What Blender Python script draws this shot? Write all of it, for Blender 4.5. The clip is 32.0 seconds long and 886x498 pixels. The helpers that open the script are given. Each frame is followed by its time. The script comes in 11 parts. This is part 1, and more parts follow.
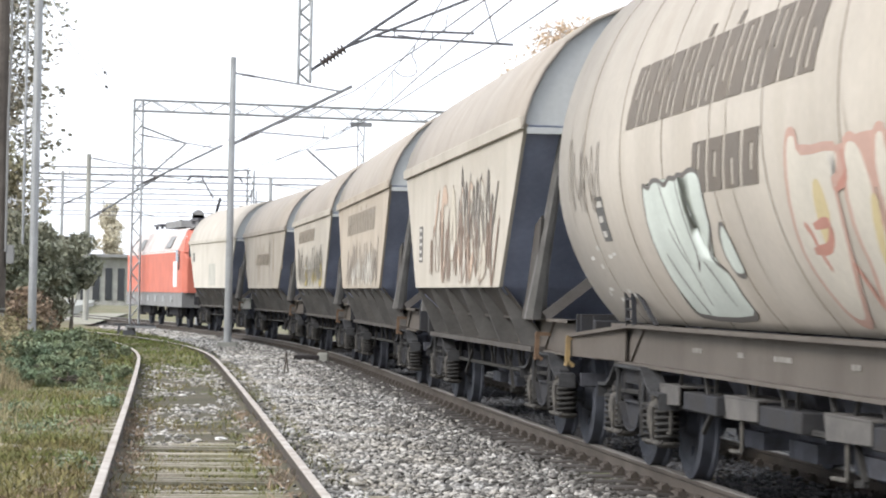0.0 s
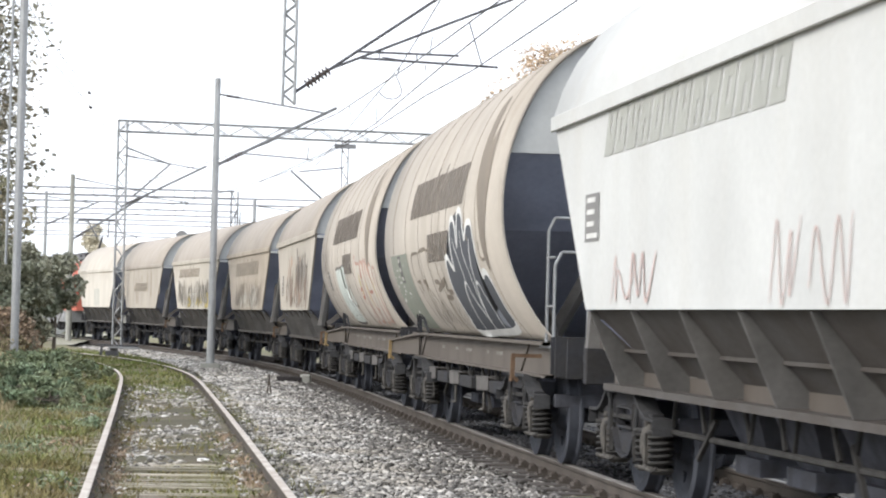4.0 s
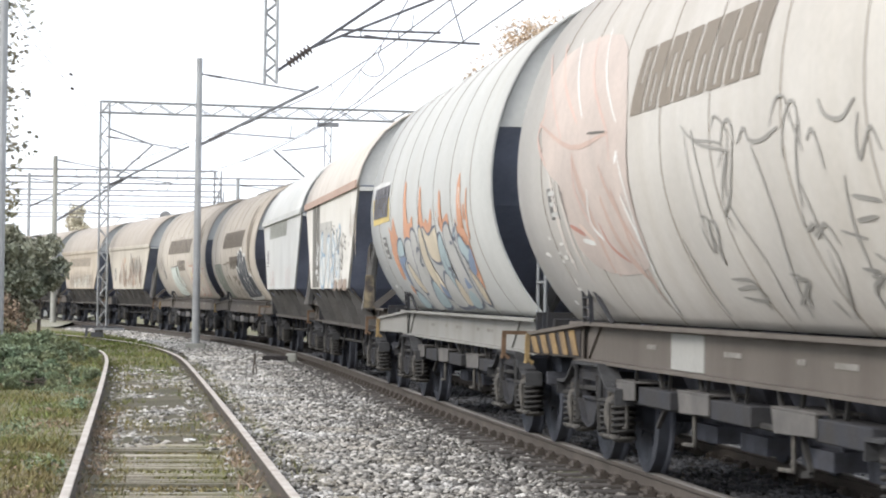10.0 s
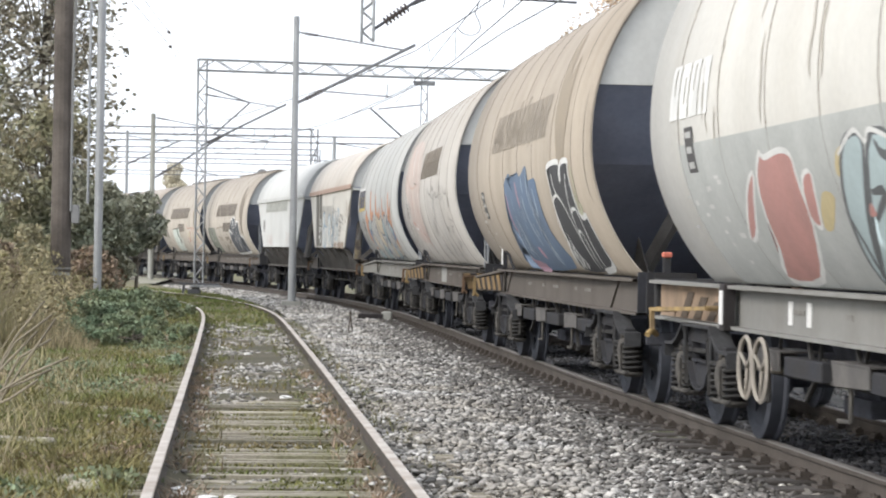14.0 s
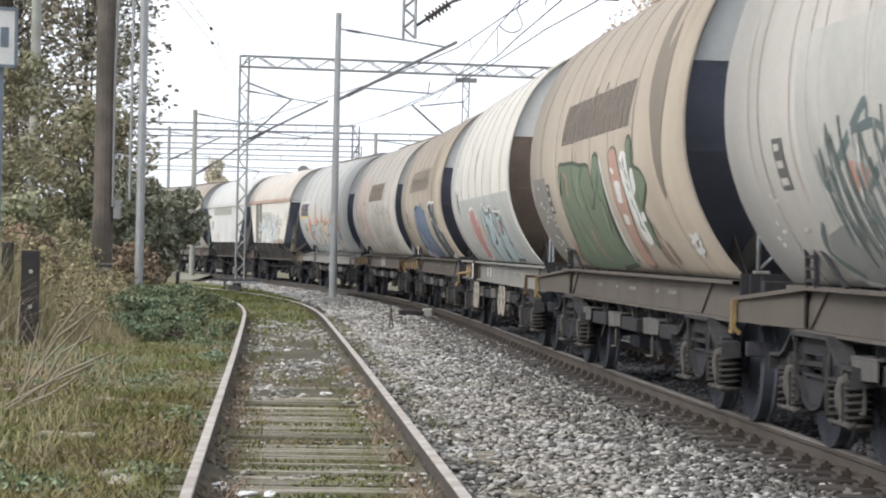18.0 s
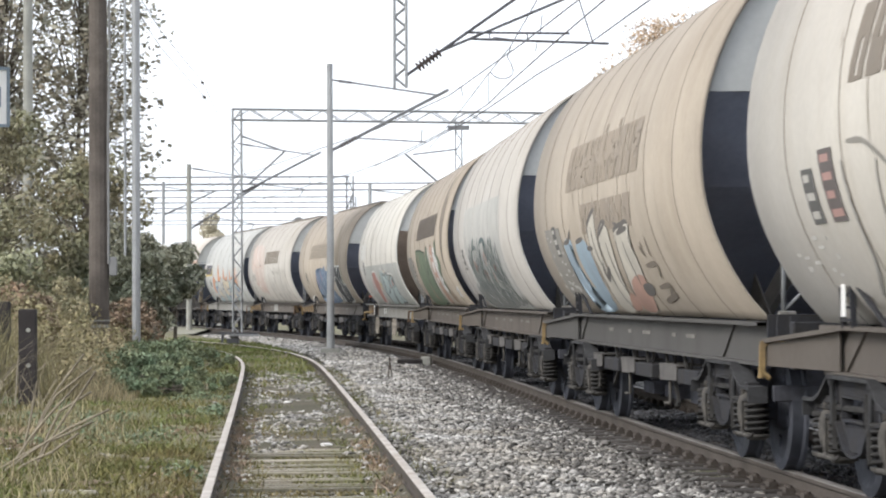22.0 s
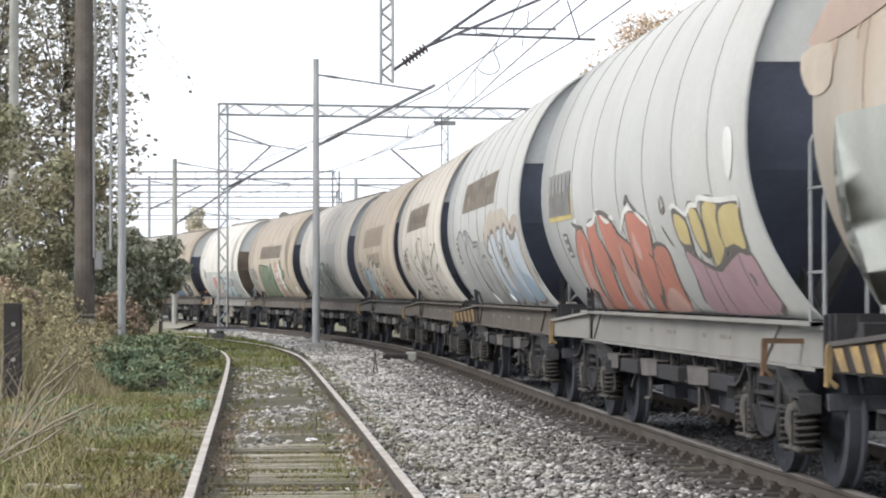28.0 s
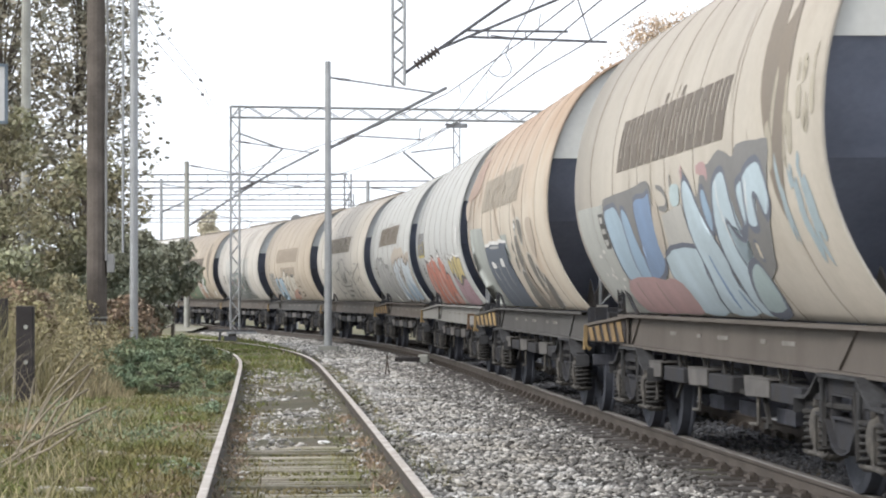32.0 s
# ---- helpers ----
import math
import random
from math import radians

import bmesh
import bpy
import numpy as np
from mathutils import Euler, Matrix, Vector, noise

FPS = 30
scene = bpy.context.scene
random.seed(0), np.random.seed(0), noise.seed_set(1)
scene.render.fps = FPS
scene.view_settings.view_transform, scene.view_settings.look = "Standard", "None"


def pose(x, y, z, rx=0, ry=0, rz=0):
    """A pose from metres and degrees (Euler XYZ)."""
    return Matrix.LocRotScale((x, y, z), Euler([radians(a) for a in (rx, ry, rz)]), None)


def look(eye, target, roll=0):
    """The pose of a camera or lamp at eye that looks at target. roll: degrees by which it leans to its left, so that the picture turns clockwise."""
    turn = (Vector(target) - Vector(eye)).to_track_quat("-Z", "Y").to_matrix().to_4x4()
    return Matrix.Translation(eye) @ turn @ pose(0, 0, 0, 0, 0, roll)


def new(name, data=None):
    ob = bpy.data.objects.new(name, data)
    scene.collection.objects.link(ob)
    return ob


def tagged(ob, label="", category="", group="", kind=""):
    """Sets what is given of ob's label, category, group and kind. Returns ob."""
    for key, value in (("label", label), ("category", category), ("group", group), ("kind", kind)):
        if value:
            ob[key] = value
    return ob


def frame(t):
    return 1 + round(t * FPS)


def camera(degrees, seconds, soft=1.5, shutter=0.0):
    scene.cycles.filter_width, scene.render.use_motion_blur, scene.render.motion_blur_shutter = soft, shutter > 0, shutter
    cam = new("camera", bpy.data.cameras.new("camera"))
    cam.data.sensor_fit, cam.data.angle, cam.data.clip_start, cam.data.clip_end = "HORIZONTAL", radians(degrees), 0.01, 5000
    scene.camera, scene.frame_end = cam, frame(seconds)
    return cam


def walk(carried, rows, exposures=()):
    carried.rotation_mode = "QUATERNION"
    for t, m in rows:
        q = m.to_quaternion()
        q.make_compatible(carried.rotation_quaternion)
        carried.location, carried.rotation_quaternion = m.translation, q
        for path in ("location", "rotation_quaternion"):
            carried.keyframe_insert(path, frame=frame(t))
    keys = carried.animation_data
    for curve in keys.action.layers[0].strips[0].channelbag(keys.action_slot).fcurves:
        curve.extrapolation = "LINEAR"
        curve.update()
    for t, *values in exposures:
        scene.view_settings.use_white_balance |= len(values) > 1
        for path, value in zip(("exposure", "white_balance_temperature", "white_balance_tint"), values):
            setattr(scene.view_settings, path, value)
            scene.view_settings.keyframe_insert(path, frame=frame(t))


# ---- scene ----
# World: y runs away from the camera along the tracks, x to the right, z = 0 at the top of the rails.
EYE = (0.0, 0.0, 1.34)
cam = camera(20.204, 32.0, soft=2.0, shutter=0.3)
# seconds, turn to the left, tilt up, lean to the left (degrees)
TURNS = (
    (0, -1.972, 1.065, 1.128),
    (0.5, -1.989, 1.009, 1.214),
    (1, -1.925, 0.899, 1.312),
    (1.5, -2.035, 0.868, 1.159),
    (2, -2.024, 1.117, 1.221),
    (2.5, -1.963, 1.569, 1.338),
    (3, -2.418, 1.579, 1.450),
    (3.5, -2.374, 1.588, 1.378),
    (5.5, -2.357, 1.432, 1.911),
    (6, -2.716, 1.312, 1.809),
    (6.5, -2.637, 1.472, 1.555),
    (7, -2.852, 1.562, 1.504),
    (7.5, -2.758, 1.657, 1.115),
    (8, -2.511, 1.836, 1.025),
    (8.5, -2.425, 1.241, 0.851),
    (9, -2.124, 1.455, 0.718),
    (9.5, -2.429, 1.346, 0.758),
    (10, -2.714, 1.068, 0.728),
    (10.5, -1.982, 1.168, 0.699),
    (11, -1.882, 1.119, 0.775),
    (11.5, -1.693, 1.093, 1.033),
    (12, -1.346, 1.062, 1.185),
    (12.5, -1.391, 0.918, 1.277),
    (13, -1.039, 0.535, 1.190),
    (13.5, -0.768, 0.526, 0.972),
    (14, -0.523, 0.085, 1.027),
    (14.5, -0.299, -0.136, 0.953),
    (16.5, 0.080, -0.488, 1.189),
    (17, -0.027, -0.306, 1.100),
    (17.5, 0.698, -0.151, 1.021),
    (18, 0.419, -0.002, 1.254),
    (18.5, 0.004, 0.075, 1.099),
    (19, 0.005, 0.063, 1.379),
    (19.5, 0.031, 0.110, 1.284),
    (20, 0.180, 0.691, 0.549),
    (20.5, 0.258, 1.165, -0.604),
    (21, 0.032, 1.222, -0.363),
    (21.5, -0.093, 0.794, -0.249),
    (22, 0.343, 1.099, -0.263),
    (22.5, 0.180, 1.277, -0.221),
    (23, 0.002, 1.173, 0.013),
    (23.5, 0.136, 1.124, 0.168),
    (24, 0.048, 1.330, 0.124),
    (24.5, 0.115, 1.294, 0.064),
    (25, 0.051, 1.346, -0.040),
    (25.5, -0.062, 1.287, 0.199),
    (27.5, 0.000, 1.055, 0.051),
    (28, 0.016, 0.992, -0.070),
    (28.5, 0.115, 0.981, 0.077),
    (29, 0.215, 0.999, 0.093),
    (29.5, 0.227, 1.070, 0.000),
    (30, 0.277, 1.096, 0.093),
    (30.5, 0.264, 1.044, -0.009),
    (31, 0.194, 1.055, 0.045),
    (31.5, 0.250, 1.177, -0.065),
    (32, 0.291, 1.052, -0.106),
)
EXPOSURES = ((0, 0.84), (9, 0.76), (12, 0.76), (14, 0.67), (17, 0.45), (19, 0.50), (21, 0.62), (25, 0.60), (32, 0.60))
walk(cam, [(t, Matrix.Translation(EYE) @ pose(0, 0, 0, 0, 0, yaw) @ pose(0, 0, 0, 90 + tilt) @ pose(0, 0, 0, 0, 0, lean)) for t, yaw, tilt, lean in TURNS], EXPOSURES)

# ---- light: a bright overcast sky with a wide, weak sun behind the camera's left shoulder
SUN_EL, SUN_AZ = 35.0, 240.0
world = bpy.data.worlds.new("world")
scene.world = world
world.use_nodes = True
wn = world.node_tree
sky = wn.nodes.new("ShaderNodeTexSky")
sky.sky_type, sky.sun_disc = "NISHITA", False
sky.sun_elevation, sky.sun_rotation = radians(SUN_EL), radians(SUN_AZ)
sky.dust_density, sky.air_density = 3.0, 1.0
grey = wn.nodes.new("ShaderNodeHueSaturation")
grey.inputs["Saturation"].default_value = 0.2
cloud = wn.nodes.new("ShaderNodeMix")      # an even cloud cover over the clear sky
cloud.data_type = "RGBA"
cloud.inputs["Factor"].default_value = 0.75
cloud.inputs["B"].default_value = (8.5, 9.0, 9.9, 1)
wn.links.new(sky.outputs["Color"], grey.inputs["Color"])
wn.links.new(grey.outputs["Color"], cloud.inputs["A"])
wn.links.new(cloud.outputs["Result"], wn.nodes["Background"].inputs["Color"])
wn.nodes["Background"].inputs["Strength"].default_value = 0.128
sun = bpy.data.lights.new("sun", "SUN")
sun.energy, sun.angle, sun.color = 1.45, radians(20), (1.0, 0.95, 0.87)
sun_ob = new("sun", sun)
az = radians(SUN_AZ)
sun_dir = Vector((math.sin(az) * math.cos(radians(SUN_EL)), math.cos(az) * math.cos(radians(SUN_EL)), math.sin(radians(SUN_EL))))
sun_ob.matrix_world = look(sun_dir * 60, (0, 0, 0))


# ---- materials
def mat(name, col, rough=0.7, metal=0.0, var=0.25, scale=3.0, fine=40.0, bump=0.15, col2=None, spec=0.4, island=0.0, obj_rand=0.0, streak=0.0, streak_col=None, grime=0.0, grime_col=(0.2, 0.17, 0.14)):
    """A painted or natural surface: base colour with stains at two scales, fine relief, and run-down streaks where wanted."""
    m = bpy.data.materials.new(name)
    m.use_nodes = True
    nt = m.node_tree
    N, L = nt.nodes, nt.links
    b = N["Principled BSDF"]
    b.inputs["Roughness"].default_value, b.inputs["Metallic"].default_value = rough, metal
    b.inputs["Specular IOR Level"].default_value = spec
    co = N.new("ShaderNodeTexCoord")
    n1 = N.new("ShaderNodeTexNoise")
    n1.inputs["Scale"].default_value, n1.inputs["Detail"].default_value = scale, 6
    n2 = N.new("ShaderNodeTexNoise")
    n2.inputs["Scale"].default_value, n2.inputs["Detail"].default_value = fine, 4
    for n in (n1, n2):
        L.new(co.outputs["Object"], n.inputs["Vector"])
    ramp = N.new("ShaderNodeValToRGB")
    ramp.color_ramp.elements[0].position, ramp.color_ramp.elements[1].position = 0.35, 0.65
    L.new(n1.outputs["Fac"], ramp.inputs["Fac"])
    mix = N.new("ShaderNodeMix")
    mix.data_type = "RGBA"
    mix.inputs["A"].default_value = (*col, 1)
    mix.inputs["B"].default_value = (*(col2 or [c * (1 - var) for c in col]), 1)
    L.new(ramp.outputs["Color"], mix.inputs["Factor"])
    out = mix.outputs["Result"]
    if streak:
        mp = N.new("ShaderNodeMapping")
        mp.inputs["Scale"].default_value = (1.7, 1.7, 0.22)
        L.new(co.outputs["Object"], mp.inputs["Vector"])
        n3 = N.new("ShaderNodeTexNoise")
        n3.inputs["Scale"].default_value, n3.inputs["Detail"].default_value = 1.3, 5
        L.new(mp.outputs["Vector"], n3.inputs["Vector"])
        r3 = N.new("ShaderNodeMapRange")
        r3.inputs["From Min"].default_value, r3.inputs["From Max"].default_value = 0.46, 0.86
        r3.inputs["To Max"].default_value = streak
        L.new(n3.outputs["Fac"], r3.inputs["Value"])
        m3 = N.new("ShaderNodeMix")
        m3.data_type = "RGBA"
        L.new(r3.outputs["Result"], m3.inputs["Factor"])
        L.new(out, m3.inputs["A"])
        m3.inputs["B"].default_value = (*(streak_col or [c * 0.45 for c in col]), 1)
        out = m3.outputs["Result"]
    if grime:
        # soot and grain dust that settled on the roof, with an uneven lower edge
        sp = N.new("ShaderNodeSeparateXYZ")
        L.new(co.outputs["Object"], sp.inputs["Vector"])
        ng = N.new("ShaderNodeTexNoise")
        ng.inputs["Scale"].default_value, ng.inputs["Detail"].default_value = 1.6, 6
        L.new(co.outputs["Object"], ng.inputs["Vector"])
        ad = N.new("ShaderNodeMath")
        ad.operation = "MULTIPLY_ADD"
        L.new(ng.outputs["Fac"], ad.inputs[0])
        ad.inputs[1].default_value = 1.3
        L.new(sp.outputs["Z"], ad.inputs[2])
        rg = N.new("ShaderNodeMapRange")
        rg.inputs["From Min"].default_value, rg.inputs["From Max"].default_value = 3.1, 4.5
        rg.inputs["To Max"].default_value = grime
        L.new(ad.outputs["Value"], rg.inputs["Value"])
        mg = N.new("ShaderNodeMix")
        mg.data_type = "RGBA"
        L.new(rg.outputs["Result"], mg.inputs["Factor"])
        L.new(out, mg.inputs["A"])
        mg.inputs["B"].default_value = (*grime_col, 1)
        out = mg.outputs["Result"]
    hsv = N.new("ShaderNodeHueSaturation")
    L.new(out, hsv.inputs["Color"])
    mr = N.new("ShaderNodeMapRange")
    mr.inputs["To Min"].default_value, mr.inputs["To Max"].default_value = 1 - var * 0.6, 1 + var * 0.6
    L.new(n2.outputs["Fac"], mr.inputs["Value"])
    last = mr.outputs["Result"]
    for amount, node, socket in ((island, "ShaderNodeNewGeometry", "Random Per Island"), (obj_rand, "ShaderNodeObjectInfo", "Random")):
        if amount:
            g = N.new(node)
            r = N.new("ShaderNodeMapRange")
            r.inputs["To Min"].default_value, r.inputs["To Max"].default_value = 1 - amount, 1 + amount
            L.new(g.outputs[socket], r.inputs["Value"])
            mu = N.new("ShaderNodeMath")
            mu.operation = "MULTIPLY"
            L.new(last, mu.inputs[0])
            L.new(r.outputs["Result"], mu.inputs[1])
            last = mu.outputs["Value"]
    L.new(last, hsv.inputs["Value"])
    L.new(hsv.outputs["Color"], b.inputs["Base Color"])
    if bump:
        bp = N.new("ShaderNodeBump")
        bp.inputs["Strength"].default_value, bp.inputs["Distance"].default_value = bump, 0.02
        L.new(n2.outputs["Fac"], bp.inputs["Height"])
        L.new(bp.outputs["Normal"], b.inputs["Normal"])
    return m


M_RAIL = mat("worn_steel", (0.20, 0.185, 0.17), 0.5, 0.3, 0.2, 2, 30)
M_RAIL_RUST = mat("rusty_rail_side", (0.080, 0.066, 0.056), 0.85, 0, 0.3, 2, 25)
M_SIDING = mat("pale_worn_rail_head", (0.46, 0.42, 0.375), 0.55, 0.15, 0.3, 3, 25, col2=(0.30, 0.245, 0.20))
M_SLEEPER = mat("weathered_sleeper_wood", (0.29, 0.262, 0.22), 0.9, 0, 0.55, 4, 30, 0.8, col2=(0.175, 0.165, 0.105), obj_rand=0.35)
# oily wood, its colour taken a little darker for the shade under the train
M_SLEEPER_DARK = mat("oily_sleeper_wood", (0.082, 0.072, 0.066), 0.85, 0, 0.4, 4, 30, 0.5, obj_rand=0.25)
M_STONE = mat("ballast_stone", (0.35, 0.34, 0.325), 0.9, 0, 0.3, 0.9, 60, 0.3, col2=(0.24, 0.222, 0.195), island=0.8)
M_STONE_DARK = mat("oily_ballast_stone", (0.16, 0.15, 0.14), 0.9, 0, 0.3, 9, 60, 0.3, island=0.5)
# dark bluish colour carries the shade that the train throws between the rails
M_STONE_SHADE = mat("shaded_ballast_stone", (0.085, 0.085, 0.092), 0.9, 0, 0.3, 9, 60, 0.3, island=0.5)
M_BED = mat("ballast_bed", (0.095, 0.09, 0.082), 0.95, 0, 0.4, 1.5, 22, 0.8)
M_EARTH = mat("grassy_earth", (0.105, 0.118, 0.05), 0.95, 0, 0.4, 0.6, 9, 0.8, col2=(0.185, 0.148, 0.098))
M_GRASS = mat("short_grass", (0.108, 0.124, 0.034), 0.8, 0, 0.35, 0.7, 4, 0, col2=(0.172, 0.138, 0.062), island=0.5)
M_LUSH = mat("fresh_green_grass", (0.125, 0.165, 0.042), 0.8, 0, 0.3, 0.7, 4, 0, col2=(0.165, 0.155, 0.06), island=0.4)
M_STRAW = mat("dry_weeds", (0.33, 0.275, 0.175), 0.85, 0, 0.35, 0.55, 5, 0, col2=(0.215, 0.195, 0.10), island=0.5)
M_LEAF = mat("dark_green_leaves", (0.225, 0.25, 0.185), 0.6, 0, 0.3, 0.8, 6, 0, col2=(0.28, 0.26, 0.185), island=0.35)
M_LEAF2 = mat("olive_leaves", (0.235, 0.245, 0.15), 0.65, 0, 0.3, 0.7, 6, 0, col2=(0.27, 0.23, 0.145), island=0.35)
M_AUTUMN = mat("autumn_leaves", (0.55, 0.42, 0.30), 0.7, 0, 0.3, 0.7, 6, 0, col2=(0.48, 0.39, 0.29), island=0.35)
M_STALK = mat("pale_dry_stalks", (0.248, 0.212, 0.156), 0.8, 0, 0.3, 2, 10, 0, island=0.3)
M_DEAD = mat("dead_brown_leaves", (0.30, 0.215, 0.15), 0.8, 0, 0.3, 0.8, 6, 0, col2=(0.19, 0.15, 0.11), island=0.5)
M_HAZY = mat("hazy_far_leaves", (0.62, 0.57, 0.45), 0.8, 0, 0.2, 0.5, 6, 0, island=0.25)
M_BLUEPOST = mat("blue_grey_post_paint", (0.17, 0.21, 0.25), 0.6, 0, 0.25, 4, 30)
M_BRAMBLE = mat("grey_green_bramble", (0.155, 0.215, 0.135), 0.7, 0, 0.3, 0.9, 6, 0, col2=(0.185, 0.20, 0.11), island=0.4)
M_DIRT = mat("brown_trackside_dirt", (0.092, 0.076, 0.052), 0.95, 0, 0.4, 1.2, 18, 0.9, col2=(0.060, 0.056, 0.032))
M_BARK = mat("bark", (0.17, 0.145, 0.12), 0.95, 0, 0.4, 3, 25, 0.7)
M_TREELEAF = mat("grey_olive_autumn_leaves", (0.30, 0.30, 0.235), 0.6, 0, 0.3, 0.8, 6, 0, col2=(0.33, 0.285, 0.215), island=0.4)
M_POLE = mat("galvanised_steel", (0.36, 0.37, 0.38), 0.55, 0.35, 0.2, 2, 20)
M_STEEL = mat("dull_grey_steel", (0.20, 0.205, 0.215), 0.6, 0.25, 0.2, 2, 20)
M_WIRE = mat("dark_wire", (0.10, 0.10, 0.11), 0.6, 0.3, 0.1, 2, 20, 0)
M_WOODPOLE = mat("weathered_pole_wood", (0.135, 0.115, 0.10), 0.95, 0, 0.4, 2, 25, 0.6, streak=0.6)
M_CONCRETE = mat("concrete_pole", (0.34, 0.34, 0.31), 0.9, 0, 0.25, 2, 25, 0.3)
M_BLACK = mat("tarred_post", (0.035, 0.03, 0.03), 0.85, 0, 0.3, 4, 30, 0.4)
M_UNDER = mat("grimy_underframe", (0.043, 0.044, 0.050), 0.9, 0, 0.35, 3, 25, 0.3, col2=(0.045, 0.043, 0.042), spec=0.08)
# lighter, bluer copy of the underframe steel: lifted shadow tone put into the colour
M_DEEP = mat("dusty_steel_shade_lifted", (0.105, 0.110, 0.130), 0.9, 0, 0.35, 3, 25, 0.3, col2=(0.06, 0.06, 0.068), spec=0.08)
M_TANPANEL = mat("rust_tan_paint", (0.30, 0.215, 0.15), 0.8, 0, 0.35, 3, 25, 0.1, col2=(0.20, 0.15, 0.11), spec=0.15)
M_WORNSTRIPE = mat("worn_dark_stripe", (0.12, 0.095, 0.075), 0.85, 0, 0.4, 6, 30, 0.1, spec=0.1)
M_DULLSTRIPE = mat("dull_orange_stripe", (0.24, 0.165, 0.085), 0.85, 0, 0.4, 6, 30, col2=(0.15, 0.11, 0.07), spec=0.1)
M_RUSTBAR = mat("rusty_brown_bar", (0.16, 0.105, 0.07), 0.85, 0, 0.4, 5, 30, spec=0.1)
M_WHEEL = mat("dark_wheel_steel", (0.072, 0.077, 0.093), 0.75, 0.0, 0.3, 5, 30, spec=0.2)
M_SPRING = mat("dusty_spring_steel", (0.052, 0.050, 0.048), 0.85, 0.0, 0.4, 6, 30, spec=0.1)
M_AXLEBOX = mat("dusty_axlebox", (0.115, 0.107, 0.096), 0.9, 0.0, 0.45, 7, 30, 0.3, col2=(0.060, 0.057, 0.054), spec=0.1)
M_FLANGE = mat("dusty_flange_edges", (0.058, 0.058, 0.060), 0.85, 0.0, 0.4, 5, 30, 0.2, spec=0.12)
M_DARKEND = mat("dark_blue_hopper_end", (0.255, 0.285, 0.385), 0.6, 0, 0.25, 1.5, 20, 0.1, streak=0.4, streak_col=(0.20, 0.21, 0.26))
M_HOPPERLOW = mat("dusty_hopper_bottom", (0.092, 0.086, 0.082), 0.85, 0, 0.35, 2, 25, 0.2, col2=(0.075, 0.066, 0.06), spec=0.1)
M_HANDWHEEL = mat("grubby_white_enamel", (0.27, 0.245, 0.215), 0.8, 0, 0.35, 4, 25, col2=(0.30, 0.27, 0.23), spec=0.15)
M_ROOFPINK = mat("dusty_pinkish_white_roof", (0.56, 0.50, 0.48), 0.7, 0, 0.2, 1.5, 20, 0.05, spec=0.2)
M_RUSTEND = mat("pinkish_tan_hopper_end", (0.46, 0.37, 0.31), 0.8, 0, 0.3, 1.5, 20, 0.1, streak=0.5, streak_col=(0.32, 0.22, 0.17), spec=0.15)
M_YARD = mat("pale_yard_ballast", (0.30, 0.28, 0.25), 0.95, 0, 0.35, 0.3, 6, 0.5, col2=(0.20, 0.20, 0.13))
M_PALELABEL = mat("worn_pale_label", (0.24, 0.23, 0.215), 0.85, 0, 0.4, 8, 40, col2=(0.17, 0.16, 0.145), spec=0.1)
M_STANCHION = mat("dusty_end_steel", (0.13, 0.125, 0.12), 0.8, 0, 0.35, 3, 25, 0.2, streak=0.5, streak_col=(0.08, 0.07, 0.06))
M_PEELED = mat("peeling_yellowed_paint", (0.40, 0.33, 0.22), 0.85, 0, 0.5, 7, 30, 0.2, col2=(0.12, 0.105, 0.095), spec=0.1)
M_YELLOW = mat("faded_yellow_paint", (0.37, 0.26, 0.115), 0.8, 0, 0.4, 5, 30, col2=(0.19, 0.14, 0.085), spec=0.15)
M_PALEBOX = mat("pale_grey_box_paint", (0.115, 0.106, 0.098), 0.75, 0, 0.4, 5, 30, col2=(0.075, 0.07, 0.066))
M_RAILING = mat("grey_railing_paint", (0.30, 0.31, 0.32), 0.6, 0.2, 0.25, 5, 30)
M_SEAM = mat("dirty_seam", (0.20, 0.172, 0.14), 0.8, 0, 0.3, 3, 25, 0.1)
M_RED = mat("locomotive_red", (0.56, 0.165, 0.115), 0.6, 0, 0.15, 1.5, 20, 0.05)
M_WHITE = mat("white_paint", (0.72, 0.71, 0.69), 0.6, 0, 0.15, 2, 20, 0.05)
M_GREY = mat("mid_grey_paint", (0.22, 0.22, 0.22), 0.6, 0, 0.2, 2, 20, 0.05)
M_GLASS = mat("dark_cab_glass", (0.02, 0.022, 0.025), 0.1, 0, 0.1, 2, 20, 0, spec=0.6)
M_INSUL = mat("brown_insulator", (0.06, 0.045, 0.04), 0.4, 0, 0.2, 8, 30)


# ---- mesh helpers
def box(bm, c, size, rot=None):
    m = Matrix.Translation(c) @ (rot or Matrix()) @ Matrix.Diagonal((*size, 1))
    bmesh.ops.create_cube(bm, size=1, matrix=m)


def bar(bm, a, b, r, n=8, r2=None):
    a, b = Vector(a), Vector(b)
    d = b - a
    m = Matrix.Translation((a + b) / 2) @ d.to_track_quat("Z", "Y").to_matrix().to_4x4()
    bmesh.ops.create_cone(bm, cap_ends=True, segments=n, radius1=r, radius2=r if r2 is None else r2, depth=d.length, matrix=m)


def beam(bm, a, b, w, h):
    """A square bar from a to b."""
    a, b = Vector(a), Vector(b)
    d = b - a
    m = Matrix.Translation((a + b) / 2) @ d.to_track_quat("Y", "Z").to_matrix().to_4x4() @ Matrix.Diagonal((w, d.length, h, 1))
    bmesh.ops.create_cube(bm, size=1, matrix=m)


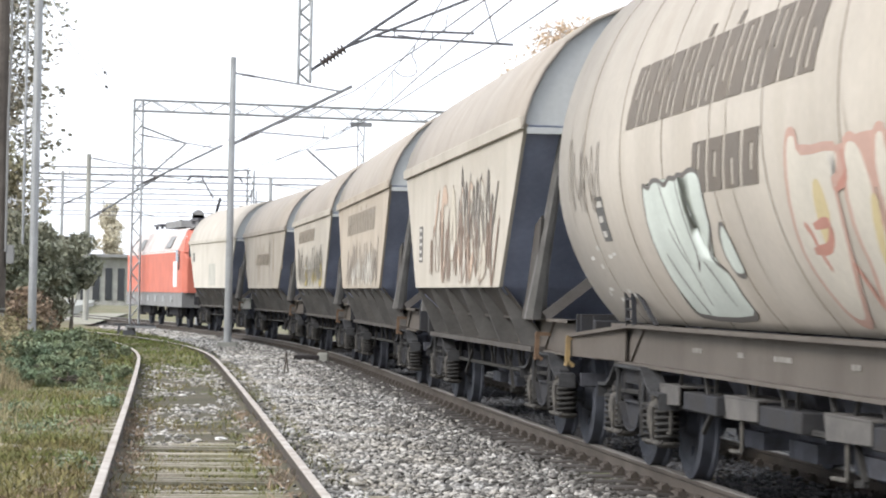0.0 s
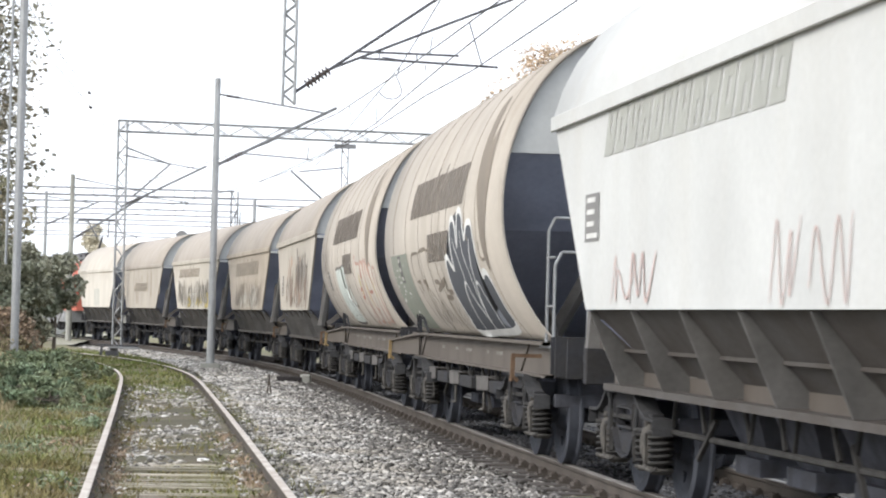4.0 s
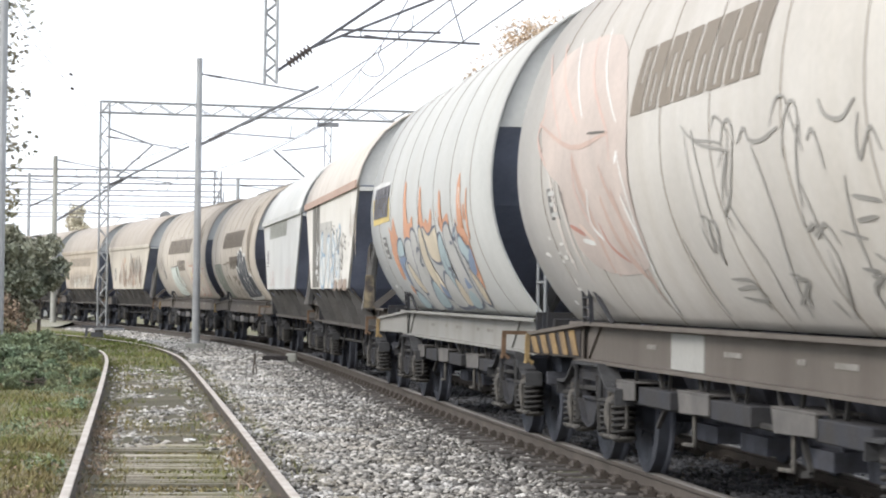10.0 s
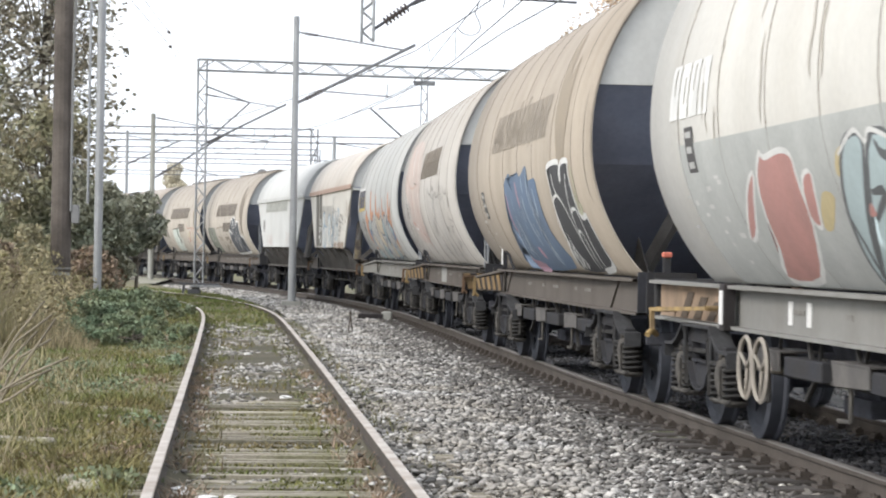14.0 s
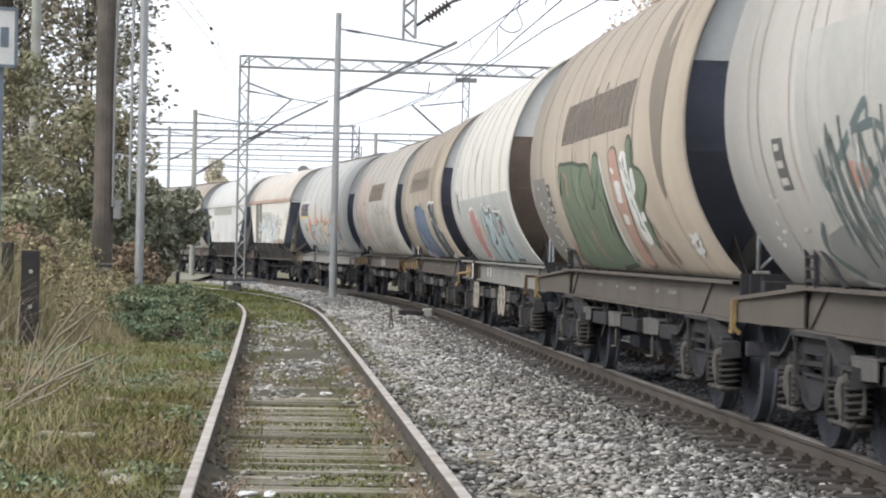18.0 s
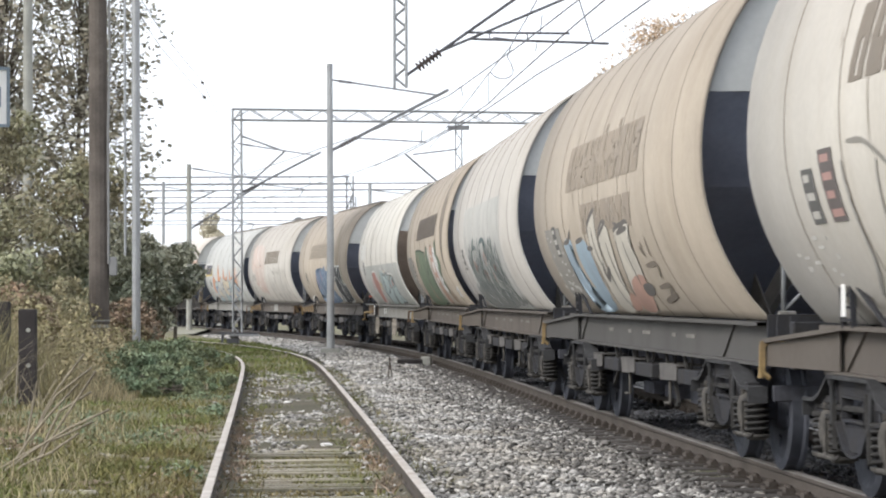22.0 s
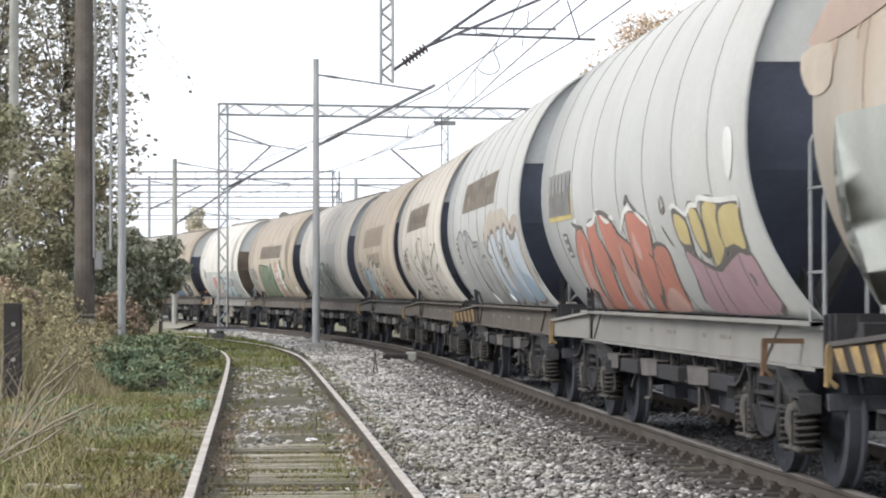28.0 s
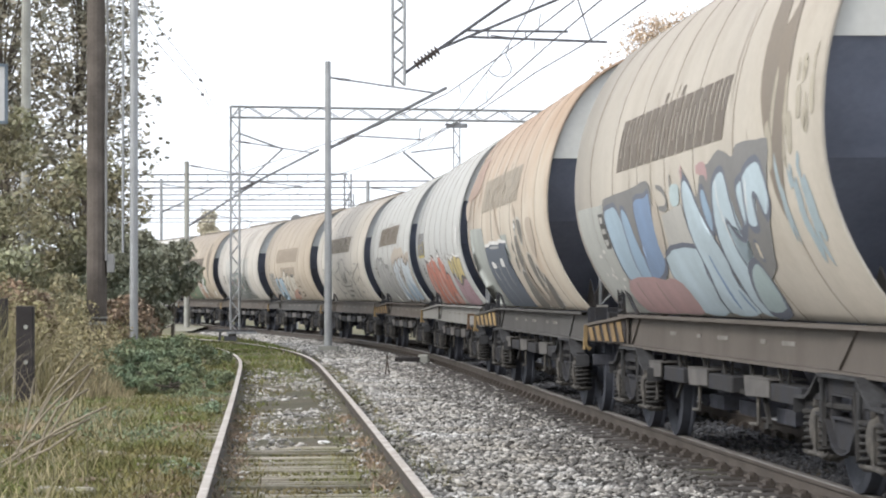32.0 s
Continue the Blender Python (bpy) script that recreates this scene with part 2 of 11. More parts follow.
def quad_strip(bm, rows):
    """Faces between rows of points."""
    vs = [[bm.verts.new(p) for p in row] for row in rows]
    for a, b in zip(vs, vs[1:]):
        for i in range(len(a) - 1):
            bm.faces.new((a[i], a[i + 1], b[i + 1], b[i]))
    return vs


def plate(bm, pts, t):
    """A flat polygon with thickness t along its normal."""
    f = bm.faces.new([bm.verts.new(p) for p in pts])
    f.normal_update()
    n = f.normal.copy() * t
    r = bmesh.ops.extrude_face_region(bm, geom=[f])
    bmesh.ops.translate(bm, verts=[v for v in r["geom"] if isinstance(v, bmesh.types.BMVert)], vec=n)
    bmesh.ops.recalc_face_normals(bm, faces=bm.faces)


def done(bm, name, smooth=False, bevel=0.0):
    if bevel:
        bmesh.ops.bevel(bm, geom=bm.edges[:], offset=bevel, segments=1, affect="EDGES", profile=0.5)
    me = bpy.data.meshes.new(name)
    bm.to_mesh(me)
    bm.free()
    if smooth:
        me.polygons.foreach_set("use_smooth", [True] * len(me.polygons))
    return me


def part(name, data, material, parent=None, label="", m=None):
    """Links a bmesh or a shared mesh as one object under a thing or a part."""
    me = data if isinstance(data, bpy.types.Mesh) else done(data, name)
    if not me.materials:
        me.materials.append(material)
    ob = new(name, me)
    if me.materials[0] != material:
        ob.material_slots[0].link = "OBJECT"
        ob.material_slots[0].material = material
    ob.parent = parent
    if m is not None:
        ob.matrix_basis = m
    if label:
        ob["label"] = label
    return ob


def thing(name, label, category, m=None, group="", kind=""):
    ob = new(name)
    ob.empty_display_size = 0.2
    if m is not None:
        ob.matrix_basis = m
    return tagged(ob, label, category, group, kind)


def soup(name, verts, faces, material, parent=None, smooth=False):
    """One mesh from arrays of vertices and equal-sized faces."""
    me = bpy.data.meshes.new(name)
    verts, faces = np.asarray(verts, np.float32), np.asarray(faces, np.int32)
    k = faces.shape[1]
    me.vertices.add(len(verts))
    me.vertices.foreach_set("co", verts.ravel())
    me.loops.add(faces.size)
    me.loops.foreach_set("vertex_index", faces.ravel())
    me.polygons.add(len(faces))
    me.polygons.foreach_set("loop_start", np.arange(len(faces), dtype=np.int32) * k)
    me.polygons.foreach_set("loop_total", np.full(len(faces), k, np.int32))
    me.update(calc_edges=True)
    if smooth:
        me.polygons.foreach_set("use_smooth", [True] * len(me.polygons))
    return part(name, me, material, parent)


# ---- the lines of the two tracks
class Line:
    """A line on the ground from its curvature along its length."""

    def __init__(self, x0, y0, head, knots, curv, s0, s1):
        self.s = np.arange(s0, s1, 0.25)
        k = np.interp(self.s, knots, curv)
        i = np.argmin(abs(self.s))
        self.psi = np.cumsum(k) * 0.25
        self.psi += head - self.psi[i]
        self.x, self.y = np.cumsum(-np.sin(self.psi)) * 0.25, np.cumsum(np.cos(self.psi)) * 0.25
        self.x += x0 - self.x[i]
        self.y += y0 - self.y[i]

    def at(self, s, lat=0.0, z=0.0):
        p = np.interp(s, self.s, self.psi)
        return Vector((np.interp(s, self.s, self.x) + lat * math.cos(p), np.interp(s, self.s, self.y) + lat * math.sin(p), z))

    def heading(self, s):
        return float(np.interp(s, self.s, self.psi))


MAIN = Line(2.8518, 15.5, 0.0891, (-20, 15, 35, 55, 70, 85, 100, 120, 150, 170), (0.00041, -0.00097, 0.00156, 0.0054, 0.00135, 0.00192, 0.0019, 0.0019, 0.0019, 0.0019), -60, 260)
OFF = 0.75   # the centre of the main track lies this far to the right of its line (the near rail)
SIDE = Line(-0.7785, 14.5, 0.0767, (-40, 15, 30, 40, 50, 60, 75), (-0.00105, 0.0002, 0.0002, 0.0066, 0.0095, 0.0095, 0.0095), -32, 110)


# ---- paint on the wagons' sides
class Wall:
    """The near side of a wagon, as a surface to paint on: y along the wagon, z up. A point of paint is its coat (how far it
    lies over the coats below), y and z, until settle() lays it on the side."""

    def __init__(self, t, hopper=False):
        self.t, self.hopper = t, hopper

    def point(self, y, z, off):
        return (off, y, z)

    def settle(self, bm):
        """Lays flat paint on the wagon's side, bent with it and a few millimetres thick at most."""
        if not self.hopper and bm.verts:
            z0, z1 = min(v.co.z for v in bm.verts), max(v.co.z for v in bm.verts)
            for z in (p[1] for p in TANK):
                if z0 + 0.004 < z < z1 - 0.004:
                    bmesh.ops.bisect_plane(bm, geom=bm.verts[:] + bm.edges[:] + bm.faces[:], dist=1e-5, plane_co=(0, 0, z), plane_no=(0, 0, 1))
        for v in bm.verts:
            coat = 0.0035 + 0.16 * v.co.x
            v.co.x = -((1.45 if self.hopper else tank_x(v.co.z)) + coat)


def ribbon(wall, pts, width, off, taper=0.35, cols=3, steps=5):
    """A brush stroke along a smooth line through pts (y, z)."""
    P = [Vector((p[0], p[1])) for p in pts]
    P = [P[0] * 2 - P[1]] + P + [P[-1] * 2 - P[-2]]
    line = []
    for i in range(1, len(P) - 2):
        for k in range(steps):
            u = k / steps
            a, b, c, d = P[i - 1], P[i], P[i + 1], P[i + 2]
            line.append(0.5 * ((2 * b) + (c - a) * u + (2 * a - 5 * b + 4 * c - d) * u * u + (3 * b - a - 3 * c + d) * u ** 3))
    line.append(P[-2])
    rows = []
    n = len(line)
    for i, p in enumerate(line):
        d = line[min(i + 1, n - 1)] - line[max(i - 1, 0)]
        d = d.normalized() if d.length > 1e-6 else Vector((1, 0))
        nrm = Vector((-d.y, d.x))
        e = min(i, n - 1 - i)
        w = width * (taper if e == 0 else (taper + 1) / 2 if e == 1 and n > 6 else 1.0) / 2
        rows.append([wall.point(p.x + nrm.x * w * c, min(max(p.y + nrm.y * w * c, 1.395 if wall.hopper else 1.0), 3.9), off) for c in np.linspace(-1, 1, cols)])
    return rows


def panel(wall, y0, y1, z0, z1, off, slant=0.0, ny=2, nz=5, ragged=0.0, rnd=None):
    rows = []
    zs = sorted(set([z0, z1] + [z0 + (z1 - z0) * i / (nz - 1) for i in range(nz)]))
    for i, z in enumerate(zs):
        v = (z - z0) / (z1 - z0)
        row = []
        for j in range(ny):
            u = j / (ny - 1)
            dy = (rnd.uniform(-1, 1) * ragged if rnd and j in (0, ny - 1) else 0)
            row.append(wall.point(y0 + (y1 - y0) * u - slant * v + dy, min(max(z, 1.1), 3.95), off))
        rows.append(row)
    return rows


def paint(name, wall, strips, material, label=""):
    """Each strip of paint is a part of the wagon; tiny writing stays in one."""
    groups = [strips] if name == "data_bar" else [[rows] for rows in strips]
    for group in groups:
        bm = bmesh.new()
        for rows in group:
            quad_strip(bm, rows)
        wall.settle(bm)
        ob = part(name, done(bm, name, True), material, wall.t, label)
    return tagged(ob, kind="stuff") if name == "data_bar" else ob


PAINTS = {}


def tint(r, g, b, streak=0.35):
    """A flat spray or stencil paint, worn and dusty."""
    key = (r, g, b)
    if key not in PAINTS:
        g0 = (r + g + b) / 3
        c = tuple(0.80 * v + 0.20 * (0.6 * g0 + 0.4 * w) for v, w in zip((r, g, b), (0.40, 0.36, 0.30)))
        PAINTS[key] = mat("spray_paint", c, 0.85, 0, 0.2, 2.0, 25, 0.04, spec=0.1, col2=[x * 0.8 + 0.03 for x in c], streak=streak * (1.0 if max(c) > 0.2 else 0.5), streak_col=[x * 0.6 + 0.04 for x in c])
    return PAINTS[key]


def block_row(wall, y0, y1, z0, z1, n, material, seed, slant=0.16, label="", off=0.006):
    """A row of heavy slanted blocks, each with a narrow slit, that stands for the lettering."""
    rnd = random.Random(seed)
    pitch = (y0 - y1) / n
    for i in range(n):
        a = y0 - pitch * (i + 0.04)
        top = z1 + (0.09 if i in (5, 7) and n > 9 else 0.0)
        w, h = pitch * 0.84, z1 - z0
        cut, gap = rnd.uniform(0.36, 0.48), 0.18
        lean = lambda z: slant * (z - z0) / h
        bm = bmesh.new()
        quad_strip(bm, panel(wall, a, a - w * cut, z0, z1, off, slant))
        quad_strip(bm, panel(wall, a - w * (cut + gap), a - w, z0, z1, off, slant))
        mid = rnd.choice((0.3, 0.5, 0.7))
        for lo, hi in ((0.0, mid - 0.24), (mid + 0.24, 1.0)):
            if hi > lo + 0.04:
                quad_strip(bm, panel(wall, a - w * cut - lean(z0 + h * lo), a - w * (cut + gap) - lean(z0 + h * lo), z0 + h * lo, z0 + h * hi, off, slant * (hi - lo)))
        if top > z1:
            quad_strip(bm, panel(wall, a - w * 0.35 - slant * 1.02, a - w * 0.72 - slant * 1.02, z1 + 0.012, top, off, 0.05))
        wall.settle(bm)
        part("stencil_block", done(bm, "stencil_block", True), material, wall.t, label)


def closed(pts, steps=3):
    """A smooth closed line through pts."""
    P = [Vector(p) for p in pts]
    n = len(P)
    out = []
    for i in range(n):
        a, b, c, d = P[i - 1], P[i], P[(i + 1) % n], P[(i + 2) % n]
        for k in range(steps):
            u = k / steps
            out.append(0.5 * ((2 * b) + (c - a) * u + (2 * a - 5 * b + 4 * c - d) * u * u + (3 * b - a - 3 * c + d) * u ** 3))
    return out


def blob(name, wall, pts, off, colour, label="", steps=3):
    """A filled shape of paint that follows the wagon's side."""
    line = closed(pts, steps)
    bm = bmesh.new()
    bm.faces.new([bm.verts.new((0, p.x, min(max(p.y, 1.395 if wall.hopper else 1.16), 3.9))) for p in line])
    bmesh.ops.triangulate(bm, faces=bm.faces[:])
    for v in bm.verts:
        v.co.x = off
    wall.settle(bm)
    bmesh.ops.dissolve_degenerate(bm, dist=0.0005, edges=bm.edges[:])
    bmesh.ops.recalc_face_normals(bm, faces=bm.faces)
    return part(name, done(bm, name, True), tint(*colour), wall.t, label)


def rim(name, wall, pts, width, off, colour, label="", steps=3):
    line = closed(pts, steps)
    k = min(range(len(line)), key=lambda i: line[i].y)
    line = line[k:] + line[:k + 1]
    if line[0].y < 1.2:
        line = [p for p in line if p.y > 1.175]
    return paint(name, wall, [ribbon(wall, [(p.x, min(max(p.y, 1.17), 3.85)) for p in line], width, off, 1.0, 2, 1)], tint(*colour), label)


def ragged(y0, y1, z0, z1, n, rnd, depth=0.3, lean=0.0):
    """The outline of a sprayed patch with an uneven flame-like top."""
    top = []
    for i in range(n + 1):
        y = y0 + (y1 - y0) * i / n
        top.append((y, z1 - (depth if i % 2 else 0.08) * rnd.uniform(0.4, 1.0)))
    return [(y0 + lean, z0)] + top + [(y1 + lean, z0), ((y0 + y1) / 2 + lean, z0)]


LETTERS = (   # rough strokes of bulging spray letters in a unit box
    (((0.2, 0.0), (0.25, 0.5), (0.2, 1.0), (0.75, 0.9), (0.8, 0.5), (0.3, 0.45)),),
    (((0.8, 0.95), (0.25, 0.9), (0.2, 0.6), (0.75, 0.45), (0.8, 0.1), (0.15, 0.02)),),
    (((0.2, 0.0), (0.2, 0.95)), ((0.8, 0.0), (0.8, 1.0)), ((0.2, 0.55), (0.8, 0.42))),
    (((0.15, 0.0), (0.45, 1.0), (0.85, 0.0)), ((0.3, 0.35), (0.7, 0.35))),
    (((0.5, 1.0), (0.15, 0.6), (0.3, 0.05), (0.8, 0.25), (0.8, 0.8), (0.5, 1.0)),),
    (((0.15, 1.0), (0.2, 0.1), (0.5, 0.55), (0.8, 0.05), (0.85, 1.0)),),
    (((0.85, 0.85), (0.35, 1.0), (0.15, 0.5), (0.35, 0.0), (0.85, 0.15)),),
    (((0.2, 0.05), (0.25, 0.95)), ((0.8, 1.0), (0.25, 0.5), (0.85, 0.0))),
)


def graffiti(wall, y0, y1, z0, z1, n, fills, line, seed, width=0.2, edge=0.035, shine=None, halo=None, wild=0.08, label=""):
    """Spray letters: a halo, a dark outline, fills in turn and thin highlights, one coat over the other."""
    rnd = random.Random(seed)
    coats = {}
    pitch = (y0 - y1) / n
    k = 0
    for i in range(n):
        shape = LETTERS[rnd.randrange(len(LETTERS))]
        base = y0 - pitch * i
        wd = min(width, pitch * 0.42)
        up = rnd.uniform(-0.08, 0.08)
        fill = fills[i % len(fills)]
        for stroke in shape:
            pts = []
            for u, v in stroke:
                uu = 0.05 + 0.9 * u + rnd.uniform(-wild, wild)
                vv = 0.06 + 0.88 * v + rnd.uniform(-wild, wild) + up
                pts.append((base - pitch * uu, z0 + (z1 - z0) * min(max(vv, 0.05), 1.1)))
            o = 0.0002 * k
            k += 1
            w = wd * rnd.uniform(0.8, 1.15)
            if halo:
                coats.setdefault(("halo", halo), []).append(ribbon(wall, pts, w + edge * 5, 0.006 + o * 0.3))
            coats.setdefault(("outline", line), []).append(ribbon(wall, pts, w + edge * 2, 0.011 + o))
            if fill:
                coats.setdefault(("fill", fill), []).append(ribbon(wall, pts, w, 0.018 + o))
                if len(fills) > 1 and rnd.random() < 0.7:
                    other = fills[(i + 1) % len(fills)]
                    if other:
                        h = len(pts) // 2
                        coats.setdefault(("fill", other), []).append(ribbon(wall, [(p[0], p[1]) for p in pts[:max(h, 2)]], w * 0.62, 0.024 + o))
            if shine and rnd.random() < 0.8:
                d = w * 0.27
                coats.setdefault(("shine", shine), []).append(ribbon(wall, [(p[0] + d, p[1] + d * 0.4) for p in pts], 0.022, 0.031 + o))
    names = {"halo": "graffiti_halo", "outline": "graffiti_outline", "fill": "graffiti_fill", "shine": "graffiti_highlight"}
    for (kind, colour), strips in coats.items():
        paint(names[kind], wall, strips, tint(*colour), label)


def scribble(wall, y0, y1, z0, z1, n, colour, seed, width=0.025, loops=4, label="", tall=1.0):
    """Thin spray lines: loose zigzags and loops."""
    rnd = random.Random(seed)
    strips = []
    pitch = (y0 - y1) / n
    for i in range(n):
        base = y0 - pitch * (i + rnd.uniform(-0.2, 0.4))
        pts = []
        for k in range(loops + 2):
            v = (k % 2) * rnd.uniform(0.5, 1.0) * tall + rnd.uniform(0, 0.25)
            pts.append((base - pitch * (k / (loops + 1)) * rnd.uniform(0.7, 1.5), z0 + (z1 - z0) * min(v, 1.05)))
        strips.append(ribbon(wall, pts, width * rnd.uniform(0.7, 1.4), 0.034 + 0.0003 * i, 0.6, 2, 6))
    paint("spray_scribble", wall, strips, tint(*colour), label)


def drips(wall, y0, y1, z0, z1, n, colour, seed, width=0.05, off=0.005, label=""):
    """Patches and runs of rust or peeled paint."""
    rnd = random.Random(seed)
    strips = []
    for i in range(n):
        y = rnd.uniform(y1, y0)
        top = rnd.uniform(z0 + (z1 - z0) * 0.5, z1)
        low = rnd.uniform(z0, top - 0.1)
        w = width * rnd.uniform(0.4, 1.6)
        pts = [(y + rnd.uniform(-0.03, 0.03), top + (low - top) * k / 4) for k in range(5)]
        strips.append(ribbon(wall, pts, w, off + 0.00015 * i, 0.2, 3, 3))
    paint("stain", wall, strips, tint(*colour), label)


def emblem(wall, y, colour):
    """The plain ear-shaped emblem beside the lettering."""
    shape = [(0.12, 3.5), (0.03, 3.05), (-0.06, 2.72), (-0.28, 2.36), (-0.40, 1.98), (-0.55, 1.80), (-0.70, 2.05), (-0.86, 2.45), (-0.92, 2.8), (-0.72, 3.3), (-0.45, 3.1), (-0.2, 3.55)]
    blob("emblem", wall, [(y + a, z) for a, z in shape], 0.006, colour, "plain brown ear-shaped emblem")


def data_panel(wall, y0, y1, z0, z1, back, bars, seed, rows=4):
    """The wagon's data panel: a dark plate with pale bars where its small writing stands."""
    rnd = random.Random(seed)
    if back:
        paint("data_panel", wall, [panel(wall, y0, y1, z0, z1, 0.006)], tint(*back), "small dark data panel")
    strips = []
    for k in range(rows):
        z = z1 - (z1 - z0) * (k + 0.3) / rows
        h = (z1 - z0) / rows * 0.42
        a = y0 - (y0 - y1) * 0.12
        strips.append(panel(wall, a, a - (y0 - y1) * rnd.uniform(0.45, 0.78), z - h, z, 0.009, nz=2))
    paint("data_bar", wall, strips, tint(*bars), "bars of small writing")


def small_text(wall, y0, y1, z0, z1, n, colour, seed):
    rnd = random.Random(seed)
    strips = []
    for i in range(n):
        y = rnd.uniform(y1, y0)
        z = rnd.uniform(z0, z1)
        strips.append(panel(wall, y, y - rnd.uniform(0.05, 0.16), z, z + rnd.uniform(0.018, 0.035), 0.006, nz=2))
    paint("data_bar", wall, strips, tint(*colour), "bars of small writing")


# ---- graffiti, wagon by wagon: (y, z) on the side
COAT = {}
HUES = {
    "INKB": (0.13, 0.12, 0.115),
    "blacklet": (0.045, 0.05, 0.06),
    "blue1": (0.34, 0.47, 0.58),
    "blue2": (0.27, 0.4, 0.54),
    "blue3": (0.18, 0.28, 0.45),
    "bluefield": (0.12, 0.19, 0.3),
    "bluegraf": (0.3, 0.41, 0.5),
    "bluelight": (0.34, 0.43, 0.53),
    "bluelow": (0.3, 0.41, 0.53),
    "brown": (0.2, 0.165, 0.13),
    "brownhalo": (0.46, 0.4, 0.335),
    "brownhalo2": (0.47, 0.41, 0.34),
    "chalk": (0.6, 0.55, 0.47),
    "cream": (0.58, 0.5, 0.37),
    "creamlet": (0.58, 0.54, 0.46),
    "dark": (0.13, 0.12, 0.11),
    "darkgreen": (0.05, 0.075, 0.05),
    "darkline": (0.11, 0.12, 0.13),
    "drawline": (0.25, 0.235, 0.21),
    "green": (0.15, 0.205, 0.135),
    "greenblue": (0.36, 0.46, 0.47),
    "grey": (0.47, 0.47, 0.455),
    "grey2": (0.38, 0.385, 0.38),
    "greyink": (0.2, 0.2, 0.2),
    "greylight": (0.36, 0.37, 0.37),
    "greyline": (0.29, 0.28, 0.26),
    "greypatch": (0.46, 0.45, 0.42),
    "greypatch2": (0.36, 0.385, 0.36),
    "greywash": (0.24, 0.25, 0.24),
    "inkblue": (0.13, 0.15, 0.2),
    "limeline": (0.5, 0.5, 0.34),
    "mauve": (0.44, 0.28, 0.32),
    "mossline": (0.25, 0.32, 0.2),
    "navy": (0.1, 0.125, 0.165),
    "navylow": (0.17, 0.19, 0.22),
    "orange": (0.6, 0.29, 0.165),
    "pale_blue": (0.46, 0.58, 0.65),
    "pale_green": (0.6, 0.66, 0.61),
    "paleblue": (0.6, 0.62, 0.6),
    "palecyan": (0.43, 0.54, 0.56),
    "palered": (0.5, 0.24, 0.215),
    "palerim": (0.5, 0.48, 0.43),
    "pink": (0.5, 0.3, 0.24),
    "pinkfade": (0.53, 0.44, 0.395),
    "pinkfade2": (0.52, 0.37, 0.31),
    "pinkline": (0.6, 0.42, 0.36),
    "pinkpale": (0.66, 0.5, 0.42),
    "pinkviolet": (0.44, 0.25, 0.33),
    "primer": (0.16, 0.155, 0.14),
    "red2": (0.54, 0.195, 0.14),
    "redgraf": (0.48, 0.21, 0.16),
    "redpale": (0.58, 0.34, 0.29),
    "rosepatch": (0.5, 0.25, 0.2),
    "rosy": (0.45, 0.28, 0.28),
    "rust": (0.37, 0.265, 0.215),
    "rust2": (0.45, 0.375, 0.3),
    "rustpatch": (0.36, 0.28, 0.23),
    "salmon": (0.5, 0.29, 0.225),
    "shade": (0.2, 0.2, 0.2),
    "silver": (0.5, 0.57, 0.63),
    "skyblue": (0.3, 0.42, 0.53),
    "slate": (0.055, 0.066, 0.088),
    "snow": (0.72, 0.72, 0.7),
    "spot": (0.16, 0.15, 0.135),
    "spot2": (0.3, 0.255, 0.21),
    "steelblue": (0.2, 0.27, 0.4),
    "teal": (0.36, 0.47, 0.5),
    "teal_ink": (0.1, 0.15, 0.155),
    "umber": (0.2, 0.17, 0.155),
    "wheat": (0.58, 0.47, 0.24),
    "white": (0.62, 0.62, 0.61),
    "yellow": (0.62, 0.47, 0.15),
    "yellow2": (0.57, 0.46, 0.19),
}


def coat(wall):
    """The next coat of paint on this wagon, over all the others."""
    COAT[wall.t.name] = COAT.get(wall.t.name, 0) + 1
    return 0.010 + 0.0004 * COAT[wall.t.name]


def fill(wall, hue, pts):
    blob("graffiti_fill", wall, pts, coat(wall), HUES[hue], "", 3)


def patch(wall, hue, pts):
    """A straight-edged patch of paint."""
    blob("patch", wall, pts, coat(wall), HUES[hue], "", 1)


def line(wall, hue, width, pts):
    paint("graffiti_line", wall, [ribbon(wall, pts, width, coat(wall), 0.6, 2, 4)], tint(*HUES[hue]))


def shape(wall, hue, edge, width, pts):
    fill(wall, hue, pts)
    rim("graffiti_outline", wall, pts, width, coat(wall), HUES[edge])


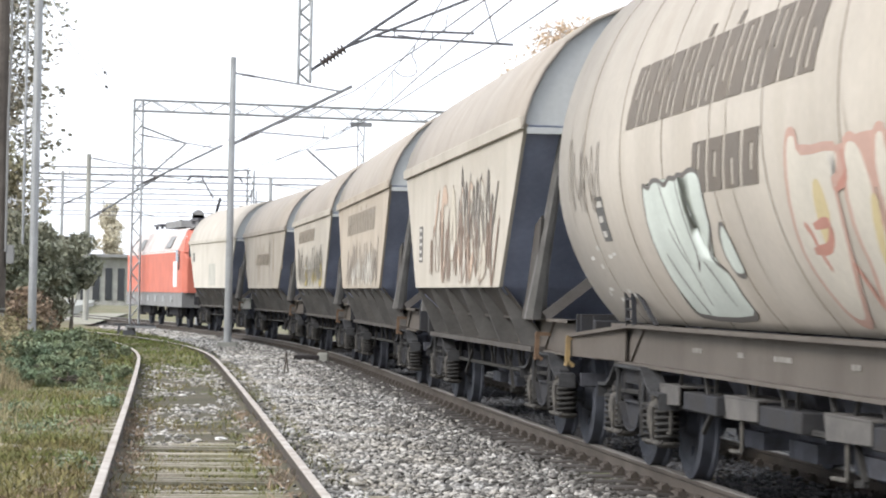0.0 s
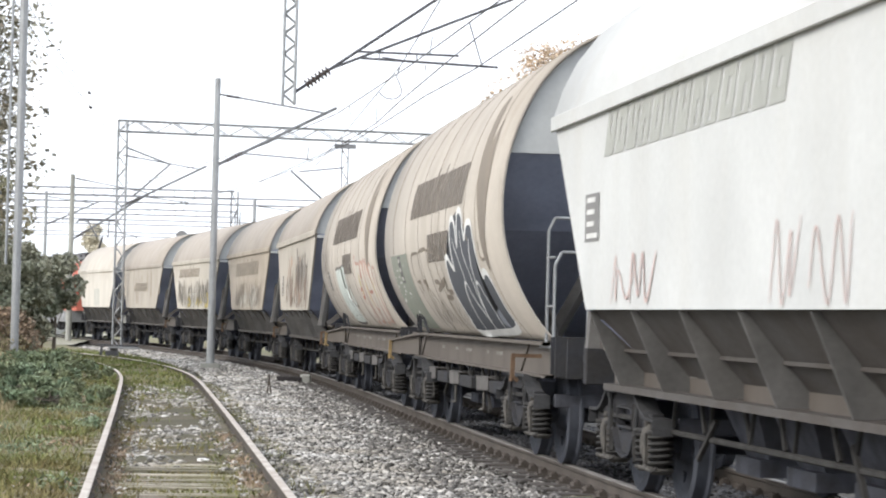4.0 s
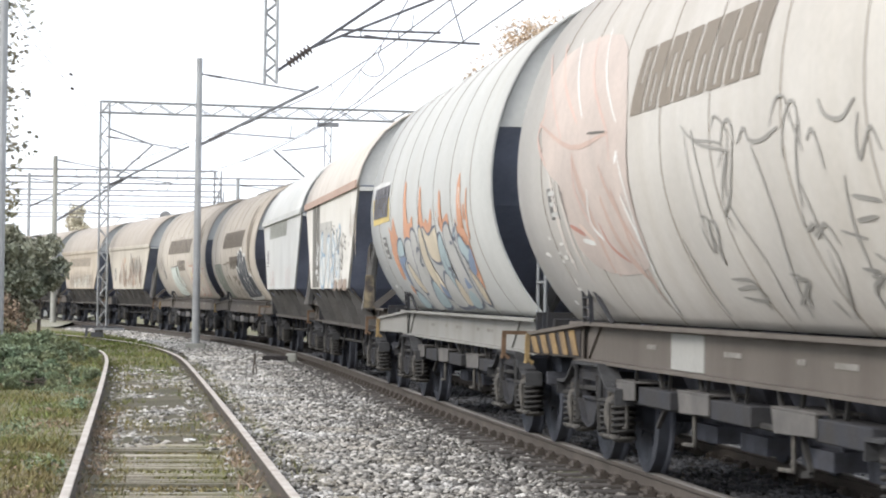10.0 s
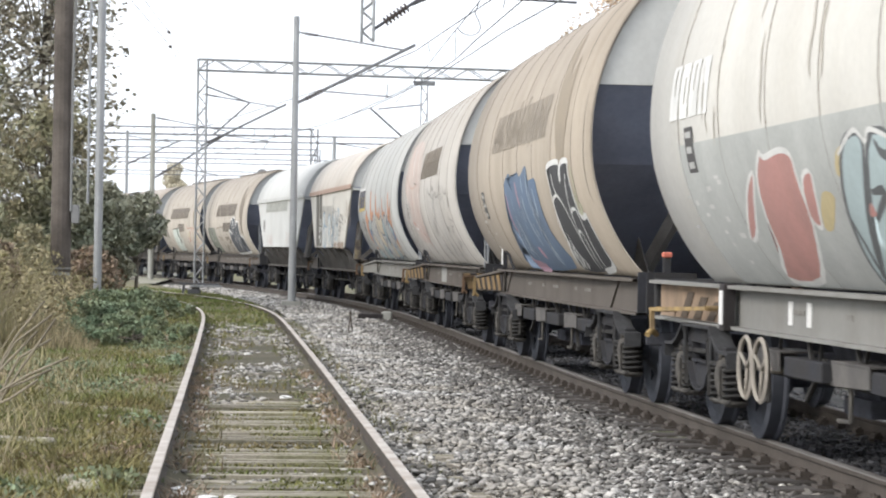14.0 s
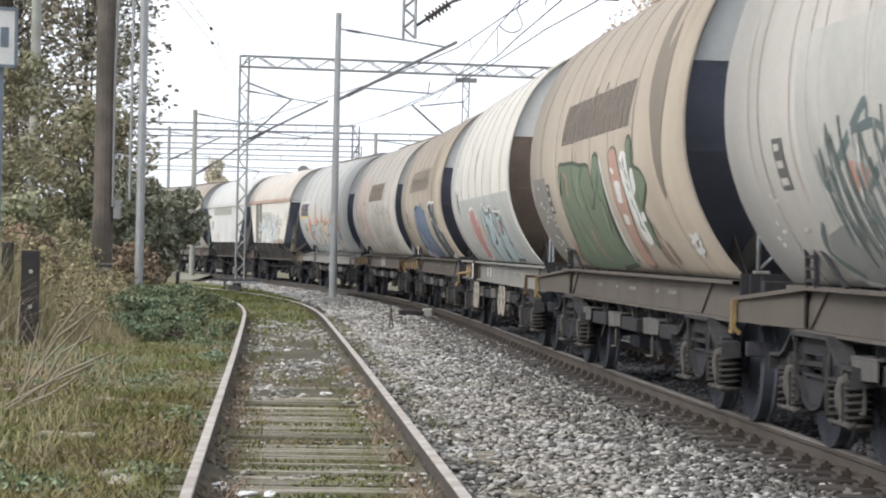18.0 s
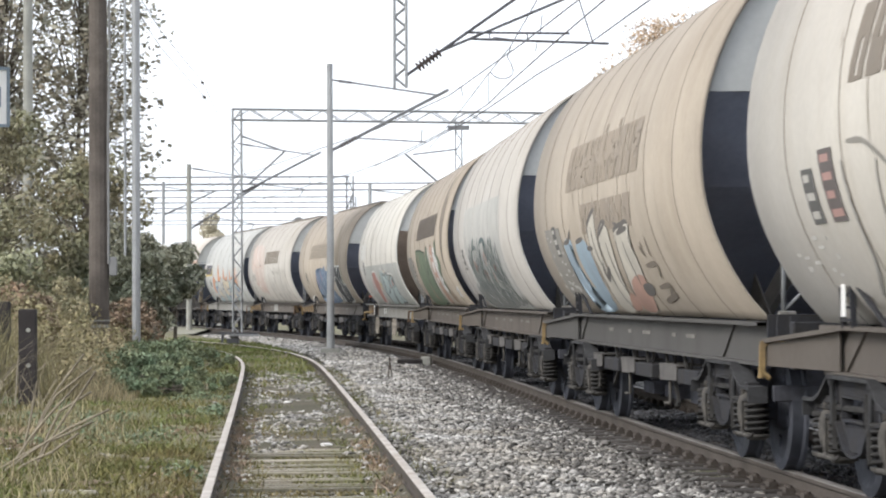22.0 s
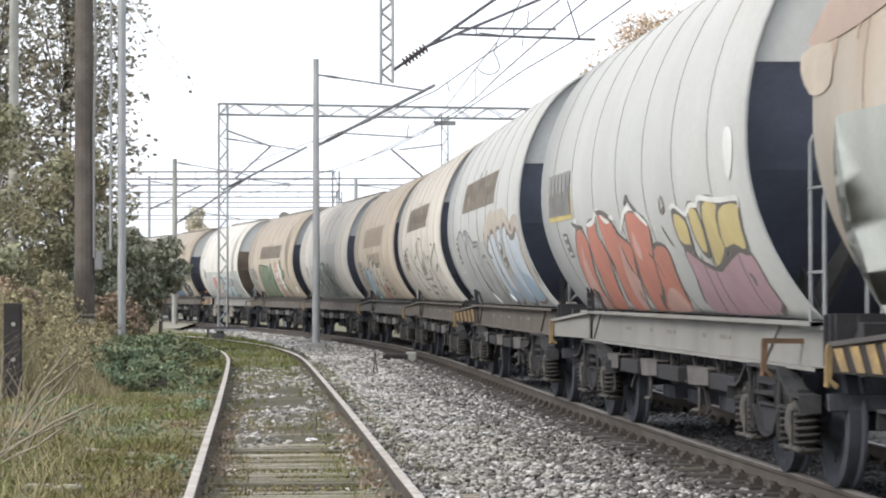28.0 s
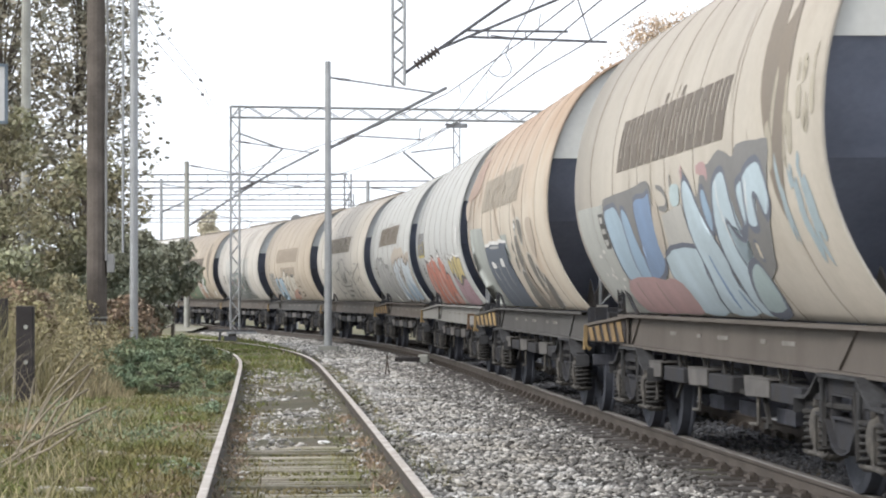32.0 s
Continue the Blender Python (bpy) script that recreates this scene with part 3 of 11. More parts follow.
def mural_green_and_pink(w):
    shape(w, "pale_green", "INKB", 0.035, [(2.09, 2.13), (1.92, 2.11), (1.78, 2.15), (1.58, 2.15), (1.39, 2.11), (1.22, 2.15), (1.06, 2.14), (0.95, 2.16), (0.8, 2.15), (0.67, 2.17), (0.48, 2.17), (0.35, 2.11), (0.36, 1.89), (0.43, 1.77), (0.69, 1.62), (0.45, 1.52), (0.43, 1.38), (0.56, 1.23), (2.08, 1.23), (2.18, 1.37), (2.22, 1.59), (2.22, 1.8), (2.15, 1.99)])
    line(w, "INKB", 0.03, [(1.58, 2.15), (1.5, 2), (1.42, 1.79), (1.37, 1.58)])
    line(w, "INKB", 0.03, [(1.06, 2.14), (1.03, 1.93), (1.04, 1.65), (1.23, 1.53)])
    line(w, "INKB", 0.03, [(1.59, 1.82), (1.51, 1.69), (1.4, 1.52), (1.47, 1.3)])
    line(w, "INKB", 0.035, [(1.94, 1.66), (1.86, 1.51), (1.75, 1.3), (1.79, 1.23)])
    line(w, "INKB", 0.035, [(0.97, 1.6), (0.85, 1.48), (0.8, 1.3)])
    shape(w, "pale_green", "INKB", 0.03, [(0.08, 1.82), (-0, 1.76), (-0.02, 1.64), (0.02, 1.51), (0.24, 1.51), (0.28, 1.64), (0.22, 1.74)])
    fill(w, "pink", [(-1.95, 2.18), (-2.72, 2.14), (-3.19, 2.18), (-3.57, 2.17), (-3.84, 2.15), (-4.31, 2.01), (-4.09, 1.84), (-3.56, 1.85), (-3.09, 1.94), (-2.2, 1.97)])
    shape(w, "chalk", "pink", 0.05, [(-1.84, 2.25), (-1.99, 2.25), (-2.09, 2.15), (-2.72, 2.14), (-2.71, 2), (-2.57, 1.96), (-2.59, 1.88), (-2.44, 1.61), (-2.01, 1.26), (-1.72, 1.25), (-1.6, 1.43), (-1.55, 1.6), (-1.61, 1.78), (-1.74, 2.08)])
    shape(w, "chalk", "pink", 0.05, [(-2.91, 2.15), (-3.09, 2.16), (-3.21, 2.06), (-3.24, 1.86), (-3.17, 1.62), (-3.08, 1.41), (-2.9, 1.28), (-2.46, 1.26), (-2.67, 1.51), (-2.7, 1.69), (-2.79, 1.95)])
    shape(w, "chalk", "pink", 0.05, [(-3.44, 2.17), (-3.57, 2.18), (-3.6, 2.08), (-3.69, 1.89), (-3.79, 1.65), (-3.38, 1.43), (-3.18, 1.5), (-3.3, 1.78), (-3.35, 2.01)])
    shape(w, "chalk", "pink", 0.05, [(-3.73, 2.16), (-3.84, 2.15), (-3.98, 1.99), (-4.17, 1.83), (-4.1, 1.57), (-3.64, 1.27), (-3.24, 1.27), (-3.65, 1.62), (-3.72, 1.85)])
    shape(w, "chalk", "pink", 0.05, [(-4.27, 2.07), (-4.51, 2.1), (-4.62, 1.97), (-4.65, 1.75), (-4.43, 1.46), (-4.16, 1.28), (-3.87, 1.27), (-4.1, 1.54), (-4.24, 1.83)])
    shape(w, "chalk", "pink", 0.05, [(-4.83, 2.03), (-5.1, 2.02), (-4.99, 1.81), (-4.85, 1.57), (-4.38, 1.28), (-4.24, 1.28), (-4.59, 1.53), (-4.69, 1.78)])
    fill(w, "wheat", [(-2.2, 1.97), (-2.34, 1.97), (-2.35, 1.8), (-2.08, 1.62), (-2.07, 1.72)])
    fill(w, "wheat", [(-3.15, 1.86), (-3.25, 1.84), (-3.09, 1.61), (-2.99, 1.47), (-2.93, 1.55)])
    fill(w, "wheat", [(-4.33, 1.9), (-4.38, 1.83), (-4.24, 1.61), (-4.17, 1.65)])
    line(w, "redgraf", 0.05, [(-2.84, 2.12), (-2.84, 1.99), (-2.6, 1.92)])
    line(w, "redgraf", 0.06, [(-1.81, 1.77), (-1.88, 1.71), (-1.89, 1.62), (-1.94, 1.51)])
    line(w, "redgraf", 0.06, [(-1.98, 1.75), (-2.29, 1.76), (-2.12, 1.64), (-1.79, 1.62)])
    line(w, "redgraf", 0.06, [(-2.4, 1.55), (-2.45, 1.43), (-2.45, 1.3)])
    line(w, "redgraf", 0.05, [(-3.33, 1.7), (-3.9, 1.71)])


def mural_hand(w):
    shape(w, "slate", "snow", 0.07, [(-0.71, 1.19), (-0.85, 1.36), (-0.83, 1.61), (-0.87, 1.76), (-0.97, 1.93), (-1.03, 1.99), (-1.21, 2.01), (-1.33, 1.94), (-1.54, 1.88), (-1.6, 2.08), (-1.64, 2.24), (-1.68, 2.36), (-1.79, 2.41), (-1.94, 2.4), (-2.12, 2.29), (-2.16, 2.11), (-2.25, 2.21), (-2.27, 2.42), (-2.36, 2.48), (-2.52, 2.47), (-2.7, 2.38), (-2.8, 2.17), (-2.96, 2.27), (-3.07, 2.32), (-3.22, 2.33), (-3.41, 2.29), (-3.5, 2.11), (-3.51, 1.92), (-3.51, 1.77), (-3.68, 1.81), (-3.88, 1.8), (-4.03, 1.68), (-4.05, 1.46), (-3.93, 1.25), (-2.37, 1.2)])
    line(w, "snow", 0.035, [(-1.84, 2.19), (-2.1, 1.92), (-2.16, 1.6), (-2.35, 1.33), (-2.29, 1.2)])
    line(w, "snow", 0.035, [(-2.49, 2.26), (-2.53, 2), (-2.65, 1.73), (-2.45, 1.39)])
    line(w, "snow", 0.035, [(-3.16, 2.15), (-2.95, 1.9), (-2.8, 1.68), (-2.41, 1.35), (-2.34, 1.21)])
    line(w, "snow", 0.035, [(-1.46, 1.19), (-1.61, 1.39), (-1.86, 1.65), (-2.12, 1.72), (-2.21, 1.53), (-2.41, 1.35)])
    line(w, "snow", 0.035, [(-2.85, 1.7), (-3.03, 1.7), (-3.14, 1.44), (-2.98, 1.2)])
    line(w, "brown", 0.035, [(2.06, 1.24), (2.24, 1.58), (2.4, 1.88), (2.29, 2.09), (1.89, 2.12), (1.58, 2.1), (1.63, 1.97), (1.62, 1.66), (1.72, 1.22)])
    line(w, "brown", 0.035, [(1.52, 2.12), (1.06, 2.15), (0.73, 2.14), (0.72, 2), (0.74, 1.73), (1, 1.28)])
    line(w, "brown", 0.035, [(0.64, 2.13), (0.19, 2.1), (-0.07, 2.08)])
    line(w, "brown", 0.05, [(2.24, 1.77), (1.99, 1.77), (2.09, 1.64)])
    line(w, "brown", 0.05, [(1.68, 1.76), (1.42, 1.77), (1.62, 1.66)])
    line(w, "brown", 0.06, [(0.54, 1.76), (0.13, 1.75)])
    line(w, "brown", 0.06, [(0.52, 1.65), (0.06, 1.72), (-0.44, 1.77), (-0.21, 1.64)])
    line(w, "brown", 0.06, [(-0.18, 1.77), (-0.4, 1.64), (-0.76, 1.64)])
    line(w, "brown", 0.06, [(0.05, 1.57), (-0.5, 1.58)])
    line(w, "brown", 0.03, [(1.24, 1.66), (1.03, 1.47), (1.33, 1.21)])
    line(w, "brown", 0.03, [(0.59, 1.62), (0.42, 1.36), (0.28, 1.26)])
    line(w, "brown", 0.03, [(-2.97, 2.2), (-3.08, 2.13)])
    line(w, "brown", 0.03, [(-4.07, 1.94), (-3.88, 1.93), (-3.76, 1.98), (-3.83, 2.12)])


def mural_blue_scrawl(w):
    patch(w, "primer", [(3.58, 3.01), (2.75, 2.99), (2.51, 1.45), (3.45, 1.45)])
    patch(w, "primer", [(2.63, 2.93), (1.91, 2.9), (1.83, 1.45), (2.46, 1.45)])
    patch(w, "greypatch", [(1.9, 2.56), (-0.74, 2.53), (-0.76, 1.97), (1.16, 2.01), (1.81, 1.97)])
    fill(w, "paleblue", [(1.56, 2.29), (0.93, 2.29), (1.02, 1.94), (0.48, 1.93), (0.68, 1.45), (1.51, 1.48), (1.68, 1.84)])
    fill(w, "paleblue", [(0.26, 2.11), (-0.55, 2.29), (-0.47, 2.01), (-0.3, 1.53), (0.12, 1.56)])
    fill(w, "paleblue", [(-0.89, 2.25), (-1.41, 2.22), (-1.49, 1.97), (-1.22, 1.68), (-1.3, 1.46), (-0.76, 1.48), (-0.9, 1.71)])
    fill(w, "paleblue", [(-1.7, 2.23), (-1.9, 2.15), (-2.2, 1.97), (-2.47, 1.89), (-2.24, 1.59), (-1.82, 1.63)])
    line(w, "skyblue", 0.07, [(1.56, 2.29), (1.08, 2.38), (1.19, 2.21), (1.39, 2.07), (1.02, 2), (0.43, 1.98)])
    line(w, "skyblue", 0.07, [(1.35, 2.37), (1.17, 2.06), (1.64, 1.84), (1.53, 1.57), (1.22, 1.45), (0.75, 1.48), (0.45, 1.7)])
    line(w, "skyblue", 0.07, [(1.15, 1.95), (0.98, 1.71), (0.75, 1.45)])
    line(w, "skyblue", 0.07, [(0.32, 2.12), (0.09, 2.24), (-0.2, 2.31), (-0.11, 2.13), (-0.07, 1.91), (0.14, 1.7), (0.06, 1.55)])
    line(w, "skyblue", 0.07, [(-0.49, 2.29), (-0.35, 2.09), (-0.21, 1.8), (-0.3, 1.53)])
    line(w, "skyblue", 0.07, [(-1.19, 2.36), (-0.89, 2.2), (-0.86, 2.02), (-1.24, 1.93), (-1.42, 2.09), (-1.15, 2.23)])
    line(w, "skyblue", 0.07, [(-1.24, 1.93), (-1.05, 1.78), (-0.68, 1.69), (-0.87, 1.48), (-1.19, 1.46)])
    line(w, "skyblue", 0.07, [(-1.39, 1.92), (-1.17, 1.68), (-1.29, 1.48)])
    line(w, "skyblue", 0.07, [(-1.92, 2.38), (-1.7, 2.23), (-1.68, 2.03), (-1.66, 1.77), (-1.82, 1.63), (-2.04, 1.76)])
    line(w, "skyblue", 0.09, [(-2.24, 2.39), (-2.37, 2.4), (-2.51, 2.32), (-2.26, 2.2), (-2.19, 1.99), (-1.96, 2.05)])
    line(w, "skyblue", 0.07, [(-2.47, 1.89), (-2.32, 1.68), (-2.24, 1.59)])
    fill(w, "rustpatch", [(-1.49, 1.55), (-1.78, 1.56), (-1.79, 1.45), (-1.55, 1.45)])
    fill(w, "rustpatch", [(-2.33, 1.56), (-2.92, 1.55), (-2.93, 1.45), (-2.36, 1.46)])
    fill(w, "rustpatch", [(-3.2, 1.56), (-3.68, 1.56), (-3.66, 1.45), (-3.25, 1.45)])
    line(w, "snow", 0.08, [(2.47, 2.24), (2.28, 2.04), (2.14, 2.16), (1.95, 1.91)])
    line(w, "snow", 0.08, [(2.67, 1.96), (2.33, 1.86), (2.11, 1.94)])
    line(w, "snow", 0.08, [(2.63, 1.67), (2.39, 1.73), (2.21, 1.58), (1.99, 1.7)])
    line(w, "inkblue", 0.02, [(1.49, 2.35), (1.23, 2.39), (1.04, 2.31), (1.04, 2.06), (1.35, 1.94), (1.6, 2.11), (1.55, 2.27)])
    line(w, "inkblue", 0.02, [(1.35, 1.94), (1.62, 1.72), (1.51, 1.52), (1.13, 1.42), (0.78, 1.47), (0.48, 1.64), (0.5, 1.95), (0.68, 2)])
    line(w, "inkblue", 0.02, [(1.03, 1.77), (1.12, 1.6), (0.92, 1.52)])
    line(w, "inkblue", 0.02, [(0.04, 2.29), (-0.28, 2.3), (-0.47, 2.25), (-0.31, 2.05), (-0.43, 1.75), (-0.31, 1.51), (-0.11, 1.47), (0.12, 1.64), (0.12, 1.91), (0.25, 2.13)])
    line(w, "inkblue", 0.02, [(-0.73, 2.38), (-1.05, 2.39), (-1.18, 2.27), (-0.99, 2.08), (-1.11, 1.96), (-1.36, 2.01), (-1.19, 2.19)])
    line(w, "inkblue", 0.02, [(-0.56, 1.92), (-0.79, 1.95), (-1.14, 1.74), (-0.91, 1.54), (-1.28, 1.51), (-1.39, 1.73), (-1.2, 1.93)])
    line(w, "inkblue", 0.02, [(-1.59, 2.34), (-1.75, 2.36), (-1.88, 2.21), (-1.64, 1.95), (-1.75, 1.64), (-1.54, 1.66), (-1.48, 1.93)])
    line(w, "inkblue", 0.02, [(-2.18, 2.39), (-2.4, 2.34), (-2.29, 2.22), (-2.03, 2.02), (-2.29, 1.98), (-2.51, 2.21)])
    line(w, "dark", 0.022, [(-0.69, 2.44), (-0.84, 2.23), (-0.91, 2.11)])
    line(w, "dark", 0.022, [(-1.04, 2.45), (-1.36, 2.41), (-1.39, 2.31), (-1.14, 2.36)])
    line(w, "dark", 0.03, [(-1.8, 2.27), (-1.95, 2.16), (-1.83, 2.05), (-2.09, 2.06)])
    line(w, "dark", 0.022, [(-2.07, 2.23), (-2.18, 2.09), (-2.35, 2.11), (-2.39, 2.24)])
    line(w, "dark", 0.03, [(-2.53, 2.26), (-2.6, 2.1), (-2.74, 2.12), (-2.78, 2.21)])
    line(w, "dark", 0.03, [(-2.85, 2.2), (-3.01, 2.27), (-3.17, 2.23), (-3.12, 2.08), (-2.91, 2.09), (-2.88, 2.17)])
    line(w, "dark", 0.034, [(-3.27, 2.23), (-3.35, 2.04), (-3.53, 2.03)])
    line(w, "dark", 0.03, [(-3.29, 2.14), (-3.54, 2.14)])
    line(w, "dark", 0.03, [(-3.33, 2.22), (-3.55, 2.21)])
    line(w, "dark", 0.038, [(-2.83, 2.07), (-2.95, 2.01), (-2.86, 1.96), (-3.05, 1.91), (-2.91, 1.86)])
    line(w, "dark", 0.038, [(-2.61, 2), (-2.72, 1.92), (-2.58, 1.84), (-2.69, 1.72)])
    line(w, "dark", 0.038, [(-2.77, 1.86), (-2.97, 1.81), (-2.87, 1.73), (-2.66, 1.76)])
    line(w, "dark", 0.03, [(-2.45, 1.66), (-2.54, 1.54)])
    line(w, "dark", 0.03, [(-2.72, 1.66), (-2.83, 1.54)])
    line(w, "dark", 0.03, [(-2.05, 1.88), (-2.11, 1.77), (-1.91, 1.72)])
    line(w, "dark", 0.022, [(-2.36, 1.93), (-2.35, 1.72)])
    line(w, "dark", 0.022, [(-3.98, 2.12), (-4.04, 2.04)])
    line(w, "dark", 0.022, [(-4.18, 2.12), (-4.15, 2.05)])
    line(w, "dark", 0.022, [(-3.85, 1.91), (-3.8, 1.84)])
    line(w, "dark", 0.022, [(-3.52, 1.94), (-3.54, 1.82)])
    line(w, "dark", 0.022, [(2.61, 2.14), (2.34, 2), (2.61, 1.87), (2.34, 1.73)])
    line(w, "dark", 0.022, [(2.19, 2.1), (2.37, 1.93), (2.06, 1.79), (2.36, 1.63)])
    line(w, "dark", 0.022, [(2.66, 1.66), (2.2, 1.66), (2.39, 1.52)])
    line(w, "snow", 0.03, [(2.63, 1.73), (2.14, 1.74)])
    line(w, "snow", 0.03, [(2.57, 1.87), (2.46, 1.97), (2.17, 1.97)])
    line(w, "snow", 0.05, [(-3.01, 1.5), (-3.06, 1.6)])
    line(w, "snow", 0.05, [(-2.6, 1.5), (-2.66, 1.56)])
    fill(w, "rustpatch", [(-1.45, 1.54), (-1.83, 1.54), (-1.82, 1.43), (-1.46, 1.43)])
    fill(w, "rustpatch", [(-2.22, 1.53), (-2.81, 1.54), (-2.84, 1.44), (-2.26, 1.43)])
    fill(w, "rustpatch", [(-3.12, 1.54), (-3.6, 1.53), (-3.61, 1.44), (-3.17, 1.44)])
    line(w, "greyline", 0.02, [(1.75, 2.41), (1.28, 2.43), (0.91, 2.37)])
    line(w, "greyline", 0.02, [(0.56, 2.42), (0.23, 2.44), (0.05, 2.37)])
    line(w, "greyline", 0.02, [(-0.18, 2.41), (-0.45, 2.43)])


def mural_flames(w):
    patch(w, "white", [(5.3, 2.78), (4.32, 2.8), (3.33, 2.77), (3.17, 2.54), (5.14, 2.59)])
    patch(w, "yellow", [(5.16, 2.6), (3.18, 2.58), (3.11, 2.27), (5.08, 2.25)])
    fill(w, "orange", [(3.26, 2.2), (2.98, 2.13), (2.71, 2.3), (2.52, 2.11), (2.38, 2), (2.63, 1.97), (2.97, 1.82), (3.05, 1.7), (3.19, 1.55), (3.46, 1.54), (3.43, 1.68), (3.42, 1.9), (3.16, 1.95), (3.24, 2.11)])
    fill(w, "orange", [(1.77, 2.03), (1.59, 2.25), (1.49, 2.67), (1.31, 2.64), (1.28, 2.37), (1.08, 2.17), (0.71, 2.26), (0.71, 2.15), (1.03, 2.03), (1.44, 2.01)])
    fill(w, "orange", [(0.22, 2.16), (-0.01, 2.27), (-0.04, 2.56), (-0.18, 2.52), (-0.24, 2.34), (-0.34, 2.15), (-0.62, 2.19), (-0.75, 2.13), (-1.08, 2.29), (-1.05, 2.12), (-0.58, 2.02), (-0.19, 2.08)])
    fill(w, "orange", [(-1.42, 2.31), (-1.54, 2.16), (-1.69, 2.09), (-1.77, 2.43), (-1.91, 2.43), (-1.96, 2.26), (-1.98, 2.14), (-2.43, 2.2), (-2.41, 2.07), (-2.12, 2.07), (-1.74, 2.02)])
    fill(w, "orange", [(-2.94, 2.13), (-3.08, 2.04), (-3.25, 2.42), (-3.45, 2.57), (-3.52, 2.4), (-3.45, 2.14), (-3.51, 2), (-3.62, 1.91), (-3.59, 1.76), (-3.38, 1.52), (-3.14, 1.4), (-3.22, 1.52), (-3.46, 1.82), (-3.25, 1.95), (-2.96, 1.94)])
    fill(w, "orange", [(-3.88, 2.35), (-3.96, 2.36), (-3.8, 1.95), (-3.67, 1.93)])
    fill(w, "orange", [(-3.64, 2.23), (-3.72, 2.24), (-3.69, 2.1), (-3.58, 2.11)])
    fill(w, "orange", [(3.15, 1.46), (2.95, 1.43), (3.09, 1.33), (3.2, 1.4)])
    line(w, "pinkpale", 0.05, [(-3.34, 2.21), (-3.32, 2.34), (-3.38, 2.41), (-3.48, 2.34), (-3.41, 2.21)])
    shape(w, "grey", "inkblue", 0.035, [(1.85, 1.97), (1.31, 2.01), (1.19, 1.87), (1.42, 1.45), (1.74, 1.35), (2.23, 1.43), (2.12, 1.75)])
    shape(w, "grey", "inkblue", 0.035, [(1.06, 2.08), (0.61, 2.07), (0.57, 1.82), (0.62, 1.56), (1.33, 1.2), (2.25, 1.19), (1.46, 1.68)])
    shape(w, "cream", "inkblue", 0.035, [(0.27, 2.08), (0.01, 2.12), (-0.08, 1.96), (-0.03, 1.76), (-0.25, 1.42), (-0.03, 1.32), (0.31, 1.33), (0.56, 1.53), (0.53, 1.77)])
    shape(w, "cream", "inkblue", 0.035, [(-0.2, 2.11), (-0.57, 2.01), (-1.22, 2.09), (-1.29, 1.99), (-1.02, 1.73), (-0.74, 1.69), (-0.39, 1.72), (-0.2, 1.8)])
    shape(w, "teal", "inkblue", 0.035, [(-1.31, 1.96), (-1.63, 2), (-1.62, 1.77), (-1.42, 1.4), (-1.31, 1.23), (-0.56, 1.23), (-0.89, 1.52), (-1.02, 1.73)])
    shape(w, "grey", "inkblue", 0.035, [(-1.84, 1.99), (-2.13, 2.1), (-2.37, 2.07), (-2.45, 1.9), (-2.51, 1.7), (-2.44, 1.42), (-2.22, 1.25), (-1.31, 1.23), (-1.72, 1.63)])
    shape(w, "grey", "inkblue", 0.035, [(-0.74, 1.59), (-1.03, 1.54), (-1.03, 1.23), (-0.05, 1.22), (-0.2, 1.42)])
    shape(w, "cream", "inkblue", 0.035, [(-1.38, 1.54), (-1.61, 1.45), (-1.48, 1.24), (-1.03, 1.23), (-1.15, 1.4)])
    shape(w, "teal", "inkblue", 0.035, [(-2.48, 1.93), (-2.78, 2.03), (-2.74, 1.95), (-2.51, 1.92)])
    shape(w, "grey", "inkblue", 0.035, [(-2.78, 1.99), (-2.95, 2.07), (-2.96, 1.94), (-2.87, 1.69), (-2.94, 1.48), (-2.81, 1.27), (-2.44, 1.27), (-2.59, 1.57), (-2.68, 1.83)])
    shape(w, "teal", "inkblue", 0.035, [(-2.86, 1.93), (-3.07, 1.95), (-3.34, 1.83), (-3.53, 1.82), (-3.05, 1.67), (-2.94, 1.73), (-2.78, 1.78)])
    fill(w, "steelblue", [(-3, 1.66), (-3.53, 1.82), (-3.48, 1.68), (-3.28, 1.58), (-3.02, 1.55)])
    shape(w, "cream", "inkblue", 0.03, [(-2.8, 1.61), (-2.98, 1.55), (-3.05, 1.36), (-2.72, 1.23), (-2.64, 1.31), (-2.73, 1.48)])
    shape(w, "teal", "inkblue", 0.03, [(2.61, 1.98), (2.1, 2.02), (2.13, 1.85), (2.45, 1.8), (2.82, 1.82)])
    fill(w, "steelblue", [(2.86, 1.79), (2.12, 1.79), (2.65, 1.7), (2.74, 1.58), (2.8, 1.43), (2.96, 1.52), (2.97, 1.67)])
    shape(w, "cream", "inkblue", 0.03, [(2.26, 1.72), (1.98, 1.69), (1.72, 1.4), (2.02, 1.36), (2.32, 1.54)])
    shape(w, "teal", "inkblue", 0.03, [(2.9, 1.4), (2.51, 1.34), (2.44, 1.2), (3.25, 1.19)])
    shape(w, "teal", "inkblue", 0.03, [(0.64, 1.52), (0.39, 1.42), (0.5, 1.21), (1.33, 1.2), (1.04, 1.4)])
    fill(w, "steelblue", [(0.12, 1.48), (-0.13, 1.4), (-0.08, 1.32), (0.27, 1.35)])
    fill(w, "steelblue", [(-2.17, 1.53), (-2.34, 1.44), (-2.21, 1.42), (-1.93, 1.42)])
    fill(w, "teal", [(-1.92, 1.4), (-2.19, 1.31), (-1.88, 1.21), (-1.39, 1.24)])
    line(w, "inkblue", 0.04, [(0.93, 1.83), (0.66, 1.89), (0.66, 1.8), (0.91, 1.7), (0.68, 1.69)])
    line(w, "inkblue", 0.04, [(-2.19, 1.89), (-2.36, 1.89)])
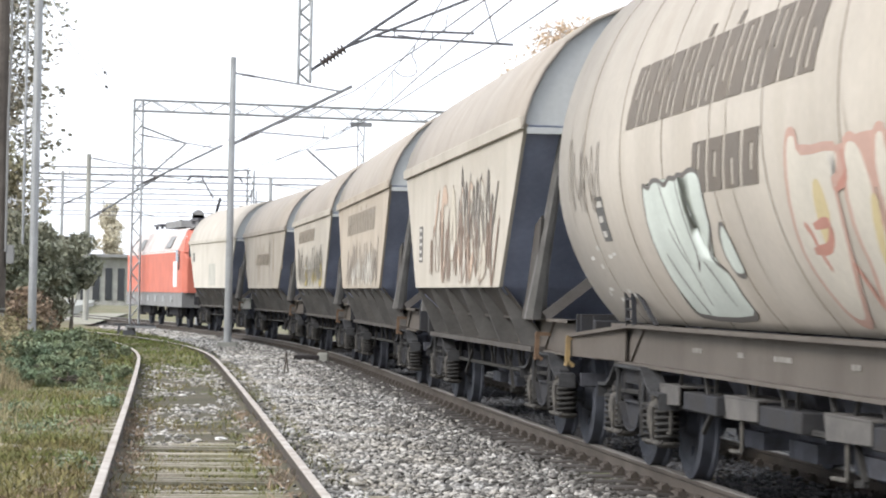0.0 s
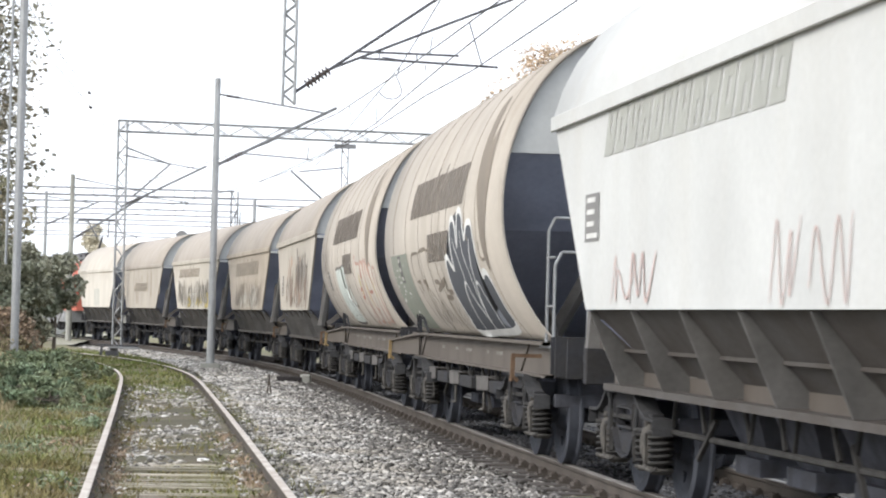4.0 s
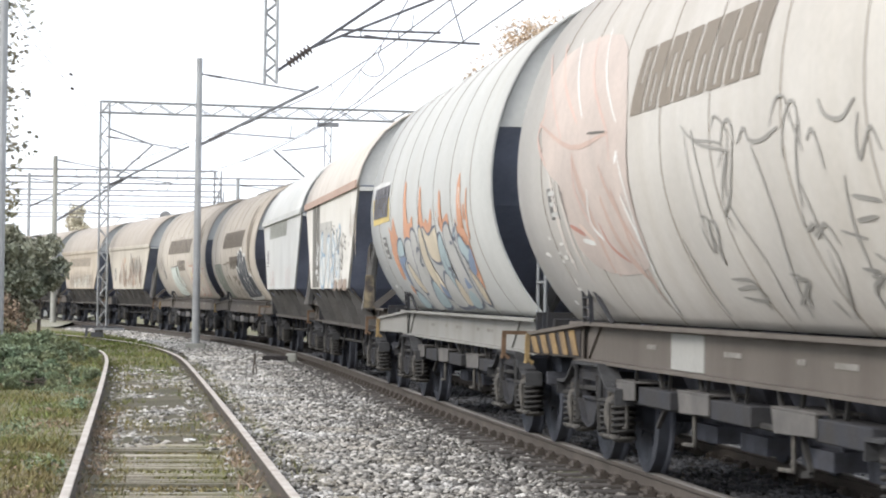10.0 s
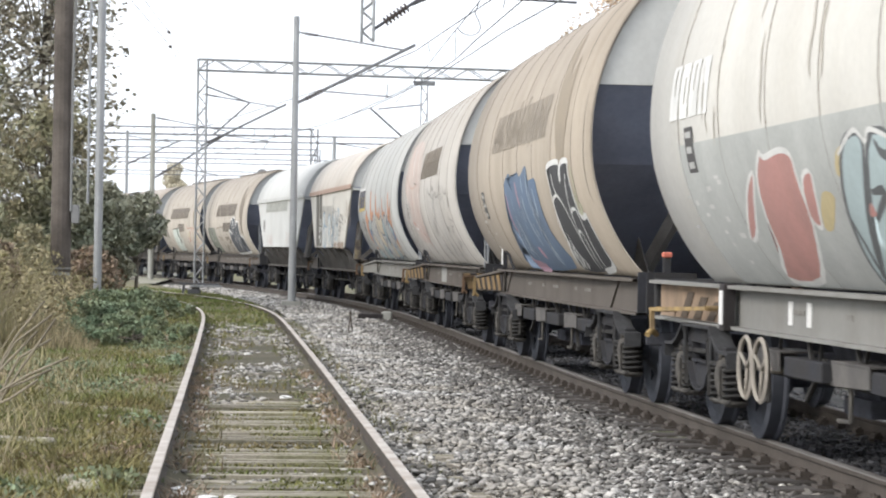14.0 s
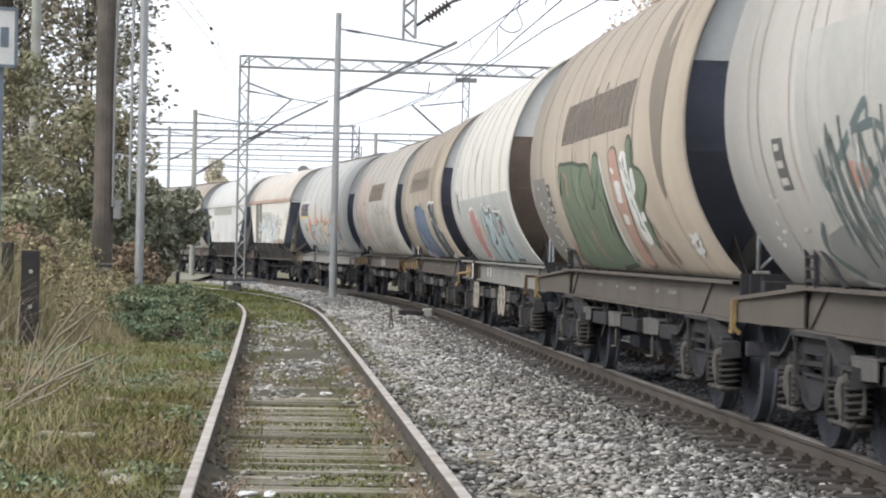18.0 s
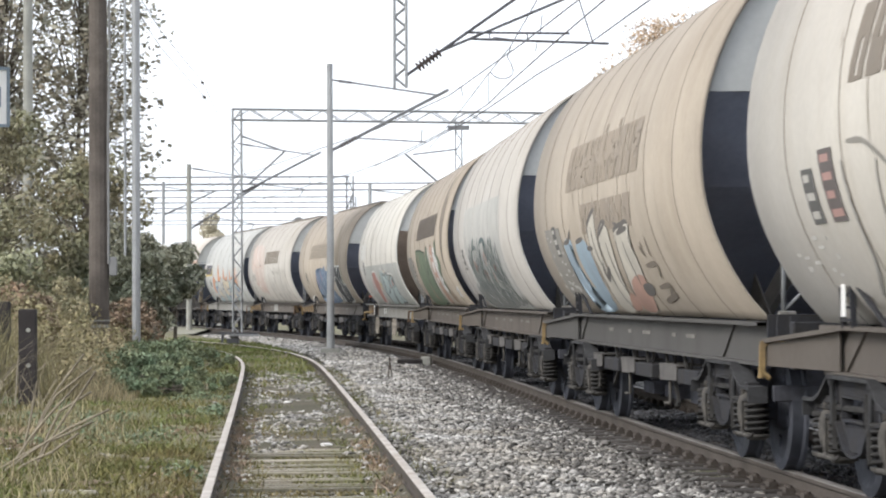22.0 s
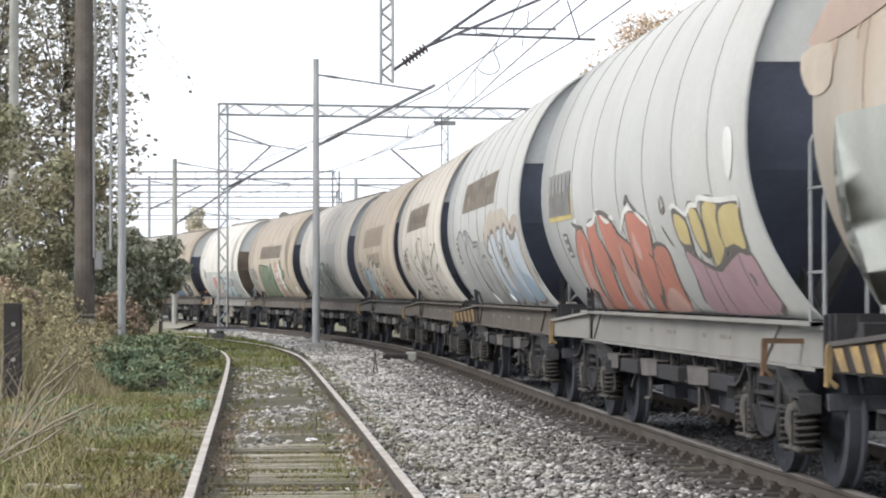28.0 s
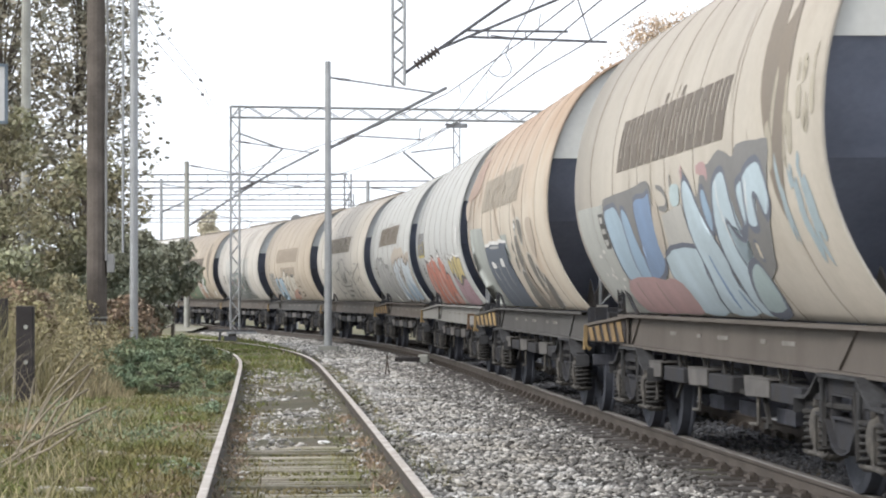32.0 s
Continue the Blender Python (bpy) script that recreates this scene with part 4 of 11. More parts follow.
    line(w, "inkblue", 0.04, [(-1.31, 1.78), (-1.29, 1.63), (-1.56, 1.63), (-1.25, 1.54)])


def mural_grey_lines(w):
    fill(w, "pinkfade", [(4.38, 2.75), (4.34, 3.27), (1.89, 3.22), (1.05, 2.66), (1.09, 2.06), (1.17, 1.57), (2.63, 1.52), (3.38, 1.72), (3.41, 2.15), (4.11, 2.37)])
    line(w, "pinkpale", 0.05, [(3.06, 1.89), (2.67, 1.75)])
    line(w, "pinkfade2", 0.12, [(3, 2.41), (2.52, 1.94), (2.48, 1.52)])
    line(w, "pinkfade2", 0.1, [(2.06, 2.07), (1.8, 1.69), (1.44, 1.46)])
    line(w, "snow", 0.04, [(1.37, 2.04), (1.2, 1.79), (1.19, 1.46), (1.35, 1.22)])
    line(w, "greyline", 0.024, [(1.33, 2.06), (1.12, 1.76), (1.24, 1.32), (1.33, 1.22)])
    line(w, "snow", 0.05, [(1.43, 2.27), (1.33, 2.35)])
    line(w, "snow", 0.04, [(3.1, 1.77), (2.69, 1.74)])
    line(w, "greyline", 0.024, [(-0.84, 2.36), (-0.98, 2.27), (-1.71, 2.18)])
    line(w, "greyline", 0.024, [(-1.55, 2.23), (-1.63, 2.34), (-1.77, 2.35), (-1.83, 2.24), (-1.59, 1.95), (-1.29, 1.82)])
    line(w, "greyline", 0.024, [(-1.91, 2.21), (-2.08, 2.29), (-2.17, 2.22), (-2.42, 2.2), (-2.77, 2.25)])
    line(w, "greyline", 0.021, [(-2.8, 2.08), (-2.9, 2.28), (-3.05, 2.37), (-3.16, 2.28), (-3.17, 2.14)])
    line(w, "greyline", 0.024, [(-3.53, 2.34), (-3.65, 2.25), (-3.91, 2.22), (-4.13, 2.3)])
    line(w, "greyline", 0.024, [(-4.17, 2.23), (-4.1, 2.1), (-4.1, 2.01), (-4.23, 2.09), (-4.35, 2.15), (-4.45, 2.03)])
    line(w, "greyline", 0.024, [(-3.29, 2.15), (-3.38, 2.2), (-3.46, 2.14), (-3.51, 1.99)])
    line(w, "greyline", 0.021, [(-0.84, 2.35), (-0.98, 2.07), (-0.98, 1.74)])
    line(w, "greyline", 0.021, [(-1.71, 2.18), (-1.49, 1.91), (-1.78, 1.54), (-1.63, 1.22)])
    line(w, "greyline", 0.021, [(-2.21, 2.19), (-2.35, 1.97), (-2.34, 1.71), (-1.96, 1.24)])
    line(w, "greyline", 0.024, [(-3.16, 2.28), (-3, 1.98), (-2.93, 1.82)])
    line(w, "greyline", 0.024, [(-3.03, 1.94), (-3.08, 1.73), (-3.15, 1.52), (-2.78, 1.24)])
    line(w, "greyline", 0.024, [(-3.8, 1.95), (-3.67, 1.68), (-3.6, 1.4)])
    line(w, "greyline", 0.024, [(-0.05, 1.72), (-0.09, 1.5), (-0.09, 1.23)])
    line(w, "greyline", 0.024, [(-0.88, 1.81), (-1.04, 1.78), (-0.89, 1.64), (-0.84, 1.55), (-0.83, 1.74), (-0.88, 1.81)])
    line(w, "greyline", 0.024, [(-0.78, 1.4), (-1.23, 1.41), (-1.29, 1.33), (-0.79, 1.35)])
    line(w, "greyline", 0.024, [(-2.97, 1.75), (-2.97, 1.67), (-3.21, 1.73), (-3.32, 1.62)])
    line(w, "greyline", 0.024, [(-2.16, 1.45), (-2.39, 1.44), (-1.92, 1.31)])
    line(w, "greyline", 0.024, [(-2.6, 1.34), (-2.7, 1.24)])
    line(w, "greyline", 0.024, [(-3.77, 1.73), (-4.1, 1.74)])
    line(w, "greyline", 0.024, [(-3.83, 1.85), (-4.24, 1.81)])
    line(w, "greyline", 0.024, [(-3.56, 1.46), (-3.68, 1.44)])
    line(w, "pinkline", 0.03, [(5.08, 3.38), (4.25, 3), (3.46, 2.57)])
    line(w, "pinkline", 0.04, [(4.46, 3.4), (3.78, 3.04), (2.83, 2.64)])
    line(w, "snow", 0.03, [(3.7, 3.37), (3.14, 2.99), (2.65, 2.67)])
    line(w, "pinkline", 0.04, [(2.92, 3.31), (2.47, 2.94), (1.73, 2.54), (1.59, 2.3)])
    line(w, "snow", 0.03, [(2.46, 3.32), (1.99, 2.93), (1.37, 2.55)])
    line(w, "pinkfade2", 0.04, [(4.52, 2.75), (3, 2.47), (1.63, 2.5)])
    line(w, "pinkline", 0.05, [(4.29, 2.85), (4.51, 2.63), (4.09, 2.38)])
    line(w, "pinkline", 0.05, [(2.99, 2.4), (2.9, 2.11), (2.52, 1.82)])
    line(w, "snow", 0.04, [(2.47, 2.13), (2.59, 1.89), (2.33, 1.76)])
    line(w, "redgraf", 0.04, [(3.41, 1.89), (2.94, 1.81)])
    line(w, "redgraf", 0.03, [(2.31, 1.89), (2.18, 1.71), (1.78, 1.59)])
    line(w, "pinkfade2", 0.08, [(1.64, 2.1), (1.51, 1.87), (1.48, 1.63)])
    line(w, "pinkfade2", 0.06, [(1.98, 2.28), (1.64, 2), (1.24, 1.66)])
    line(w, "snow", 0.04, [(1.32, 2.32), (1.16, 2.02), (1.16, 1.66), (1.26, 1.37)])
    line(w, "greyline", 0.021, [(1.48, 1.67), (1.48, 1.4), (1.41, 1.27)])
    line(w, "dark", 0.02, [(2.41, 2.54), (1.73, 2.51)])
    line(w, "greyline", 0.014, [(-0.59, 2.4), (-0.89, 2.3), (-1.56, 2.23), (-1.44, 2.1)])
    line(w, "greyline", 0.017, [(-1.34, 2.33), (-1.42, 2.4), (-1.62, 2.34), (-1.71, 2.23), (-1.36, 1.91), (-1.43, 1.74)])
    line(w, "greyline", 0.014, [(-0.67, 2.37), (-0.75, 2.07), (-0.74, 1.63)])
    line(w, "greyline", 0.017, [(-2.62, 2.26), (-2.74, 2.39), (-2.91, 2.4), (-3.02, 2.29), (-3.19, 2.1)])
    line(w, "greyline", 0.021, [(-0.73, 1.84), (-0.88, 1.81), (-0.74, 1.63), (-0.67, 1.67), (-0.66, 1.8)])
    line(w, "greyline", 0.021, [(-2.88, 1.8), (-2.86, 1.71), (-3.03, 1.73), (-3.06, 1.65)])
    line(w, "greyline", 0.021, [(-0.78, 1.46), (-1.24, 1.44), (-1.21, 1.27)])
    line(w, "greyline", 0.021, [(-2.11, 1.48), (-2.31, 1.45), (-2.09, 1.29)])
    line(w, "greyline", 0.024, [(-3.49, 1.5), (-3.75, 1.47), (-3.48, 1.4), (-3.42, 1.28)])
    line(w, "greyline", 0.021, [(-3.81, 1.57), (-4.12, 1.45), (-4.21, 1.31)])
    line(w, "greyline", 0.014, [(-3.44, 1.69), (-3.81, 1.64)])
    line(w, "greyline", 0.014, [(-3.06, 1.6), (-2.93, 1.37), (-2.84, 1.27)])


def mural_blue_and_black(w):
    fill(w, "bluefield", [(1.32, 2.17), (0.77, 2.27), (0.67, 2.06), (0.08, 2.27), (-0.17, 2.2), (-0.78, 2.31), (-0.89, 2.14), (-1.46, 2.15), (-1.52, 1.94), (-1.47, 1.59), (-1.53, 1.2), (2.42, 1.17), (1.5, 1.62), (1.42, 1.97)])
    shape(w, "blacklet", "snow", 0.055, [(-2.54, 2.24), (-3.39, 2.26), (-3.36, 2.11), (-3.42, 2.09), (-3.55, 2.24), (-4.02, 2.25), (-4.01, 2.15), (-4.05, 1.91), (-4.09, 1.71), (-4.43, 1.72), (-4.45, 1.67), (-4.42, 1.4), (-4.07, 1.21), (-2.03, 1.19), (-2.34, 1.49), (-2.55, 1.89), (-2.56, 2.1)])
    line(w, "snow", 0.035, [(-2.81, 2.16), (-2.86, 2.02), (-2.94, 1.94)])
    line(w, "snow", 0.035, [(-3.8, 2.13), (-3.67, 1.96), (-3.56, 1.77), (-3.37, 1.44), (-3.23, 1.21)])
    line(w, "snow", 0.035, [(-2.54, 1.87), (-2.74, 1.93), (-3.03, 1.92), (-3.3, 1.75), (-3.37, 1.44)])
    line(w, "snow", 0.035, [(-3.57, 1.75), (-3.72, 1.79), (-3.95, 1.76), (-3.93, 1.57), (-3.66, 1.21)])
    line(w, "snow", 0.035, [(-2.43, 1.75), (-2.34, 1.61), (-2.35, 1.34), (-2.1, 1.2)])
    line(w, "snow", 0.035, [(-3.41, 1.53), (-3.56, 1.58), (-3.64, 1.5), (-3.41, 1.21)])
    line(w, "snow", 0.03, [(-2.55, 1.58), (-2.55, 1.42), (-2.45, 1.34), (-2.63, 1.28), (-2.46, 1.2)])
    line(w, "snow", 0.03, [(-2.44, 1.49), (-2.55, 1.34), (-2.26, 1.2)])
    line(w, "snow", 0.03, [(-2.51, 1.44), (-2.2, 1.3), (-2.34, 1.2)])
    line(w, "pinkviolet", 0.1, [(0.3, 2.16), (0.28, 2), (0.28, 1.86)])
    line(w, "pinkviolet", 0.08, [(1.33, 2.03), (1.43, 1.74), (1.34, 1.56)])
    line(w, "pinkviolet", 0.14, [(1.56, 1.32), (1.53, 1.21), (0.75, 1.19)])
    line(w, "pinkviolet", 0.12, [(0.39, 1.39), (0.16, 1.33)])
    line(w, "bluelight", 0.07, [(-0.14, 1.98), (-0.08, 1.77), (-0.2, 1.44)])
    line(w, "bluelight", 0.07, [(0.97, 1.7), (0.88, 1.56), (1.12, 1.38)])
    line(w, "bluelight", 0.06, [(-1.16, 2.05), (-1.1, 1.83), (-0.98, 1.75)])
    line(w, "bluelight", 0.05, [(-0.87, 1.6), (-0.76, 1.34), (-0.75, 1.21)])
    line(w, "bluelight", 0.06, [(1.34, 1.62), (1.71, 1.23)])
    line(w, "bluelight", 0.05, [(-0.77, 2.28), (-0.66, 1.97), (-0.75, 1.6)])
    line(w, "bluelight", 0.05, [(-0.3, 2.19), (-0.28, 2.03)])
    line(w, "limeline", 0.05, [(-4.19, 2.2), (-4.28, 2.03), (-4.27, 1.84), (-4.37, 1.8), (-4.27, 1.75), (-4.14, 1.77), (-4.2, 1.95)])


def mural_shield_and_letters(w):
    shape(w, "palered", "snow", 0.04, [(2.47, 2.01), (2.37, 1.98), (1.94, 2.01), (1.68, 1.97), (1.67, 1.82), (1.8, 1.52), (2.48, 1.21), (3.4, 1.2), (3.02, 1.41), (2.87, 1.64), (2.7, 1.87)])
    shape(w, "palered", "snow", 0.03, [(2.97, 1.85), (2.77, 1.88), (3.35, 1.53), (3.68, 1.47), (3.26, 1.71)])
    shape(w, "palered", "snow", 0.03, [(1.54, 1.83), (1.3, 1.84), (1.57, 1.54), (1.73, 1.6)])
    fill(w, "wheat", [(1.22, 1.73), (0.97, 1.7), (1.34, 1.52), (1.53, 1.54)])
    fill(w, "wheat", [(0.61, 1.95), (0.41, 1.97), (0.61, 1.82), (0.73, 1.83)])
    fill(w, "wheat", [(-0.75, 2.01), (-0.92, 2), (-0.71, 1.86), (-0.62, 1.89)])
    fill(w, "wheat", [(-1.64, 1.81), (-1.8, 1.79), (-1.65, 1.66), (-1.56, 1.68)])
    fill(w, "wheat", [(-2.65, 1.91), (-2.71, 1.87), (-2.58, 1.79)])
    shape(w, "palecyan", "darkline", 0.045, [(0.45, 1.97), (0.13, 2.04), (0.03, 1.96), (0.18, 1.79), (0.48, 1.56), (0.99, 1.2), (1.03, 1.28), (0.93, 1.46), (0.78, 1.67)])
    shape(w, "palecyan", "darkline", 0.045, [(-0.21, 2.03), (-0.77, 1.91), (-0.72, 1.79), (-1.19, 1.99), (-1.35, 1.96), (-1.24, 1.8), (-1.24, 1.64), (-0.39, 1.19), (0.97, 1.17), (0.61, 1.41), (0.2, 1.71)])
    shape(w, "palecyan", "darkline", 0.045, [(-1.48, 1.91), (-1.66, 1.9), (-1.52, 1.63), (-1.34, 1.5), (-0.6, 1.19), (-0.76, 1.29), (-1.05, 1.55)])
    shape(w, "palecyan", "darkline", 0.045, [(-1.93, 1.89), (-2.44, 1.88), (-2.29, 1.69), (-2.71, 1.83), (-2.65, 1.72), (-2.38, 1.49), (-2.23, 1.32), (-1.92, 1.21), (-0.8, 1.19), (-1.34, 1.5)])
    shape(w, "palecyan", "darkline", 0.045, [(-2.57, 1.68), (-2.54, 1.53), (-2.51, 1.32), (-2.66, 1.22), (-2, 1.21), (-2.24, 1.41)])
    line(w, "snow", 0.03, [(0.58, 1.93), (0.16, 2.05), (-0.04, 1.98), (-0.19, 2.04), (-0.8, 1.93), (-1.09, 1.99), (-1.39, 1.99), (-1.51, 1.93), (-1.87, 1.91), (-2.5, 1.9), (-2.76, 1.87), (-2.68, 1.72)])
    line(w, "darkline", 0.06, [(-0.21, 1.98), (-0.32, 1.9), (-0.68, 1.88)])
    line(w, "darkline", 0.06, [(-0.84, 1.88), (-1.23, 1.94), (-1.23, 1.87)])
    line(w, "darkline", 0.06, [(-1.93, 1.86), (-2.37, 1.85)])
    line(w, "darkline", 0.06, [(-2.47, 1.83), (-2.37, 1.69), (-2.49, 1.68)])
    line(w, "darkline", 0.05, [(0.31, 1.56), (-0.13, 1.71), (0.15, 1.71)])
    line(w, "darkline", 0.05, [(-0.75, 1.69), (-0.46, 1.5), (0.18, 1.43)])
    line(w, "darkline", 0.05, [(-1.4, 1.77), (-1.15, 1.59), (-1.36, 1.58)])
    line(w, "darkline", 0.05, [(-2, 1.74), (-1.83, 1.61), (-2.09, 1.6), (-2.28, 1.75), (-2.03, 1.76)])
    line(w, "darkline", 0.05, [(-2.21, 1.49), (-2.27, 1.45), (-2.48, 1.41)])
    line(w, "darkline", 0.05, [(0.84, 1.59), (0.84, 1.41), (0.91, 1.28)])
    line(w, "darkline", 0.05, [(-0.76, 1.43), (-0.73, 1.31)])
    fill(w, "palered", [(-2.02, 1.75), (-2.21, 1.74), (-2.06, 1.62), (-1.87, 1.63)])
    fill(w, "palered", [(-1.29, 1.68), (-1.31, 1.58), (-1.15, 1.59)])
    fill(w, "palered", [(0.26, 1.66), (0.25, 1.59), (0.39, 1.59)])


def mural_green_block(w):
    shape(w, "green", "darkgreen", 0.04, [(2.61, 2.28), (2.09, 2.3), (1.37, 2.29), (0.81, 2.25), (0.18, 2.22), (0.03, 1.98), (-0.22, 2.3), (-0.6, 2.29), (-0.74, 2.08), (-0.71, 1.77), (-0.36, 1.41), (-0.43, 1.22), (3.3, 1.18), (2.84, 1.55), (2.72, 1.91)])
    line(w, "snow", 0.1, [(-0.66, 2.28), (-0.82, 2.08), (-0.81, 1.68), (-0.51, 1.22)])
    line(w, "darkgreen", 0.05, [(1.46, 2.3), (1.53, 2.06), (1.39, 1.78)])
    line(w, "darkgreen", 0.05, [(0.63, 2.23), (0.93, 2.07), (0.85, 1.87), (0.9, 1.67)])
    line(w, "darkgreen", 0.05, [(0.48, 1.93), (0.43, 1.79), (-0.13, 1.97)])
    line(w, "darkgreen", 0.04, [(2.19, 1.9), (2.22, 1.62), (2.49, 1.26)])
    line(w, "darkgreen", 0.04, [(1.74, 1.72), (1.71, 1.41)])
    line(w, "darkgreen", 0.05, [(-0.54, 2.15), (-0.24, 1.94), (-0.43, 1.72), (0.12, 1.41)])
    line(w, "darkgreen", 0.06, [(0.91, 1.84), (0.81, 1.57)])
    line(w, "darkgreen", 0.04, [(2.04, 2.21), (2.38, 1.98), (2.33, 1.72)])
    line(w, "mossline", 0.05, [(1.96, 2.18), (2.07, 1.97)])
    line(w, "mossline", 0.05, [(1.05, 2.18), (1.29, 1.95), (1.14, 1.81)])
    line(w, "mossline", 0.05, [(-0.33, 1.84), (-0.12, 1.6), (0.12, 1.31)])
    line(w, "mossline", 0.05, [(1.82, 1.54), (2.08, 1.27)])
    line(w, "redgraf", 0.06, [(2.21, 2.22), (2.01, 2.11), (2.13, 1.93)])
    line(w, "redgraf", 0.09, [(1.27, 1.59), (1.34, 1.41), (1.29, 1.24)])
    line(w, "redgraf", 0.08, [(3.3, 1.48), (3.58, 1.25)])
    shape(w, "salmon", "brown", 0.03, [(-1.39, 2.31), (-1.78, 2.33), (-1.92, 2.15), (-2.02, 1.86), (-1.67, 1.41), (-1.6, 1.23), (-1.1, 1.24), (-1.32, 1.58), (-1.25, 1.82), (-1.37, 2.09)])
    line(w, "snow", 0.09, [(-1.49, 1.98), (-1.84, 1.98)])
    line(w, "snow", 0.07, [(-1.47, 1.92), (-1.79, 1.91)])
    line(w, "snow", 0.07, [(-1.44, 1.85), (-1.76, 1.85)])
    fill(w, "snow", [(-1.49, 1.71), (-1.71, 1.69), (-1.61, 1.61), (-1.39, 1.63)])
    line(w, "snow", 0.05, [(-1.4, 2.14), (-1.6, 2.11)])
    fill(w, "snow", [(-2.06, 2.25), (-2.52, 2.25), (-2.66, 2.04), (-2.5, 1.63), (-2.44, 1.45), (-2.06, 1.45), (-2.07, 1.8)])
    line(w, "dark", 0.05, [(-2.23, 2.22), (-2.32, 2.13)])
    line(w, "dark", 0.05, [(-2.3, 2.11), (-2.39, 2.02)])
    line(w, "dark", 0.05, [(-2.28, 1.99), (-2.36, 1.91)])
    line(w, "dark", 0.05, [(-2.08, 2.2), (-2.17, 2.11)])
    line(w, "dark", 0.05, [(-2.28, 1.85), (-2.31, 1.74)])
    line(w, "dark", 0.04, [(-2.37, 1.74), (-2.25, 1.6)])
    line(w, "dark", 0.05, [(-2.19, 1.6), (-2.32, 1.55)])
    shape(w, "green", "darkgreen", 0.035, [(-2.48, 2.34), (-2.66, 2.41), (-2.87, 2.3), (-2.84, 2.14), (-3.13, 2.09), (-3.32, 2.01), (-3.33, 1.93), (-2.98, 1.81), (-2.74, 1.73), (-2.8, 1.6), (-2.62, 1.41), (-2.52, 1.43), (-2.5, 1.63), (-2.53, 1.85), (-2.51, 2.12)])
    fill(w, "snow", [(-2.59, 2.09), (-2.76, 2.11), (-2.76, 1.95), (-2.54, 1.87), (-2.55, 1.99)])
    fill(w, "snow", [(-2.56, 1.71), (-2.75, 1.71), (-2.65, 1.63), (-2.48, 1.64)])
    line(w, "darkgreen", 0.04, [(-2.57, 1.41), (-2.63, 1.24)])
    line(w, "snow", 0.05, [(-4.51, 1.5), (-4.62, 1.46), (-4.41, 1.33)])
    line(w, "snow", 0.05, [(-4.42, 1.43), (-4.93, 1.5), (-4.49, 1.31)])
    line(w, "snow", 0.05, [(-4.37, 1.36), (-4.81, 1.38)])


